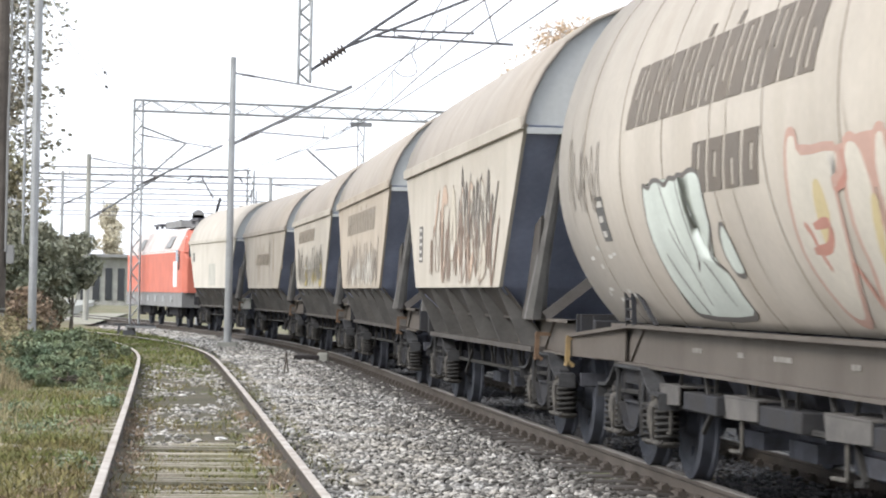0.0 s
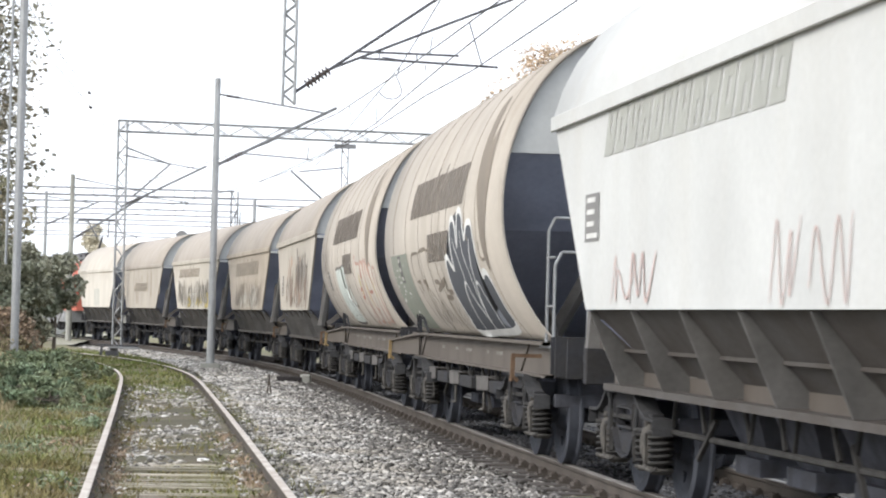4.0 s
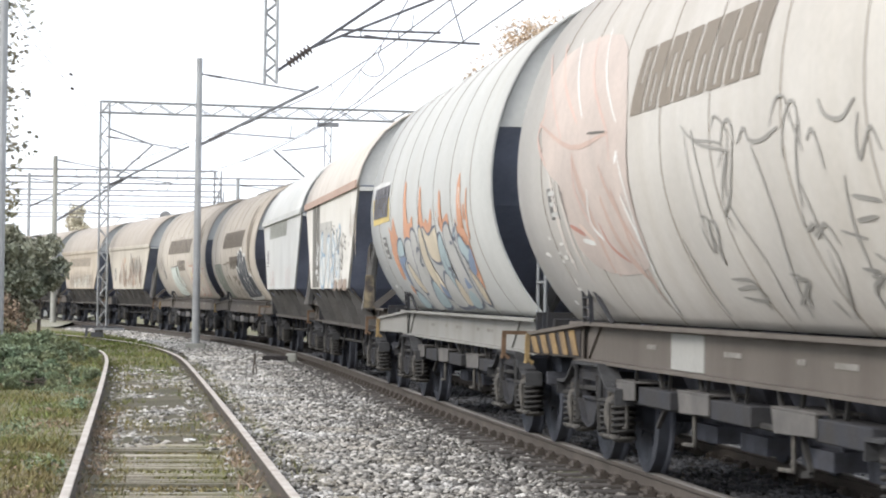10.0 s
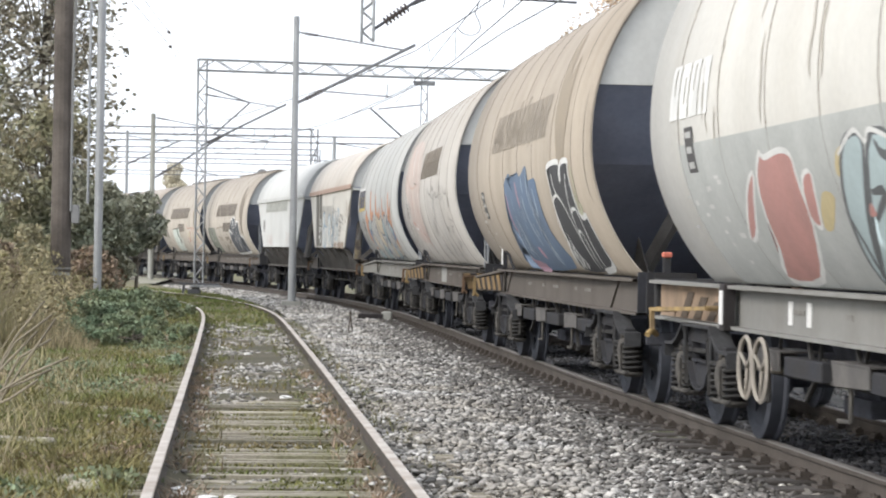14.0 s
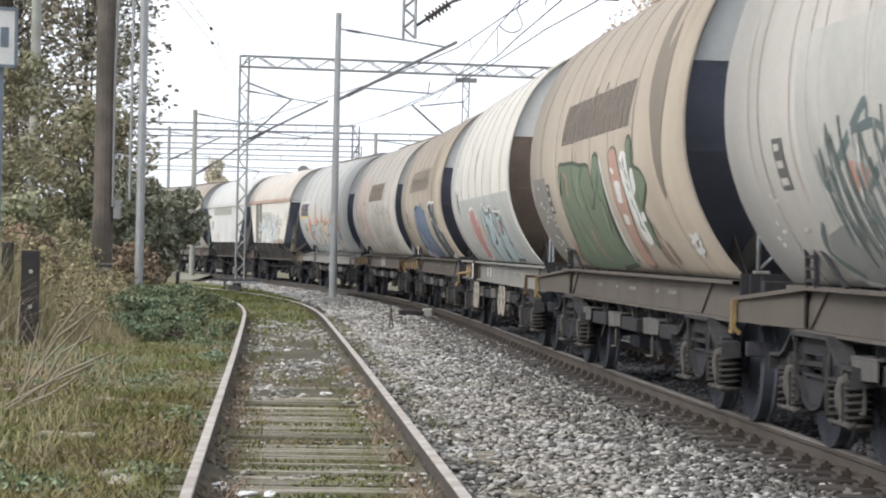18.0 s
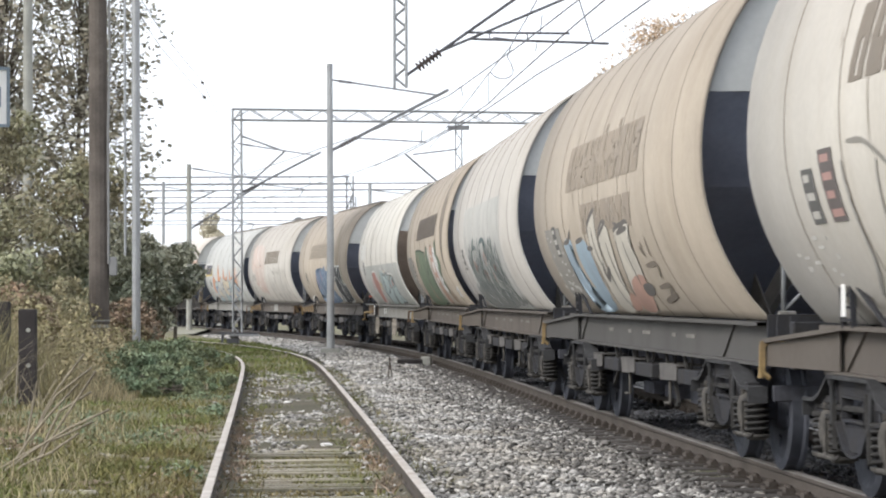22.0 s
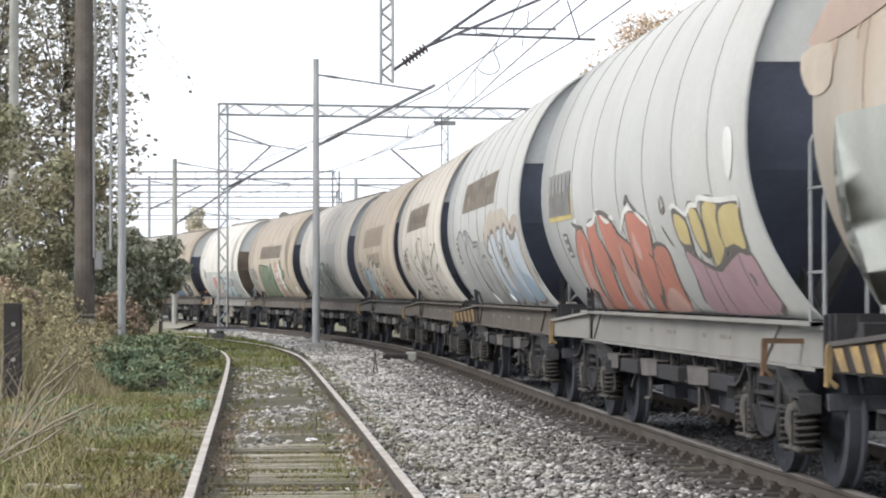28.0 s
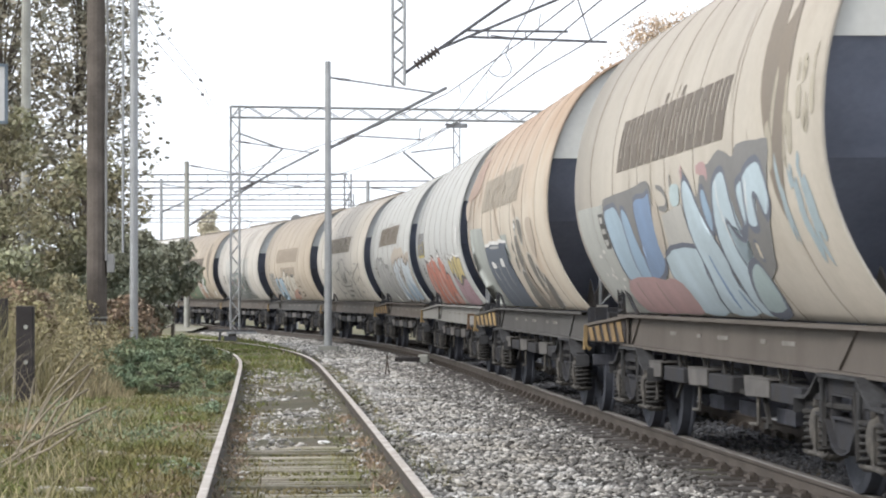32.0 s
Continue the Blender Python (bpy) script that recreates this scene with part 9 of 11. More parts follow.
def tank_wagon(label, body_mat, end_mat, solebar_mat, L=10.95, F=11.9, stripes=False, trail_rail=False, column=True, seams=None, shift=0.0, slope_mat=None, pole=True, **gear):
    t = thing("grain_wagon", label, "freight wagon", group="wagons of the train")
    at = Matrix.Translation((0, shift, 0))
    part("shell", shared("tank_shell", m_tank_shell, L), body_mat, t, m=at)
    for y in seams or (4.3, 2.85, 1.4, 0.0, -1.3, -2.85, -4.3):
        part("seam", shared("seam", m_seam, round(y * L / 10.95, 3)), M_SEAM, t, m=at)
    for sign in (-1, 1):
        part("end_wall", shared("tank_end", m_tank_end, sign, L), end_mat, t, m=at)
        part("hopper_end", shared("tank_slope", m_tank_slope, sign, L), slope_mat or M_DARKEND, t, "dark sloping hopper end", m=at)
        for side in (-1, 1):
            part("end_gusset", shared("gusset", m_gusset, sign, L, side), M_STANCHION, t, m=at)
            part("foot_plate", shared("foot_plate", m_foot_plate, sign, L, side), M_STANCHION, t, m=at)
    part("roof_hatch", shared("hatch", m_roof_hatch, L), M_SEAM, t, m=at)
    running_gear(t, L, F, solebar_mat, stripes, trail_rail, **gear)
    if pole and not trail_rail:
        part("end_pole", shared("end_pole", m_end_pole, -F / 2 + 0.25), M_RAILING, t, "thin upright pole on the end deck")
        part("pole_foot", shared("pole_foot", m_pole_foot, -F / 2 + 0.25), M_PALELABEL, t)
    if column:
        brake_column(t, 4.1 if not isinstance(column, float) else column, column == "labelled")
    return t


def m_hopper_roof(L):
    return loft_sheet(full(HOPPER_ROOF), -L / 2, L / 2, 0.03)


HOPPER_IN, HOPPER_LOW = 1.5, 1.43     # how far the sloping ends run in, and the lower edge of the side


def m_hopper_side(side, L):
    bm = bmesh.new()
    pts = [(-L / 2, 2.93), (L / 2, 2.93), (L / 2 - HOPPER_IN, HOPPER_LOW), (-L / 2 + HOPPER_IN, HOPPER_LOW)]
    rows = [[(side * d, y, z) for y, z in pts + pts[:1]] for d in (1.415, 1.45)]
    vs = quad_strip(bm, rows)
    bm.faces.new(vs[0][:4])
    bm.faces.new(vs[1][:4])
    bmesh.ops.remove_doubles(bm, verts=bm.verts[:], dist=1e-5)
    bmesh.ops.recalc_face_normals(bm, faces=bm.faces)
    return done(bm, "side_panel")


def m_hopper_lower(side, L):
    bm = bmesh.new()
    a, b = L / 2 - HOPPER_IN, L / 2 - HOPPER_IN - 0.1
    plate(bm, [(side * 1.40, -a, HOPPER_LOW), (side * 1.40, a, HOPPER_LOW), (side * 0.92, b, 0.86), (side * 0.92, -b, 0.86)], 0.02 * side)
    return done(bm, "lower_hopper")


def m_hopper_sill(side, L):
    """The flat sill under the sloping hopper side."""
    bm = bmesh.new()
    box(bm, (side * 1.13, 0, 0.84), (0.14, 2 * (L / 2 - HOPPER_IN - 0.1) + 1.2, 0.05))
    return done(bm, "hopper_sill")


def m_hopper_rail(side, L):
    """The thin stiffening rail half-way down the sloping side."""
    bm = bmesh.new()
    box(bm, (side * 1.155, 0, 1.13), (0.03, (L / 2 - HOPPER_IN) * 1.97, 0.025))
    return done(bm, "hopper_rail")


def m_hopper_rib(side, L, k):
    """One of the plates that stand out from the sloping hopper bottom."""
    bm = bmesh.new()
    y = (L / 2 - HOPPER_IN - 0.12) * (1 - 2 * k / 5)
    plate(bm, [(side * 1.44, y, HOPPER_LOW - 0.01), (side * 1.36, y, HOPPER_LOW - 0.01), (side * 0.90, y, 0.87), (side * 1.20, y, 0.87)], 0.025)
    return done(bm, "rib")


def m_hopper_slope(sign, L):
    bm = bmesh.new()
    rows = [[(-1.43, sign * (L / 2 - 0.04), 2.92), (1.43, sign * (L / 2 - 0.04), 2.92)], [(-1.43, sign * (L / 2 - 0.80), 2.15), (1.43, sign * (L / 2 - 0.80), 2.15)], [(-1.43, sign * (L / 2 - HOPPER_IN - 0.02), HOPPER_LOW), (1.43, sign * (L / 2 - HOPPER_IN - 0.02), HOPPER_LOW)], [(-0.95, sign * (L / 2 - 2.2), 0.92), (0.95, sign * (L / 2 - 2.2), 0.92)]]
    quad_strip(bm, rows)
    return done(bm, "hopper_end")


def m_hopper_endwall(sign, L):
    bm = bmesh.new()
    y = sign * (L / 2 - 0.06)
    pts = [(-1.42, y, 2.86)] + [(x * 0.975, y, z - 0.03) for x, z in full(HOPPER_ROOF)] + [(1.42, y, 2.86)]
    plate(bm, pts, 0.02)
    box(bm, (0, sign * (L / 2 - 0.03), 2.87), (2.84, 0.05, 0.06))
    return done(bm, "end_wall")


def m_stanchion(sign, x, L):
    """The slim post at a corner of the sloping end, which leans in towards its foot."""
    bm = bmesh.new()
    s = math.copysign(1, x)
    rows = []
    for z, inn, w, dx in ((2.86, 0.06, 0.045, 0.15), (2.2, 0.30, 0.05, 0.08), (1.6, 0.55, 0.065, 0.03), (1.13, 0.72, 0.10, 0.0)):
        y, c = sign * (L / 2 - inn), x - s * dx
        rows.append([(c - w, y, z), (c - w * 0.4, y + sign * 0.05, z), (c + w * 0.4, y + sign * 0.05, z), (c + w, y, z), (c + w, y - sign * 0.12, z), (c - w, y - sign * 0.12, z), (c - w, y, z)])
    quad_strip(bm, rows)
    bmesh.ops.recalc_face_normals(bm, faces=bm.faces)
    return done(bm, "end_stanchion")


def m_end_web(sign, x, L):
    """The flaring web between a corner post and the sloping end, and its brace."""
    bm = bmesh.new()
    y = lambda d: sign * (L / 2 - d)
    pts = [(x, y(0.72), 1.13), (x, y(0.50), 1.75), (x, y(0.36), 2.1), (x, y(0.74), 2.02), (x, y(0.98), 1.7), (x, y(1.25), 1.35), (x, y(1.55), 1.13)]
    plate(bm, pts, 0.02)
    beam(bm, (x * 0.93, y(0.66), 1.16), (x * 0.30, y(0.5), 1.78), 0.06, 0.10)
    return done(bm, "end_web")


def m_eave(side, L):
    bm = bmesh.new()
    box(bm, (side * 1.475, 0, 2.94), (0.03, L, 0.12))
    return done(bm, "eave_band", bevel=0.006)


def hopper_wagon(label, side_mat, roof_mat, end_mat, solebar_mat, eave_mat, L=10.75, F=11.9, trail_rail=False, post_mat=None):
    t = thing("hopper_wagon", label, "freight wagon", group="wagons of the train")
    part("roof", shared("hopper_roof", m_hopper_roof, L), roof_mat, t)
    for side in (-1, 1):
        part("side_panel", shared("hopper_side", m_hopper_side, side, L), side_mat, t)
        part("lower_hopper", shared("hopper_lower", m_hopper_lower, side, L), M_HOPPERLOW, t, "dark ribbed hopper bottom")
        part("hopper_sill", shared("hopper_sill", m_hopper_sill, side, L), M_HOPPERLOW, t)
        part("hopper_rail", shared("hopper_rail", m_hopper_rail, side, L), M_HOPPERLOW, t)
        part("eave_band", shared("eave", m_eave, side, L), eave_mat, t)
        for k in range(6):
            part("rib", shared("hopper_rib", m_hopper_rib, side, L, k), M_STANCHION, t)
    for sign in (-1, 1):
        part("end_wall", shared("hopper_endwall", m_hopper_endwall, sign, L), end_mat, t)
        part("hopper_end", shared("hopper_slope", m_hopper_slope, sign, L), M_DARKEND, t, "dark sloping hopper end")
        for x in (-1.2, 1.2):
            part("end_stanchion", shared("stanchion", m_stanchion, sign, x, L), M_STANCHION, t)
            part("end_web", shared("end_web", m_end_web, sign, x, L), M_HOPPERLOW, t)
            if post_mat:
                bm = bmesh.new()
                plate(bm, [(x - 0.075, sign * (L / 2 - 0.55) + sign * 0.06, 1.62), (x + 0.045, sign * (L / 2 - 0.55) + sign * 0.06, 1.62), (x + 0.085, sign * (L / 2 - 0.715) + sign * 0.06, 1.14), (x - 0.085, sign * (L / 2 - 0.715) + sign * 0.06, 1.14)], 0.012)
                part("peeled_plate", bm, post_mat, t, "plate of peeling yellowed paint")
    running_gear(t, L, F, solebar_mat, False, trail_rail, False)
    return t


def body_paint(name, col, dirt, amount=0.55, var=0.16, grime=0.0, grime_col=(0.2, 0.17, 0.14)):
    return mat(name, col, 0.72, 0, var, 0.7, 18, 0.06, spec=0.22, col2=[c * 0.86 for c in col], streak=amount, streak_col=dirt, grime=grime, grime_col=grime_col)


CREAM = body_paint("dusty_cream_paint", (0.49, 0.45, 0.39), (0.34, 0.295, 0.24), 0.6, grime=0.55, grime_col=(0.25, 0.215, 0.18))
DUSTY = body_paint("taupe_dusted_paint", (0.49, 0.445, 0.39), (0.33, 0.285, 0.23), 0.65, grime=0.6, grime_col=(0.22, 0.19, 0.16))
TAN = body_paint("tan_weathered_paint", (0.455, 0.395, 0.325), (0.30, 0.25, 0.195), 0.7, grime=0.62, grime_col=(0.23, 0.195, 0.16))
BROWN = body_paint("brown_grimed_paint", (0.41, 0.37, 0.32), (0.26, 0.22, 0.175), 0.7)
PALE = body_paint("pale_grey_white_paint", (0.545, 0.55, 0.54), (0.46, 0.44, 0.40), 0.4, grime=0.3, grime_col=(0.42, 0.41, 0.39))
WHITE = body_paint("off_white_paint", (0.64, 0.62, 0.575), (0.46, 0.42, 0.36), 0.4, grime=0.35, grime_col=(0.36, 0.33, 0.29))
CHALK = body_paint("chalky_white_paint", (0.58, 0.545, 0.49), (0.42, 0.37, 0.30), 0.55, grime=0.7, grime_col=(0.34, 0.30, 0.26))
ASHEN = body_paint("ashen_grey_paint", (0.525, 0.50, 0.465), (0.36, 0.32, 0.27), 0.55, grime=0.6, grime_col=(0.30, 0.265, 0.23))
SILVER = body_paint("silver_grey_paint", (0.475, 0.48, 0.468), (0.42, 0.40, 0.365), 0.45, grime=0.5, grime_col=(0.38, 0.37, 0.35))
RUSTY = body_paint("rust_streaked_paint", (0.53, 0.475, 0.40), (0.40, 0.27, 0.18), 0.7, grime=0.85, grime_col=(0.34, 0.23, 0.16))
ENDGREY = body_paint("grey_end_paint", (0.40, 0.41, 0.41), (0.25, 0.24, 0.23), 0.4)
ENDWHITE = body_paint("pale_end_paint", (0.52, 0.52, 0.50), (0.36, 0.34, 0.31), 0.4)
ROOFBROWN = body_paint("dusty_brown_roof", (0.36, 0.32, 0.28), (0.22, 0.19, 0.16), 0.6)
ROOFPALE = body_paint("pale_sheet_roof", (0.54, 0.50, 0.455), (0.36, 0.29, 0.24), 0.7)
SOLE_BROWN = body_paint("grimy_brown_solebar", (0.115, 0.100, 0.087), (0.062, 0.050, 0.042), 0.7)
SOLE_DARK = body_paint("dark_grey_solebar", (0.088, 0.084, 0.080), (0.052, 0.047, 0.044), 0.7)
SOLE_GREY = body_paint("grey_solebar", (0.235, 0.23, 0.215), (0.16, 0.145, 0.13), 0.7)
EAVE_RUST = body_paint("red_brown_eave_band", (0.44, 0.325, 0.27), (0.36, 0.24, 0.185), 0.6)

WAGONS = []      # (thing, place of the leading rim behind the first wagon's, body length)
LEAD = (0.105, -12.555, -25.795, -38.595, -51.935, -64.69, -77.31, -91.085, -103.275, -116.32, -128.83, -141.99, -156.05, -169.78, -182.49, -195.62, -208.37, -221.36, -234.74, -247.66, -261.21)


def white_wagon_front(t):
    """The long front of the white wagon's frame: a tan panel with worn stripes, a yellow bar with its hook, and a label box."""
    bm = bmesh.new()
    box(bm, (-1.016, 6.40, 0.975), (0.008, 2.90, 0.262))
    part("front_panel", bm, M_TANPANEL, t, "rust-tan painted front panel")
    for k in range(3):
        y = 6.95 - 0.52 * k
        bm = bmesh.new()
        plate(bm, [(-1.024, y, 0.85), (-1.024, y - 0.26, 0.85), (-1.024, y - 0.56, 1.06 - 0.03 * k), (-1.024, y - 0.30, 1.06 - 0.03 * k)], 0.004)
        part("worn_stripe", bm, M_WORNSTRIPE, t, "worn dark warning stripe")
    bm = bmesh.new()
    beam(bm, (-1.20, 7.35, 0.90), (-1.14, 5.35, 0.955), 0.035, 0.03)
    bar(bm, (-1.14, 5.38, 0.955), (-1.02, 5.38, 0.955), 0.02, 8)
    bar(bm, (-1.19, 7.2, 0.905), (-1.02, 7.2, 0.905), 0.02, 8)
    beam(bm, (-1.20, 7.30, 0.90), (-1.20, 7.28, 0.73), 0.035, 0.05)
    bar(bm, (-1.20, 7.28, 0.73), (-1.25, 7.22, 0.69), 0.024, 8)
    bar(bm, (-1.20, 7.28, 0.73), (-1.15, 7.34, 0.69), 0.024, 8)
    part("corner_handle", bm, M_YELLOW, t, "faded yellow shunter's bar with a hook")
    bm = bmesh.new()
    box(bm, (-1.09, 4.86, 0.975), (0.09, 0.16, 0.35))
    part("label_box", done(bm, "label_box", bevel=0.008), M_BLACK, t)
    bm = bmesh.new()
    box(bm, (-1.138, 4.86, 0.975), (0.008, 0.11, 0.25))
    part("label_plate", bm, M_WHITE, t, "white label plate")
    for y in (3.21, 2.70):
        bm = bmesh.new()
        box(bm, (-1.015, y, 0.975), (0.006, 0.12, 0.16))
        part("solebar_label", bm, M_WHITE, t, "small pale painted label")


def make_train():
    T, Hp = tank_wagon, hopper_wagon
    made = [
        Hp("dusty white hopper wagon coupled behind the locomotive", CHALK, CHALK, ENDGREY, SOLE_GREY, CHALK),
        Hp("brown-grey hopper wagon with a dusty roof", BROWN, ROOFBROWN, ENDGREY, SOLE_BROWN, ROOFBROWN),
        Hp("cream hopper wagon with black and yellow scrawls", CREAM, ROOFBROWN, ENDGREY, SOLE_BROWN, CREAM),
        Hp("dirty cream hopper wagon with faded scrawls", TAN, ROOFBROWN, ENDGREY, SOLE_BROWN, TAN),
        Hp("off-white hopper wagon with orange and white graffiti", CREAM, ROOFBROWN, ENDGREY, SOLE_BROWN, CREAM),
        T("cream rounded grain wagon with pale green and pink graffiti", DUSTY, ENDGREY, SOLE_BROWN),
        T("cream rounded grain wagon with a large dark blue graffito", DUSTY, ENDGREY, SOLE_BROWN, trail_rail=1.18),
        Hp("clean white hopper wagon with grey lettering blocks", PALE, PALE, ENDGREY, SOLE_BROWN, PALE, trail_rail=False),
        Hp("white hopper wagon with a red-brown eave band and blue scrawls", WHITE, ROOFPALE, ENDWHITE, SOLE_BROWN, EAVE_RUST, post_mat=M_PEELED),
        T("silver-grey rounded grain wagon with orange and blue graffiti", SILVER, ENDWHITE, SOLE_GREY, trail_rail=True, seams=(4.37, 2.97, 1.57, 0.12, -1.33, -2.73, -4.2)),
        T("pale rounded grain wagon with faded pink patch and dark scribbles", ASHEN, ENDWHITE, SOLE_BROWN, stripes=True, trail_rail=True),
        T("tan rounded grain wagon with blue and black graffiti", TAN, ENDWHITE, SOLE_BROWN, stripes=True, column="labelled", pole=False),
        T("white rounded grain wagon with red and pale blue graffiti", WHITE, ENDWHITE, SOLE_GREY, L=10.6, F=14.3, trail_rail=1.15, column=False, shift=0.8, slope_mat=M_RUSTEND, cut=0.03, mid=0.82, lead=2.17, trail=2.17),
        T("tan rounded grain wagon with green and red graffiti", TAN, ENDGREY, SOLE_BROWN),
        T("pale grey rounded grain wagon with dense dark scribbles", ASHEN, ENDGREY, SOLE_BROWN),
        T("tan rounded grain wagon with blue and white graffiti", TAN, ENDGREY, SOLE_DARK),
        T("off-white rounded grain wagon with a black line drawing", CHALK, ENDGREY, SOLE_BROWN, column="labelled"),
        T("pale grey rounded grain wagon with silver and blue graffiti", SILVER, ENDGREY, SOLE_BROWN, stripes=True),
        T("silver-grey rounded grain wagon with red and yellow graffiti", SILVER, ENDWHITE, SOLE_GREY, trail_rail=True, seams=(4.37, 2.97, 1.57, 0.12, -1.33, -2.73, -4.2)),
        T("rust-streaked cream grain wagon with dark blue graffiti", RUSTY, ENDWHITE, SOLE_DARK, stripes="bright"),
        T("cream rounded grain wagon with large light blue graffiti", CREAM, ENDWHITE, SOLE_BROWN, stripes=True, column=4.6),
    ]
    for y in (3.9, 3.45, -0.71, -1.25):
        part("hand_wheel", shared("hand_wheel", m_hand_wheel, y), M_HANDWHEEL, made[12], "pale round brake wheel")
    white_wagon_front(made[12])
    bm = bmesh.new()
    beam(bm, (-0.80, -5.9, 1.12), (-0.80, -5.9, 1.33), 0.07, 0.07)
    part("corner_post", done(bm, "corner_post", bevel=0.008), M_UNDER, made[11])
    bm = bmesh.new()
    box(bm, (-0.80, -5.9, 1.355), (0.085, 0.085, 0.05))
    part("post_cap", done(bm, "post_cap", bevel=0.01), M_RED, made[11], "red cap")
    dress(made)
    for i, w in enumerate(made):
        L = 12.2 if i == 12 else (10.75 if w.name.startswith("hopper") else 10.95)
        WAGONS.append((w, LEAD[i], L))
    return made


def locomotive():
    t = thing("locomotive", "red electric locomotive with white roof and grey skirt", "locomotive")
    L = 15.2
    bm = bmesh.new()
    rows = []
    for y, w, h in ((-L / 2, 1.30, 2.45), (-L / 2 + 0.25, 1.44, 2.72), (-L / 2 + 0.6, 1.48, 2.74), (L / 2 - 0.6, 1.48, 2.74), (L / 2 - 0.25, 1.44, 2.72), (L / 2, 1.30, 2.45)):
        rows.append([(-w, y, 1.25), (-w, y, h), (w, y, h), (w, y, 1.25)])
    vs = quad_strip(bm, rows)
    for r in (vs[0], vs[-1]):
        bm.faces.new(r)
    bmesh.ops.recalc_face_normals(bm, faces=bm.faces)
    part("body", done(bm, "body", bevel=0.03), M_RED, t)
    for sign in (-1, 1):
        bm = bmesh.new()
        y0, y1 = sign * (L / 2 - 0.12), sign * (L / 2 - 1.15)
        vs = quad_strip(bm, [[(-1.40, y0, 2.66), (1.40, y0, 2.66)], [(-1.12, y1, 3.46), (1.12, y1, 3.46)]])
        for s in (-1, 1):
            bm.faces.new([bm.verts.new(p) for p in ((s * 1.41, y0, 2.66), (s * 1.13, y1, 3.47), (s * 1.47, y1, 2.74))])
        part("cab_front", bm, M_RED, t, "red sloping cab front")
    bm = bmesh.new()
    quad_strip(bm, [[(-1.475, y, 2.74), (-1.12, y, 3.47), (-0.9, y, 3.56), (0.9, y, 3.56), (1.12, y, 3.47), (1.475, y, 2.74)] for y in (-L / 2 + 1.15, L / 2 - 1.15)])
    part("roof", bm, M_ROOFPINK, t, "dusty white sloping roof side")
    for y in (-3.9, 3.6):
        bm = bmesh.new()
        plate(bm, [(-1.47, y - 0.7, 2.86), (-1.47, y + 0.7, 2.86), (-1.24, y + 0.55, 3.28), (-1.24, y - 0.55, 3.28)], 0.02)
        part("roof_grille", bm, M_GREY, t)
    bm = bmesh.new()
    box(bm, (0, 0, 1.0), (2.9, L - 0.3, 0.52))
    part("skirt", bm, M_GREY, t)
    for k in range(6):
        bm = bmesh.new()
        box(bm, (-1.455, -L / 2 + 2.6 + 2.0 * k, 1.02), (0.03, 0.5, 0.22))
        part("skirt_box", bm, M_POLE, t)
    bm = bmesh.new()
    box(bm, (-1.482, 0, 2.70), (0.012, L - 2.0, 0.05))
    part("stripe", bm, M_WHITE, t, "thin white stripe")
    bm = bmesh.new()
    plate(bm, [(-1.488, -L / 2 + 0.62, 2.05), (-1.488, -L / 2 + 1.0, 2.05), (-1.488, -L / 2 + 0.80, 2.72), (-1.488, -L / 2 + 0.62, 2.72)], 0.012)
    part("cab_side", bm, M_BLACK, t, "black corner of the cab")
    bm = bmesh.new()
    box(bm, (-1.485, -L / 2 + 1.6, 1.9), (0.012, 0.9, 0.9))
    part("side_emblem", bm, M_WHITE, t, "plain white emblem block")
    for x in (-0.7, 0.7):
        bm = bmesh.new()
        plate(bm, [(x - 0.55, -L / 2 - 0.01, 2.5), (x + 0.55, -L / 2 - 0.01, 2.5), (x + 0.5, -L / 2 + 0.32, 3.1), (x - 0.5, -L / 2 + 0.32, 3.1)], -0.02)
        part("windscreen", bm, M_GLASS, t)
    bm = bmesh.new()
    plate(bm, [(-1.49, -L / 2 + 0.9, 2.3), (-1.49, -L / 2 + 1.5, 2.3), (-1.49, -L / 2 + 1.5, 2.75), (-1.49, -L / 2 + 1.0, 2.75)], 0.012)
    part("cab_window", bm, M_GLASS, t)
    for y in (-L / 2 + 4, L / 2 - 4):
        bm = bmesh.new()
        for s in (-1, 1):
            box(bm, (s * 1.05, 0, 0.6), (0.18, 3.6, 0.3))
            for yy in (-1.3, 1.3):
                box(bm, (s * 1.1, yy, 0.55), (0.2, 0.4, 0.4))
        b = part("bogie", bm, M_UNDER, t, m=Matrix.Translation((0, y, 0)))
        for yy in (-1.3, 1.3):
            part("wheelset", shared("wheelset", m_wheelset), M_WHEEL, b, m=Matrix.Translation((0, yy, 0.46)))
    for y, up in ((-L / 2 + 1.9, True), (L / 2 - 4.0, False)):
        bm = bmesh.new()
        box(bm, (0, 0, 3.85), (1.6, 1.8, 0.08))
        for x in (-0.7, 0.7):
            for yy in (-0.7, 0.7):
                bar(bm, (x, yy, 3.7), (x, yy, 3.86), 0.06, 8)
        if up:
            bar(bm, (0, 0.5, 3.9), (0, -0.75, 4.6), 0.05, 6)
            bar(bm, (-0.25, -0.75, 4.6), (-0.5, 0.45, 5.4), 0.03, 6)
            bar(bm, (0.25, -0.75, 4.6), (0.5, 0.45, 5.4), 0.03, 6)
            bar(bm, (-0.85, 0.45, 5.42), (0.85, 0.45, 5.42), 0.035, 6)
            bar(bm, (-0.85, 0.75, 5.42), (0.85, 0.75, 5.42), 0.035, 6)
            bar(bm, (-0.85, 0.45, 5.42), (-1.0, 0.45, 5.25), 0.03, 6)
            bar(bm, (0.85, 0.45, 5.42), (1.0, 0.45, 5.25), 0.03, 6)
        else:
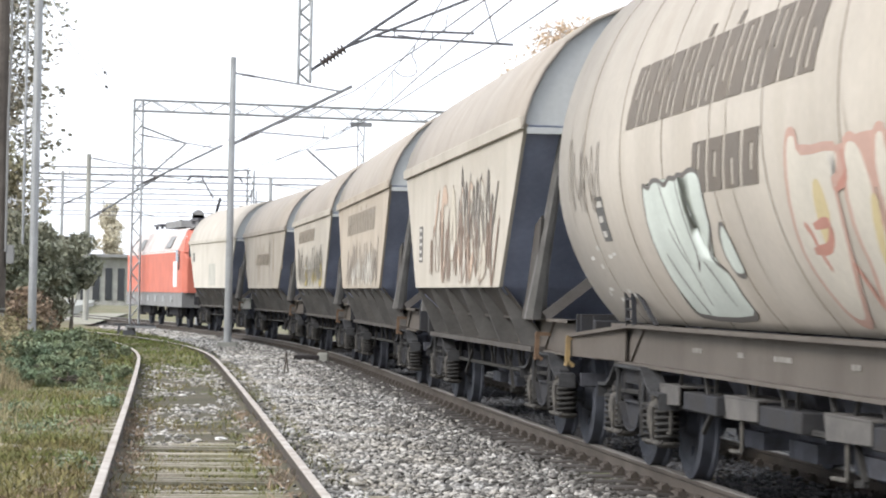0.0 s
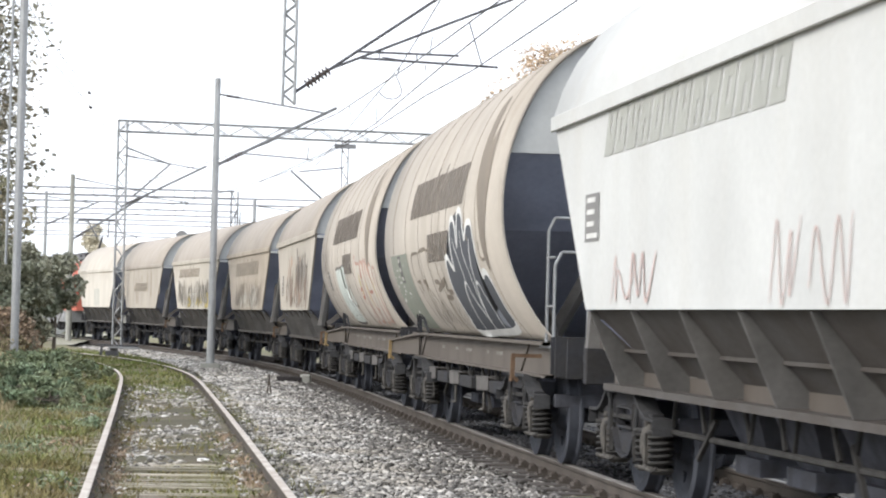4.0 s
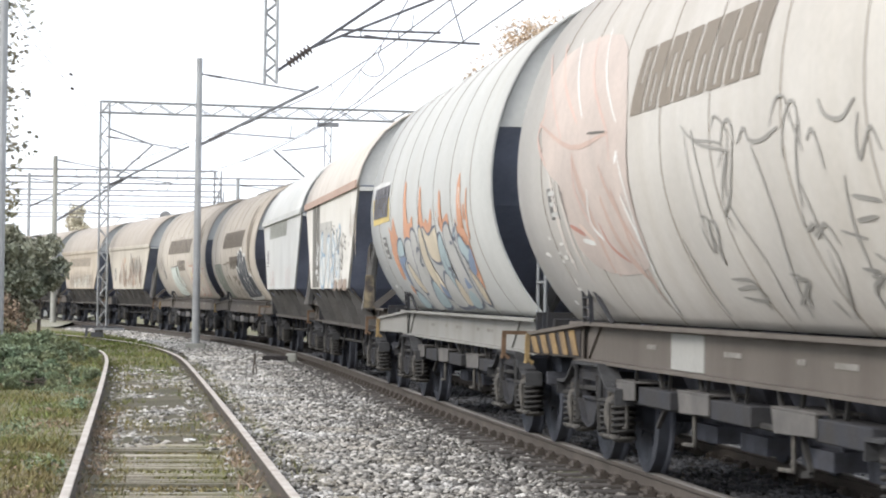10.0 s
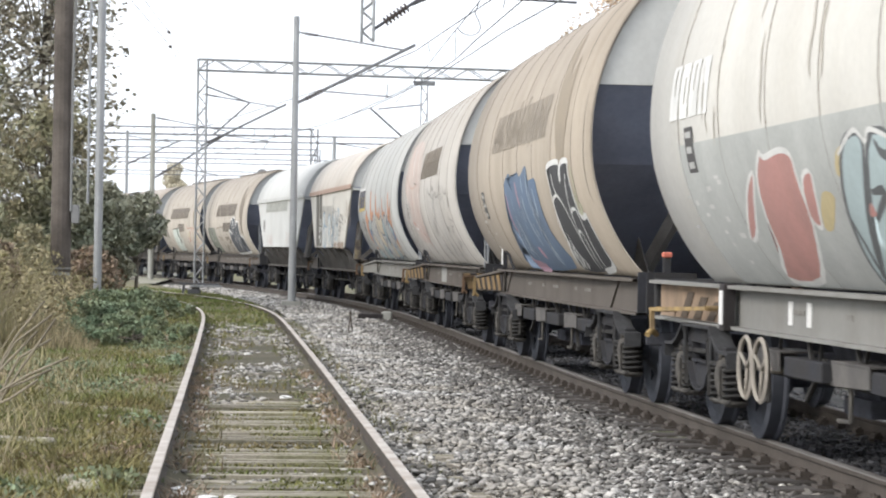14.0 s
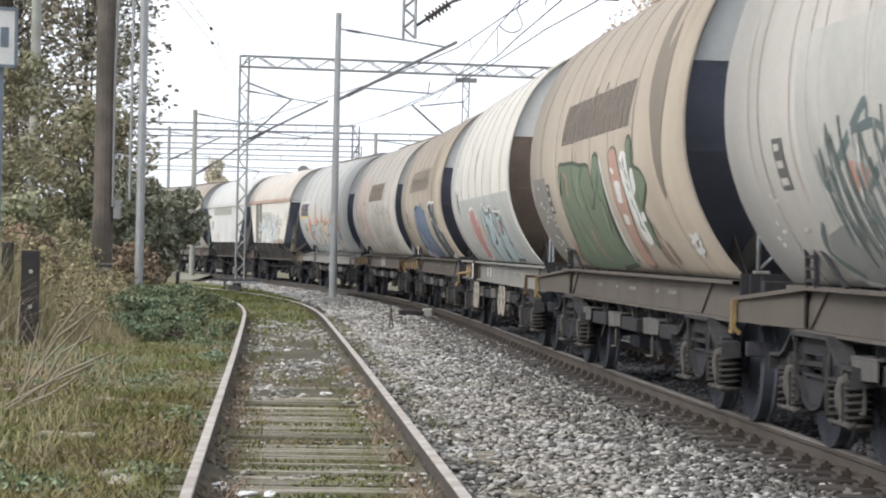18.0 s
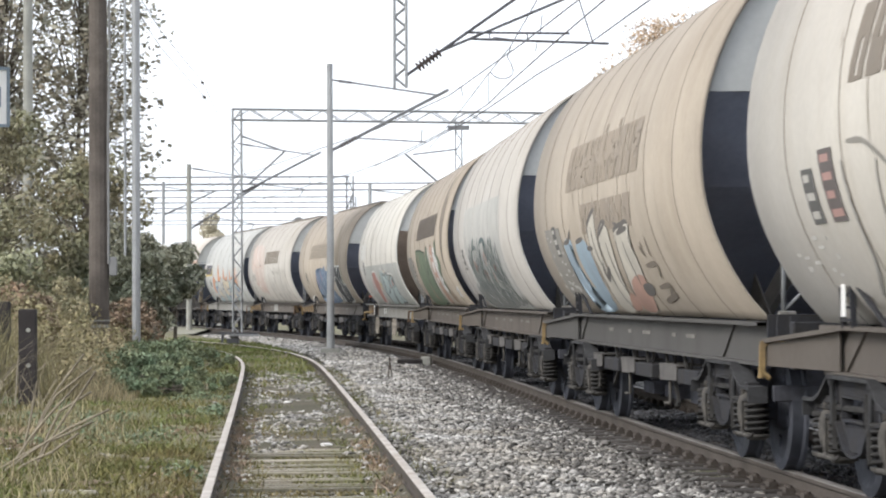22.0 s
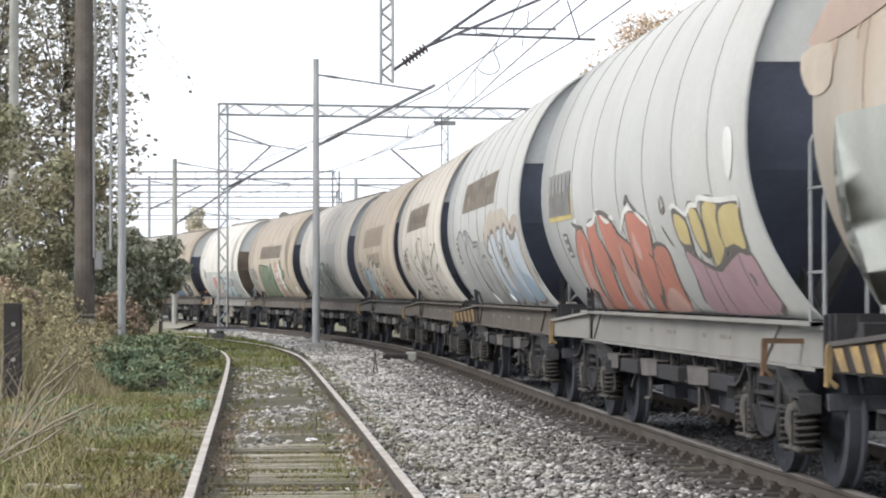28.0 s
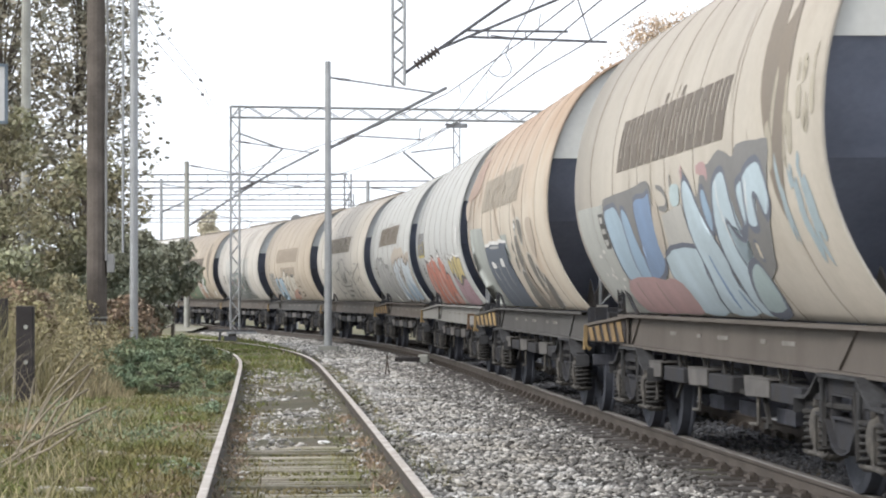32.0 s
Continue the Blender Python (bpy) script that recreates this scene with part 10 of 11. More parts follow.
            bar(bm, (0, 0.8, 3.95), (0, -0.9, 4.05), 0.05, 6)
        part("pantograph", bm, M_WIRE, t, m=Matrix.Translation((0, y, 0)))
    bm = bmesh.new()
    box(bm, (0, 0, 3.8), (1.4, 4.0, 0.25))
    part("roof_equipment", bm, M_GREY, t)
    for sign in (-1, 1):
        for x in (-0.875, 0.875):
            part("buffer", shared("buffer", m_buffer, sign, x, 15.2), M_UNDER, t)
    WAGONS.append((t, 16.9, L))
    return t


# ---- masts and wires of the overhead line
def tube(bm, pts, r, n=6):
    for a, b in zip(pts, pts[1:]):
        bar(bm, a, b, r, n)


def lattice(bm, a, b, w, chords=0.02, step=None, depth=None):
    """A lattice beam or mast from a to b with four chords and diagonal bracing."""
    a, b = Vector(a), Vector(b)
    d = (b - a).normalized()
    up = Vector((0, 0, 1)) if abs(d.z) < 0.8 else Vector((0, 1, 0))
    u = d.cross(up).normalized()
    v = u.cross(d).normalized()
    L = (b - a).length
    step = step or w * 1.3
    h, k = w / 2, (depth or w) / 2
    for su in (-1, 1):
        for sv in (-1, 1):
            bar(bm, a + u * su * h + v * sv * k, b + u * su * h + v * sv * k, chords, 5)
    n = max(int(L / step), 1)
    for i in range(n):
        p, q = a + d * L * i / n, a + d * L * (i + 1) / n
        f = 1 if i % 2 else -1
        for s in (-1, 1):
            bar(bm, p + u * h * f + v * s * k, q - u * h * f + v * s * k, chords * 0.6, 4)
            bar(bm, p + v * k * f + u * s * h, q - v * k * f + u * s * h, chords * 0.6, 4)


def insulator(bm, a, b, r, n=6):
    """A ribbed insulator turned about the line from a to b."""
    a, b = Vector(a), Vector(b)
    d = (b - a).normalized()
    u = d.orthogonal().normalized()
    v = d.cross(u)
    rows = []
    for i in range(n):
        for f, k in ((0.0, 0.4), (0.12, 1.0), (0.5, 0.9), (0.62, 0.4)):
            c = a.lerp(b, (i + f) / n)
            rows.append([c + (u * math.cos(w) + v * math.sin(w)) * r * k for w in np.linspace(0, 2 * math.pi, 11)])
    quad_strip(bm, rows)


def cantilever(t, foot, side_dir, heights, reach):
    """The hinged arm that holds the wires: top tie, strut and steady arm."""
    f, s = Vector(foot), Vector(side_dir)
    z_top, z_low, z_end = heights
    bm = bmesh.new()
    tube(bm, [f + Vector((0, 0, z_low)), f + s * reach + Vector((0, 0, z_end))], 0.042)
    tube(bm, [f + Vector((0, 0, z_top)), f + s * reach * 0.9 + Vector((0, 0, z_end - 0.12))], 0.024)
    tube(bm, [f + s * reach * 0.25 + Vector((0, 0, z_low + (z_end - z_low) * 0.25)), f + s * reach * 0.8 + Vector((0, 0, z_low + 0.25))], 0.018)
    tube(bm, [f + s * reach * 0.8 + Vector((0, 0, z_low + 0.25)), f + s * reach * 0.72 + Vector((0, 0, z_low - 0.1))], 0.015)
    part("cantilever_arm", bm, M_STEEL, t)
    bm = bmesh.new()
    p, q = f + Vector((0, 0, z_low)), f + s * reach + Vector((0, 0, z_end))
    insulator(bm, p.lerp(q, 0.08), p.lerp(q, 0.22), 0.07)
    part("insulator", bm, M_INSUL, t, "brown ribbed insulator")
    bm = bmesh.new()
    p, q = f + Vector((0, 0, z_top)), f + s * reach * 0.9 + Vector((0, 0, z_end - 0.12))
    insulator(bm, p.lerp(q, 0.06), p.lerp(q, 0.2), 0.05)
    part("insulator", bm, M_INSUL, t, "brown ribbed insulator")


def make_masts():
    # plain steel mast beside the main track
    t = thing("catenary_mast", "slim grey steel overhead-line mast beside the track", "mast")
    x, y = -0.0513 * 65, 65.0
    bm = bmesh.new()
    bar(bm, (x, y, -0.2), (x, y, 7.45), 0.105, 12, 0.075)
    part("post", bm, M_POLE, t)
    bm = bmesh.new()
    box(bm, (x, y, -0.05), (0.5, 0.5, 0.12))
    part("footing", bm, M_CONCRETE, t)
    bm = bmesh.new()
    tube(bm, [(x, y, 5.16), (-0.22, y, 6.76)], 0.042)
    tube(bm, [(x, y, 7.04), (-0.55, y, 6.62)], 0.024)
    tube(bm, [(-2.63, y, 5.50), (-0.83, y, 5.39)], 0.02)
    tube(bm, [(-0.95, y, 5.40), (-0.92, y, 5.72)], 0.014)
    part("cantilever_arm", bm, M_STEEL, t)
    bm = bmesh.new()
    insulator(bm, (-3.05, y, 5.30), (-2.62, y, 5.52), 0.07)
    part("insulator", bm, M_INSUL, t, "brown ribbed insulator")
    bm = bmesh.new()
    insulator(bm, (-3.1, y, 7.0), (-2.75, y, 6.95), 0.05)
    part("insulator", bm, M_INSUL, t, "brown ribbed insulator")

    # mast farther on
    t = thing("catenary_mast", "slim grey steel overhead-line mast beside the track", "mast")
    x, y = -0.1082 * 108, 108.0
    bm = bmesh.new()
    bar(bm, (x, y, -0.2), (x, y, 7.15), 0.13, 12, 0.10)
    part("post", bm, M_CONCRETE, t)
    cantilever(t, (x, y, 0), (0.97, 0.25, 0), (7.0, 4.3, 6.6), 3.6)

    # portal across the tracks
    t = thing("lattice_portal", "grey lattice steel portal spanning the tracks", "portal")
    a, b = Vector((-0.0903 * 96 + 0.15, 96, 0)), Vector((9.5, 100.3, 0))
    for p in (a, b):
        bm = bmesh.new()
        lattice(bm, p + Vector((0, 0, -0.2)), p + Vector((0, 0, 8.6)), 0.34, 0.03, 0.42)
        part("leg", bm, M_POLE, t)
    bm = bmesh.new()
    lattice(bm, a + Vector((-0.2, 0, 8.42)), b + Vector((0, 0, 8.42)), 0.42, 0.035, 0.7)
    part("cross_beam", bm, M_POLE, t)
    bm = bmesh.new()
    lattice(bm, Vector((0.05, 98, 5.0)), Vector((0.05, 98, 8.3)), 0.25, 0.025, 0.4)
    box(bm, (0.05, 98, 8.0), (0.85, 0.3, 0.16))
    part("drop_post", bm, M_STEEL, t)
    cantilever(t, a, (0.97, 0.24, 0), (7.3, 5.3, 7.0), 3.3)
    bm = bmesh.new()
    tube(bm, [(-0.65, 98, 5.75), (-2.05, 97.6, 6.95)], 0.04)
    tube(bm, [(-0.05, 98, 7.15), (-1.75, 97.6, 6.93)], 0.028)
    part("drop_arm", bm, M_STEEL, t)
    # the short stay and strut on the left leg
    bm = bmesh.new()
    tube(bm, [(-8.35, 96, 7.59), (-6.68, 96, 6.98), (-8.05, 96, 5.73)], 0.035)
    part("stay", bm, M_STEEL, t)

    # near portal, whose beam is overhead: its hanging post and left leg
    t = thing("lattice_portal", "grey lattice steel portal with a hanging post", "portal")
    y = 50.0
    bm = bmesh.new()
    lattice(bm, (-1.14, y, 5.56), (-1.14, y, 8.6), 0.24, 0.03, 0.2)
    part("drop_post", bm, M_POLE, t)
    bm = bmesh.new()
    lattice(bm, (-0.1295 * y, y, 8.85), (9.5, y + 1.6, 8.85), 0.5, 0.035, 0.8)
    part("cross_beam", bm, M_POLE, t)
    bm = bmesh.new()
    bar(bm, (-0.1295 * y, y, -0.2), (-0.1295 * y, y, 8.8), 0.085, 10)
    bar(bm, (-0.1295 * y - 0.22, y, 2.2), (-0.1295 * y - 0.22, y, 8.8), 0.03, 6)
    part("leg", bm, M_POLE, t)
    bm = bmesh.new()
    lattice(bm, (9.5, y + 1.6, -0.2), (9.5, y + 1.6, 8.8), 0.4, 0.03, 0.5)
    part("leg", bm, M_POLE, t)
    bm = bmesh.new()
    root, fork = Vector((-1.05, y, 5.78)), Vector((-0.32, y, 6.29))
    tube(bm, [root, fork, (2.85, y, 8.5)], 0.032)
    tube(bm, [fork, (4.2, y, 8.17)], 0.028)
    tube(bm, [(0.17, y, 6.66), (2.27, y, 6.63)], 0.024)
    tube(bm, [(0.28, y, 6.53), (3.06, y, 6.42)], 0.026)
    for xx in (0.66, 1.42):
        tube(bm, [(xx, y, 6.65), (xx, y, 6.50)], 0.014)
    tube(bm, [(0.72, y, 6.56), (1.2, y, 6.50)], 0.014)
    tube(bm, [(1.68, y, 6.66), (1.72, y, 7.0)], 0.010)
    tube(bm, [(2.74, y, 6.44), (2.46, y, 7.32)], 0.014)
    part("support_arm", bm, M_WIRE, t)
    bm = bmesh.new()
    insulator(bm, (-0.80, y, 5.955), fork, 0.105, 7)
    part("insulator", bm, M_INSUL, t, "dark ribbed insulator")

    # wires over the main track
    def wire(name, label, pts, r):
        bm = bmesh.new()
        tube(bm, pts, r, 5)
        tagged(part(name, bm, M_WIRE), label, "wire")

    line = thing("overhead_line", "thin dark overhead wires above the main track", "overhead wires")

    def strand(name, pts, r):
        bm = bmesh.new()
        tube(bm, [Vector(p) for p in pts], r, 5)
        part(name, bm, M_WIRE, line)

    strand("messenger_wire", ((5.9, 10, 6.7), (1.98, 47, 6.7), (1.40, 52.5, 6.7), (0.77, 57.8, 6.7), (-0.21, 66.1, 6.7), (-2.6, 80, 6.75), (-6.6, 98, 6.8), (-14, 130, 6.8)), 0.015)
    strand("contact_wire", ((5.3, 10, 6.4), (2.36, 44.4, 6.4), (2.0, 48.85, 6.4), (1.24, 58.85, 6.4), (0.83, 65.1, 6.4), (-0.1, 74, 6.4), (-3.2, 96, 6.4)), 0.015)
    strand("contact_wire", ((6.2, 10, 6.4), (2.61, 50.2, 6.4), (1.82, 56.7, 6.4), (1.22, 62.9, 6.4), (0.39, 71.1, 6.4), (-1.9, 88, 6.4), (-4.0, 100, 6.4), (-11, 132, 6.4)), 0.015)
    strand("feeder_wire", ((2.6, 20, 7.25), (1.51, 51.35, 7.2), (1.26, 58.1, 7.2), (0.86, 64.8, 7.2), (0.17, 77, 7.2), (-1.1, 98, 7.2)), 0.013)
    for p, q in (((0.83, 65.1, 7.2), (0.83, 65.1, 6.4)), ((1.62, 50.5, 6.48), (1.62, 51.0, 6.38)), ((0.1, 63.5, 6.7), (0.15, 63.5, 6.45))):
        strand("dropper", (p, q), 0.011)
    strand("jumper_wire", ((1.32, 61, 7.46), (1.24, 61, 7.22), (1.33, 61, 7.05), (1.38, 61, 6.90), (1.36, 61, 6.79), (1.28, 61, 6.72), (1.15, 61, 6.68), (1.01, 61, 6.70), (0.90, 61, 6.76), (0.82, 61, 6.85)), 0.014)
    # two thin wires at the left going to the wooden pole
    for z0, z1, x1 in ((8.4, 9.12, -9.2), (8.0, 8.6, -9.14)):
        wire("line_wire", "thin wire strung from the wooden pole", [Vector((-6.88, 47.4, z0)), Vector((-8.1, 68, (z0 + z1) / 2 - 0.12)), Vector((x1, 90, z1)), Vector((-12.6, 150, 8.3))], 0.010)
        bm = bmesh.new()
        insulator(bm, (x1 - 0.02, 89.7, z1), (x1, 90, z1), 0.055, 2)
        tagged(part("wire_insulator", bm, M_INSUL), "dark insulator on the thin wire", "insulator")

    # the yard beyond: pale ballast, a platform, a low building and tracks
    bm = bmesh.new()
    quad_strip(bm, [[(x, y, -0.05) for x in (-14 - (y - 84) * 0.1, -11.5 - (y - 84) * 0.07, -9.5 - (y - 84) * 0.06)] for y in range(96, 340, 12)])
    tagged(part("yard_ballast", bm, M_YARD), "pale dusty ballast of the far yard", "ballast", kind="structure")
    t = thing("platform", "low pale concrete platform beside the far tracks", "platform")
    bm = bmesh.new()
    quad_strip(bm, [[(x0 - 3.2, y, -0.1), (x0 - 3.2, y, 0.38), (x0, y, 0.38), (x0, y, -0.1)] for x0, y in ((-14.2, 122), (-16.2, 150), (-19.4, 185), (-23, 215))])
    part("slab", bm, M_CONCRETE, t)
    t = thing("station_building", "low grey station building behind the platform", "building")
    bm = bmesh.new()
    box(bm, (-20.6, 206, 1.9), (4.2, 7.0, 4.0))
    part("wall", bm, M_CONCRETE, t)
    bm = bmesh.new()
    box(bm, (-20.6, 205.5, 4.0), (5.0, 8.0, 0.25))
    part("roof", bm, M_GREY, t)
    for k in range(4):
        bm = bmesh.new()
        box(bm, (-22.1 + 1.0 * k, 202.45, 1.7), (0.55, 0.12, 2.6))
        part("window", bm, M_GLASS, t)
    for k, x0 in enumerate((-12.0, -11.0)):
        bm = bmesh.new()
        tube(bm, [(x0, 88, -0.02), (x0 - 1.6, 110, -0.02), (x0 - 6, 150, -0.02), (x0 - 16, 215, -0.02)], 0.04, 4)
        tagged(part("far_rail", bm, M_SIDING), "pale rail of a far yard track", "rail", kind="structure")

    # far portals and masts
    for y, x0, x1, h, sag in ((150, -21.0, -6.5, 8.4, 0), (170, -23.0, 6, 8.9, 0), (205, -29, -8.6, 9.4, 0), (235, -33, -6, 9.6, 0), (280, -40, -10, 9.8, 0)):
        t = thing("far_portal", "distant grey steel portal over the yard tracks", "portal", group="far portals")
        for x in (x0, x1):
            bm = bmesh.new()
            lattice(bm, (x, y, -0.3), (x, y, h + 0.25), 0.4, 0.04, 0.9)
            part("leg", bm, M_STEEL, t)
        bm = bmesh.new()
        for dz in (-0.22, 0.22):
            tube(bm, [(x0, y, h + dz), (x1, y, h + dz)], 0.05)
        for k in range(1, 12):
            x = x0 + (x1 - x0) * k / 12
            tube(bm, [(x, y, h - 0.22), (x, y, h + 0.22)], 0.02, 4)
        part("cross_beam", bm, M_STEEL, t)
    for x, y, h in ((-0.1185 * 140, 140, 7.9), (-0.0365 * 120, 124, 7.0)):
        t = thing("catenary_mast", "dark distant overhead-line mast", "mast")
        bm = bmesh.new()
        bar(bm, (x, y, -0.2), (x, y, h), 0.09, 8)
        part("post", bm, M_POLE, t)
        cantilever(t, (x, y, 0), (0.97, 0.2, 0), (h - 0.3, h - 1.9, h - 0.5), 3.0)


# ---- left bank: poles, post, plants
def make_bank():
    t = thing("wooden_pole", "weathered brown wooden utility pole with a pale band", "utility pole")
    x, y = -0.1443 * 47.5, 47.5
    bm = bmesh.new()
    bar(bm, (x, y, -0.3), (x - 0.03, y, 9.6), 0.20, 14, 0.165)
    part("post", bm, M_WOODPOLE, t)
    bm = bmesh.new()
    bar(bm, (x, y, 0.78), (x, y, 0.84), 0.205, 14)
    bar(bm, (x, y, 0.90), (x, y, 0.93), 0.205, 14)
    part("band", bm, M_CONCRETE, t, "pale metal band")
    bm = bmesh.new()
    box(bm, (x + 0.27, y - 0.05, 1.95), (0.14, 0.14, 0.36))
    part("cable_box", done(bm, "cable_box", bevel=0.01), M_GREY, t, "grey cable box")
    bm = bmesh.new()
    tube(bm, [(x + 0.19, y - 0.12, 2.0), (x + 0.185, y - 0.12, 4.5), (x + 0.22, y - 0.12, 6.0), (x + 0.18, y - 0.12, 9.0)], 0.025)
    part("cable", bm, M_GREY, t, "grey cable")

    t = thing("concrete_pole", "pale slim concrete pole among the trees", "pole")
    x, y = -0.173 * 60, 60
    bm = bmesh.new()
    bar(bm, (x, y, -0.3), (x, y, 9.5), 0.14, 12, 0.11)
    part("post", bm, M_CONCRETE, t)

    t = thing("marker_post", "short black tarred post with pale bolts", "post")
    x, y = -0.1732 * 33.2, 33.2
    bm = bmesh.new()
    box(bm, (x, y, 0.50), (0.23, 0.16, 1.40))
    part("post", done(bm, "post", bevel=0.01), M_BLACK, t)
    bm = bmesh.new()
    for z in (0.45, 0.92):
        bar(bm, (x + 0.02, y - 0.07, z), (x + 0.02, y - 0.09, z), 0.03, 8)
    part("bolt", bm, M_CONCRETE, t)

    bm = bmesh.new()
    box(bm, (-0.1825 * 36.5, 36.5, 0.55), (0.16, 0.14, 1.5))
    t = thing("marker_post", "short black tarred post behind the sign", "post")
    part("post", done(bm, "post", bevel=0.01), M_BLACK, t)

    # station name board: its writing is out of focus, so bars stand for it
    t = thing("station_sign", "white station name board on a blue-grey post", "sign")
    x, y = -0.1872 * 32.5, 32.5
    bm = bmesh.new()
    bar(bm, (x, y, -0.25), (x, y, 4.35), 0.05, 10)
    part("post", bm, M_BLUEPOST, t)
    turn = Matrix.Rotation(radians(28), 4, "Z")
    frame_m = Matrix.Translation((x, y - 0.08, 3.98)) @ turn
    bm = bmesh.new()
    box(bm, (-0.62, 0, 0), (1.7, 0.04, 0.78))
    part("board", done(bm, "board", bevel=0.008), M_WHITE, t, m=frame_m)
    bm = bmesh.new()
    for cx, cz, sx, sz in ((-0.62, 0.375, 1.7, 0.04), (-0.62, -0.375, 1.7, 0.04), (0.215, 0, 0.04, 0.78), (-1.455, 0, 0.04, 0.78)):
        box(bm, (cx, -0.022, cz), (sx, 0.03, sz))
    part("frame", bm, M_BLUEPOST, t, m=frame_m)
    for k in range(8):
        bm = bmesh.new()
        box(bm, (0.06 - 0.19 * k, -0.024, 0.0), (0.11, 0.008, 0.26))
        part("letter_bar", bm, M_BLUEPOST, t, m=frame_m)

    # hand point lever by the far end of the siding
    t = thing("point_lever", "low hand point lever with a pale weight", "point lever")
    x, y = -0.0905 * 74, 74
    bm = bmesh.new()
    box(bm, (x, y, 0.0), (0.35, 0.5, 0.25))
    beam(bm, (x - 0.35, y, -0.12), (x - 0.30, y, 0.32), 0.07, 0.07)
    beam(bm, (x - 0.45, y, 0.30), (x + 0.75, y, 0.27), 0.05, 0.05)
    part("lever_stand", bm, M_WIRE, t)
    bm = bmesh.new()
    bmesh.ops.create_icosphere(bm, subdivisions=2, radius=0.13, matrix=Matrix.Translation((x + 0.05, y - 0.1, 0.16)))
    part("weight", bm, M_PALEBOX, t)
    bm = bmesh.new()
    box(bm, (x + 0.35, y - 0.2, 0.22), (0.9, 0.12, 0.05))
    part("rod_cover", bm, M_POLE, t)

    t = thing("concrete_block", "small grey concrete block beside the main rail", "block")
    bm = bmesh.new()
    box(bm, (-0.0130 * 55, 55, -0.08), (0.24, 0.26, 0.2))
    part("block", done(bm, "block", bevel=0.03), M_CONCRETE, t)
    t = thing("old_sleeper", "short piece of dark old sleeper on the ballast", "timber")
    bm = bmesh.new()
    box(bm, (-0.0195 * 54, 54, -0.08), (0.55, 0.25, 0.14))
    part("timber", done(bm, "timber", bevel=0.02), M_BLACK, t)
    for k, (xx, lean) in enumerate(((-0.0285, 0.05), (-0.0265, -0.06))):
        t = thing("wire_stake", "thin rusty wire stake standing in ballast", "stake", group="wire stakes")
        bm = bmesh.new()
        bar(bm, (xx * 46, 46, -0.2), (xx * 46 + lean, 46, 0.22), 0.014, 6)
        part("rod", bm, M_RAIL_RUST, t)

    # round-topped signal beyond the train
    t = thing("signal", "dark round-topped signal behind the train", "signal")
    x, y = -0.0640 * 112, 112
    bm = bmesh.new()
    bar(bm, (x, y, -0.2), (x, y, 4.2), 0.07, 8)
    part("post", bm, M_POLE, t)
    bm = bmesh.new()
    box(bm, (x, y, 4.45), (0.52, 0.2, 0.55))
    bar(bm, (x, y - 0.1, 4.7), (x, y + 0.1, 4.7), 0.26, 18)
    part("head", bm, M_GREY, t)

    # trees and bushes
    tree("tree", "tall dark sparse-leaved tree on the bank beside the siding", (-12.2, 67, 0), 13.5, 2.7, 0.13, 11, M_TREELEAF, 150, 84, 0.10, 0.04, 0.075, twigs=6, level=0.45)
    tree("tree", "tall dark sparse-leaved tree on the bank beside the siding", (-10.5, 70, 0), 12.8, 2.25, 0.10, 12, M_TREELEAF, 135, 66, 0.095, 0.04, 0.065, twigs=7, level=0.4)
    tree("tree", "olive-leaved young tree on the bank beside the siding", (-10.6, 56, 0), 5.6, 1.9, 0.10, 13, M_LEAF2, 40, 240, 0.065, 0.08, 0.11, twigs=2)
    tree("tree", "olive-leaved young tree on the bank beside the siding", (-9.0, 60, 0), 4.6, 1.5, 0.08, 23, M_LEAF2, 36, 240, 0.065, 0.08, 0.11, twigs=2)
    tree("tree", "leafy dark tree at the bank's back", (-14.5, 62, 0), 9.0, 2.6, 0.2, 24, M_LEAF2, 50, 230, 0.08, 0.08, 0.10, twigs=3)
    tree("bush", "dense dark green bush beside the siding", (-7.45, 58, -0.1), 2.75, 1.05, 0.08, 14, M_LEAF, 46, 300, 0.06, 0.05, 0.13, category="bush")
    tree("bush", "dense dark green bush beside the siding", (-8.5, 60, -0.1), 3.0, 1.3, 0.08, 15, M_LEAF, 40, 280, 0.06, 0.03, 0.15, category="bush")
    tree("bush", "overhanging dark green bush beside the siding", (-6.95, 61, -0.1), 2.6, 0.75, 0.06, 25, M_LEAF, 24, 260, 0.06, 0.55, 0.12, category="bush")
    tree("bush", "brown bush with dead leaves under the pole", (-7.0, 52, -0.1), 1.35, 0.8, 0.04, 26, M_DEAD, 22, 170, 0.05, 0.05, 0.2, category="bush")
    tree("bush", "low green bramble at the siding's edge", (-4.75, 38.8, -0.15), 0.36, 1.25, 0.03, 16, M_BRAMBLE, 70, 170, 0.034, 0.05, 0.3, category="bush")
    tree("bush", "low green bramble at the siding's edge", (-5.75, 41.5, -0.15), 0.52, 1.15, 0.03, 37, M_BRAMBLE, 60, 170, 0.034, 0.05, 0.3, category="bush")
    tree("bush", "low green bramble at the siding's edge", (-5.9, 46.0, -0.15), 0.6, 0.8, 0.03, 27, M_BRAMBLE, 22, 220, 0.04, 0.05, 0.3, category="bush")
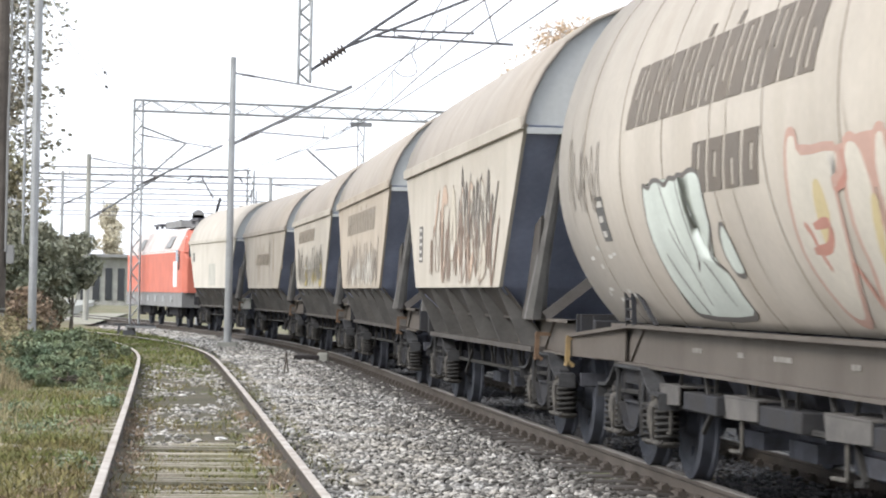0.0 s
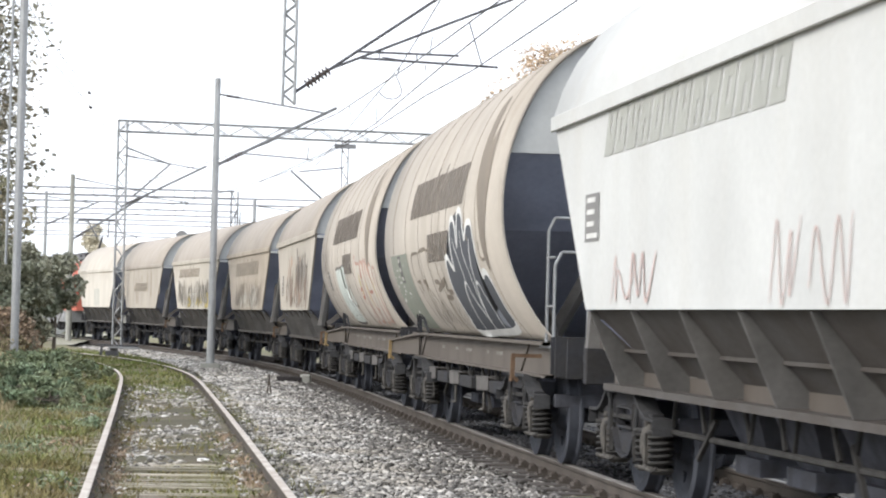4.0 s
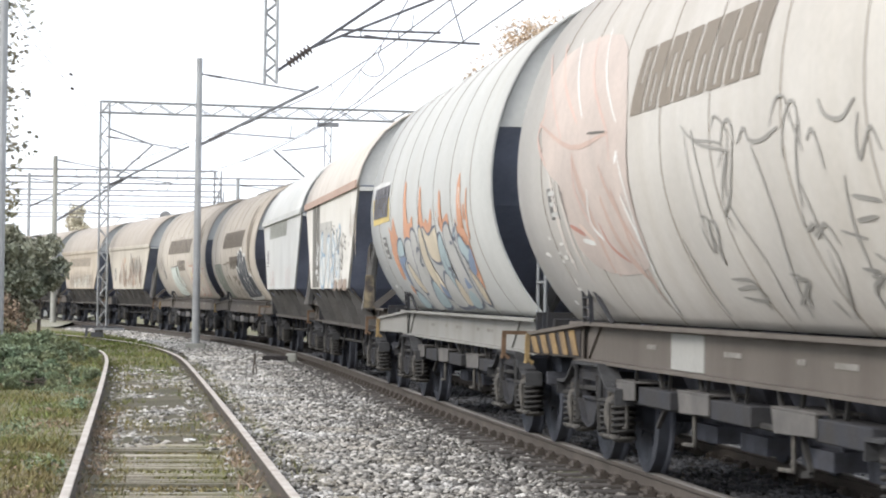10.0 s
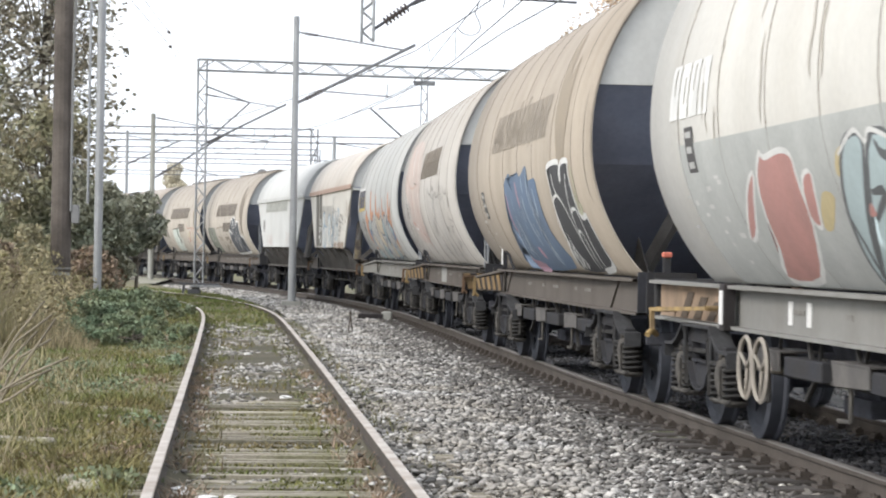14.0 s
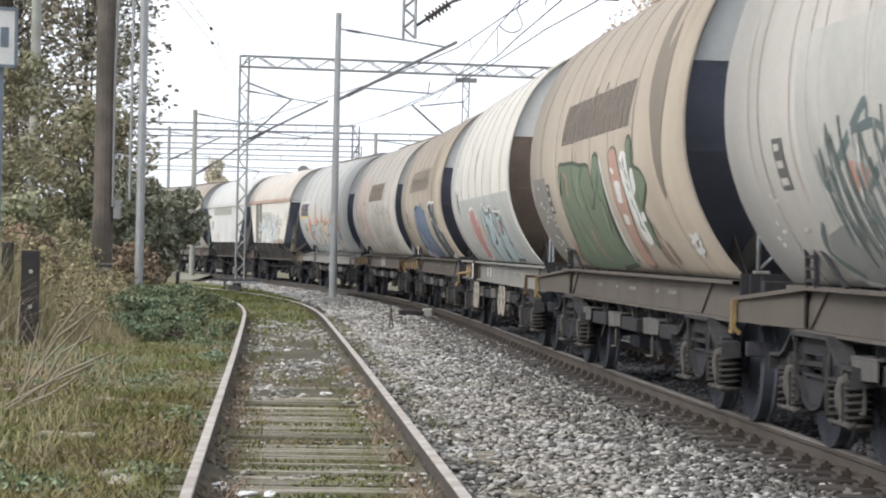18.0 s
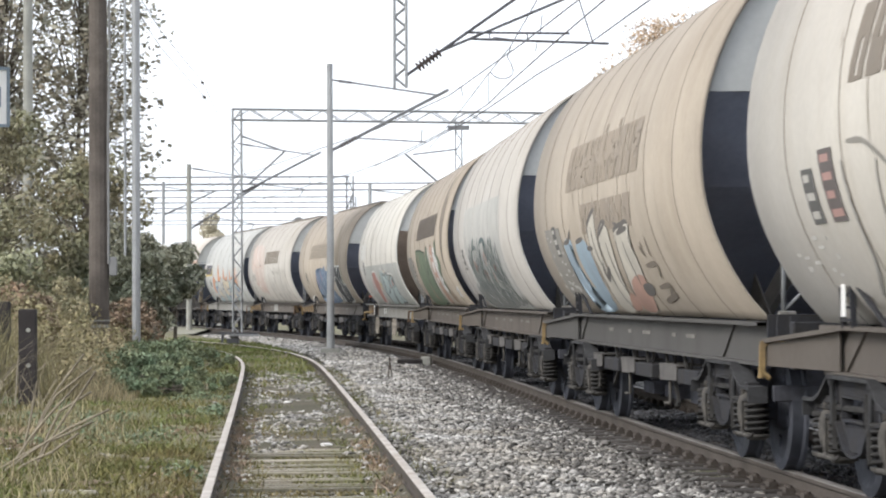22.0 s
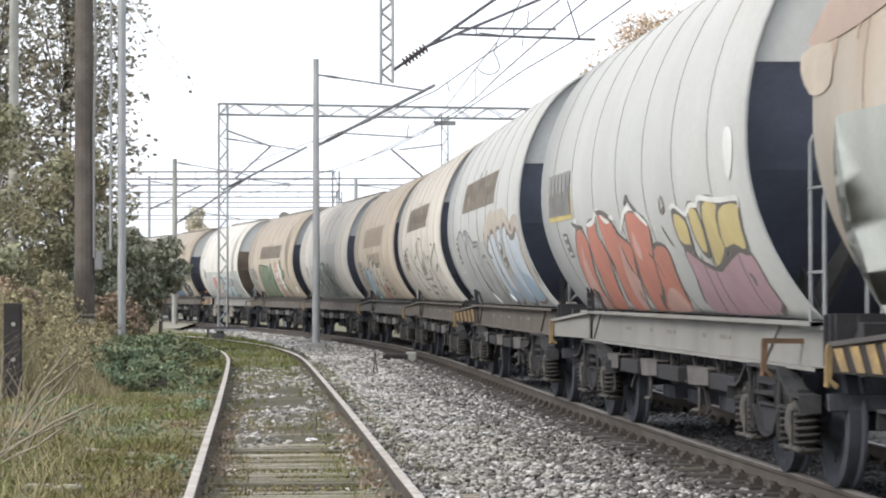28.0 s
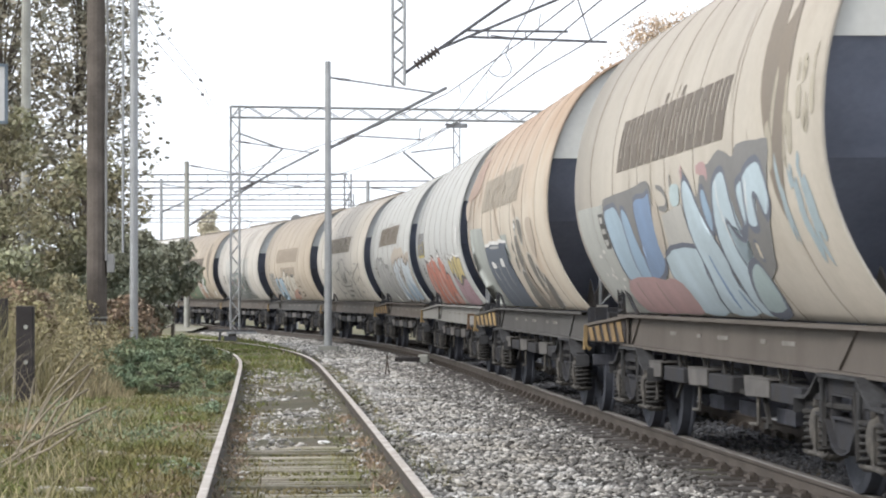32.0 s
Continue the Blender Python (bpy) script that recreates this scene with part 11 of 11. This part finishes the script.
    for k, (bx, by, bh, br) in enumerate(((-6.5, 39.5, 0.5, 1.0), (-6.6, 44.5, 0.6, 1.0), (-5.0, 43.5, 0.55, 0.9), (-5.6, 49.0, 0.7, 1.0), (-4.2, 36.6, 0.32, 0.6))):
        tree("bush", "low spreading green bramble at the siding's edge", (bx, by, -0.15), bh * 0.85, br * 1.15, 0.03, 70 + k, M_BRAMBLE, 46, 150, 0.036, 0.05, 0.3, category="bush")
    tree("bush", "yellowing shrub among dry weeds", (-8.3, 47, -0.1), 2.1, 1.5, 0.05, 17, M_LEAF2, 34, 240, 0.05, 0.05, 0.17, category="bush")
    tree("bush", "olive shrub on the bank beside the siding", (-10.4, 50, -0.1), 3.0, 1.8, 0.06, 18, M_LEAF2, 36, 240, 0.06, 0.05, 0.16, category="bush")
    tree("bush", "brown bush with dead leaves among weeds", (-7.6, 42, -0.1), 1.5, 1.2, 0.04, 28, M_DEAD, 26, 200, 0.045, 0.05, 0.2, category="bush")
    tree("tree", "autumn tree with orange-brown leaves behind the train", (9.2, 100, 0), 12.2, 4.2, 0.14, 19, M_AUTUMN, 130, 240, 0.07, 0.3, 0.075, twigs=3)
    tree("tree", "distant yellow-green poplar tree beyond the yard", (-0.0994 * 300, 300, 0), 11.2, 1.2, 0.2, 20, M_HAZY, 40, 260, 0.17, 0.08, 0.09)

    rng = np.random.default_rng(8)

    def area(n, y0, y1, d0, d1):
        """Points at the left of the siding, between two distances from its left rail."""
        y = y0 + (y1 - y0) * rng.uniform(0, 1, n) ** 1.3
        x = np.array([side_x(v) for v in y]) - 0.9 - rng.uniform(d0, d1, n)
        return x, y

    def on_ground(x, y):
        return np.stack([x, y, [ground_z(a, b) - 0.01 for a, b in zip(x, y)]], 1)

    def patchy(x, y, low, size=0.55, seed=0):
        """Keeps the points that fall on the patches of a slow noise."""
        keep = np.array([noise.noise((a * size, b * size * 0.5, seed)) + 0.4 * noise.noise((a * size * 3, b * size * 1.5, seed + 1)) > low for a, b in zip(x, y)])
        return x[keep], y[keep]

    xa, ya = area(26000, 11, 24, -0.05, 4.5)
    x, y = area(75000, 12, 62, -0.05, 7.5)
    x, y = np.concatenate([x, xa]), np.concatenate([y, ya])
    high = np.array([0.5 + 0.9 * max(noise.noise((a * 0.9, b * 0.45, 5)), 0) for a, b in zip(x, y)])
    blades("grass", on_ground(x, y), rng.uniform(0.03, 0.15, len(x)) * high, 1.2, 0.008, M_GRASS, "short uneven green and yellow grass", "grass", 1)
    x, y = patchy(*area(14000, 16, 60, 0.8, 8.0), 0.05, 0.6, 3)
    blades("dry_grass", on_ground(x, y), rng.uniform(0.06, 0.34, len(x)), 1.0, 0.006, M_STRAW, "dry straw-coloured grass on the bank", "grass", 2)
    x, y = area(20000, 34.5, 54, 1.3, 7.0)
    low = np.clip((np.array([side_x(v) for v in y]) - 2.0 - x) / 2.4, 0.1, 1.0)
    blades("weeds", on_ground(x, y), rng.uniform(0.35, 1.55, len(x)) * low, 0.55, 0.006, M_STRAW, "tall dry brown weeds and reeds", "weeds", 3)
    # feathery dry seed heads over the weeds
    heads = []
    x, y = area(260, 34.5, 52, 1.8, 6.5)
    for a, b in zip(x, y):
        k = min(max((side_x(b) - 1.6 - a) / 2.6, 0.1), 1.0)
        heads.append(((a, b, ground_z(a, b) + rng.uniform(0.5, 1.65) * k), (0.16, 0.16, 0.22)))
    tagged(leaf_cloud("seed_heads", heads, 60, 0.03, M_STRAW, None, 41), "feathery brown seed heads of dry weeds", "weeds", kind="stuff")
    clumps = []
    x, y = patchy(*area(260, 14, 46, 0.0, 5.5), -0.05, 0.5, 9)
    for a, b in zip(x, y):
        clumps.append(((a, b, ground_z(a, b) + 0.03), (rng.uniform(0.12, 0.3), rng.uniform(0.2, 0.4), rng.uniform(0.05, 0.12))))
    tagged(leaf_cloud("leafy_weeds", clumps, 130, 0.022, M_BRAMBLE, None, 42), "low leafy green weeds in the grass", "weeds", kind="stuff")
    litter = []
    x, y = patchy(*area(300, 14, 46, 0.2, 6.0), 0.0, 0.5, 12)
    for a, b in zip(x, y):
        litter.append(((a, b, ground_z(a, b) + 0.015), (rng.uniform(0.15, 0.45), rng.uniform(0.3, 0.7), 0.025)))
    tagged(leaf_cloud("leaf_litter", litter, 110, 0.022, M_DEAD, None, 43), "dead brown leaves lying in the grass", "leaves", kind="stuff")
    x, y = patchy(*area(700, 14, 44, 0.0, 4.5), 0.12, 0.8, 15)
    stones("bank_stones", on_ground(x, y) + np.array([0, 0, 0.02]), rng.uniform(0.015, 0.05, len(x)), M_STONE, "scattered pale stones in the grass", 44)
    rnd = random.Random(91)
    for ends in (((-3.33, 22.8), (-2.33, 21.6)), ((-2.7, 20.95), (-2.31, 20.72)), ((-3.05, 18.05), (-2.6, 17.9)), ((-3.36, 32.2), (-3.05, 33.0))):
        t = thing("stone_edging", "line of sunken pale stones in the grass", "edging", group="sunken stone edging")
        (xa, ya), (xb, yb) = ends
        n = max(int(math.hypot(xb - xa, yb - ya) / 0.24), 2)
        for k in range(n):
            u = (k + 0.5) / n
            a, b = xa + (xb - xa) * u, ya + (yb - ya) * u
            bm = bmesh.new()
            box(bm, (0, 0, 0), (rnd.uniform(0.14, 0.24), rnd.uniform(0.10, 0.20), rnd.uniform(0.05, 0.09)))
            part("stone", done(bm, "stone", bevel=0.018), M_SLEEPER, t, m=Matrix.Translation((a, b + rnd.uniform(-0.06, 0.06), ground_z(a, b) + 0.012)) @ Matrix.Rotation(math.atan2(yb - ya, xb - xa) + rnd.uniform(-0.3, 0.3), 4, "Z") @ Matrix.Rotation(rnd.uniform(-0.12, 0.12), 4, "X"))
    t = thing("broken_slab", "broken pale concrete slab in the grass by the siding rail", "slab")
    for dx, dy, w, d in ((0, 0, 0.2, 0.5), (0.05, 0.62, 0.16, 0.3), (-0.16, 0.35, 0.12, 0.35)):
        bm = bmesh.new()
        box(bm, (0, 0, 0), (w, d, 0.09))
        part("fragment", done(bm, "fragment", bevel=0.018), M_SLEEPER, t, m=Matrix.Translation((-2.02 + dx, 15.2 + dy, ground_z(-2.02 + dx, 15.2 + dy) - 0.012)) @ Matrix.Rotation(0.3 * dx + 0.2 * d, 4, "Z"))
    # crumpled white wrappers
    for k, (a, b, w, d) in enumerate(((-1.45, 15.22, 0.05, 0.14), (-1.40, 14.95, 0.04, 0.08), (-1.25, 14.72, 0.085, 0.07), (-1.10, 14.74, 0.045, 0.06), (-1.06, 26.6, 0.06, 0.07), (-1.32, 24.9, 0.07, 0.05))):
        r = random.Random(60 + k)
        bm = bmesh.new()
        bmesh.ops.create_icosphere(bm, subdivisions=2, radius=1)
        for q in bm.verts:
            j = r.uniform(0.6, 1.15)
            q.co = Vector((q.co.x * w * j, q.co.y * d * j, q.co.z * 0.022 * j))
        t = thing("wrapper", "crumpled dirty white wrapper on the siding", "litter", group="litter on the siding", m=Matrix.Translation((a, b, -0.135)))
        part("wrapper_sheet", bm, M_WHITE, t)
    x, y = area(420, 25, 38, 2.4, 5.5)
    blades("dry_stalks", on_ground(x, y), rng.uniform(0.4, 1.1, len(x)), 1.6, 0.009, M_STALK, "pale bent dry stalks", "weeds", 6)
    reeds = (((-3.95, 21, -0.20), (-3.28, 21, 0.20), (-2.95, 21, 0.40)), ((-3.90, 21.2, -0.10), (-3.35, 21.2, 0.13), (-3.12, 21.2, 0.29)), ((-3.85, 21.4, -0.10), (-3.55, 21.4, 0.26), (-3.28, 21.4, 0.60)), ((-3.62, 21.1, -0.15), (-3.38, 21.1, 0.22), (-3.08, 21.1, 0.72)), ((-3.85, 20.9, -0.18), (-3.42, 20.9, 0.0), (-3.19, 20.9, 0.21)), ((-3.80, 21.6, -0.1), (-3.72, 21.6, 0.25), (-3.66, 21.6, 0.62)), ((-3.7, 21.8, -0.1), (-3.5, 21.8, 0.30), (-3.22, 21.8, 0.52)), ((-4.3, 25, -0.08), (-4.05, 25, 0.36), (-3.78, 25.1, 0.78)), ((-4.2, 24.4, -0.08), (-3.95, 24.4, 0.34), (-3.6, 24.4, 0.66)))
    for a, b, d in reeds:
        t = thing("dry_reed", "pale bent dry reed leaning over the grass", "reed", group="dry reeds")
        bm = bmesh.new()
        mid = Vector(b) + Vector((0, 0, 0.05))
        tube(bm, [a, tuple(Vector(a).lerp(mid, 0.55) + Vector((0, 0, 0.02))), tuple(mid), tuple(mid.lerp(Vector(d), 0.6)), d], 0.0105)
        part("stem", bm, M_STALK, t)
    # fresh green patches among the dull grass
    x, y = patchy(*area(30000, 14, 50, -0.05, 5.5), 0.22, 0.7, 33)
    blades("green_patches", on_ground(x, y), rng.uniform(0.03, 0.10, len(x)), 1.1, 0.009, M_LUSH, "patches of fresh green grass", "grass", 8)
    x, y = area(1600, 16, 30, 2.6, 4.6)
    blades("low_weeds", on_ground(x, y), rng.uniform(0.12, 0.35, len(x)), 0.9, 0.01, M_GRASS, "low leafy green weeds", "weeds", 7)
    # grass in and beside the siding
    n = 9000
    s = 2 + 50 * rng.uniform(0, 1, n)
    lat = rng.choice([-1, 1], n) * rng.uniform(0.35, 1.15, n)
    x, y = patchy(*line_points(SIDE, s, lat), -0.1, 0.8, 21)
    xa, ya = patchy(*line_points(SIDE, 6 + 40 * rng.uniform(0, 1, 7000), rng.uniform(-0.66, 0.4, 7000)), 0.1, 0.9, 25)
    x, y = np.concatenate([x, xa]), np.concatenate([y, ya])
    n = len(x)
    blades("siding_grass", np.stack([x, y, np.full(n, -0.17)], 1), rng.uniform(0.03, 0.11, n), 0.8, 0.006, M_GRASS, "tufts of grass along the siding's rails", "grass", 4)
    n = 14000
    s = 26 + 45 * rng.uniform(0, 1, n)
    lat = rng.uniform(-1.2, 2.3, n)
    x, y = line_points(SIDE, s, lat)
    blades("far_grass", np.stack([x, y, [ground_z(a, b) for a, b in zip(x, y)]], 1), rng.uniform(0.03, 0.10, n), 0.9, 0.012, M_LUSH, "green grass around the far end of the siding", "grass", 5)
    # brown weeds against the inner sides of the siding's rails
    n = 6500
    s = rng.uniform(-4, 16, n)
    lat = np.where(rng.uniform(0, 1, n) < 0.5, -1, 1) * (0.70 - np.abs(rng.normal(0, 0.11, n)))
    u, v = line_points(SIDE, s, lat)
    k = np.array([noise.noise((a * 1.5, b * 0.9, 21)) > -0.12 for a, b in zip(u, v)])
    u, v = u[k], v[k]
    blades("rail_weeds", np.stack([u, v, np.full(len(u), -0.17)], 1), rng.uniform(0.03, 0.10, len(u)), 1.3, 0.007, M_DEAD, "withered brown weeds against the siding's rails", "weeds", 51)
    # green moss along the sleepers
    n = 11000
    u, v = line_points(SIDE, rng.uniform(-4, 14, n), rng.uniform(-0.55, 0.6, n))
    k = np.array([noise.noise((a * 1.2, b * 1.6, 31)) > -0.12 for a, b in zip(u, v)])
    u, v = u[k], v[k]
    blades("sleeper_moss", np.stack([u, v, np.full(len(u), -0.165)], 1), rng.uniform(0.012, 0.026, len(u)), 1.4, 0.009, M_GRASS, "low yellow-green moss on the sleepers", "moss", 52)


make_ground()
make_tracks()
make_train()
locomotive()
make_masts()
make_bank()
make_stones()


# ---- motion: the train runs away along the main track
DIST = ((0, 70.02), (4, 95.94), (8, 121.78), (12, 147.37), (16, 172.73), (20, 197.65), (24, 222.41), (28, 247.02), (32, 271.64))


def travelled(t):
    """How far the train's first wagon has come at t, smooth between the known times."""
    ts, ds = [a for a, b in DIST], [b for a, b in DIST]
    n = len(ts)
    slope = [0.0] * n
    for i in range(n):
        a, b = max(i - 1, 0), min(i + 1, n - 1)
        slope[i] = (ds[b] - ds[a]) / (ts[b] - ts[a])
    i = max(k for k in range(n - 1) if ts[k] <= t)
    h = ts[i + 1] - ts[i]
    u = (t - ts[i]) / h
    return (2 * u ** 3 - 3 * u ** 2 + 1) * ds[i] + (u ** 3 - 2 * u ** 2 + u) * h * slope[i] + (3 * u ** 2 - 2 * u ** 3) * ds[i + 1] + (u ** 3 - u ** 2) * h * slope[i + 1]


def on_track(s, half):
    """The pose of a vehicle whose bogies stand half a length before and behind s."""
    a, b = MAIN.at(s - half, OFF), MAIN.at(s + half, OFF)
    d = b - a
    return Matrix.Translation((a + b) / 2) @ Matrix.Rotation(math.atan2(-d.x, d.y), 4, "Z")


def motions():
    for w, lead, L in WAGONS:
        walk(w, [(t, on_track(travelled(t) + lead - L / 2, L * 0.35)) for t in range(0, 33)])
    rolled = {}
    for ob, yy in WHEELSETS:
        if yy not in rolled:
            walk(ob, [(k / 10, Matrix.Translation((0, yy, 0.46)) @ Matrix.Rotation(-(travelled(k / 10) - travelled(0)) / 0.46, 4, "X")) for k in range(321)])
            rolled[yy] = ob
        else:
            src = rolled[yy].animation_data
            ob.rotation_mode = "QUATERNION"
            ob.animation_data_create()
            ob.animation_data.action = src.action
            ob.animation_data.action_slot = src.action_slot


motions()
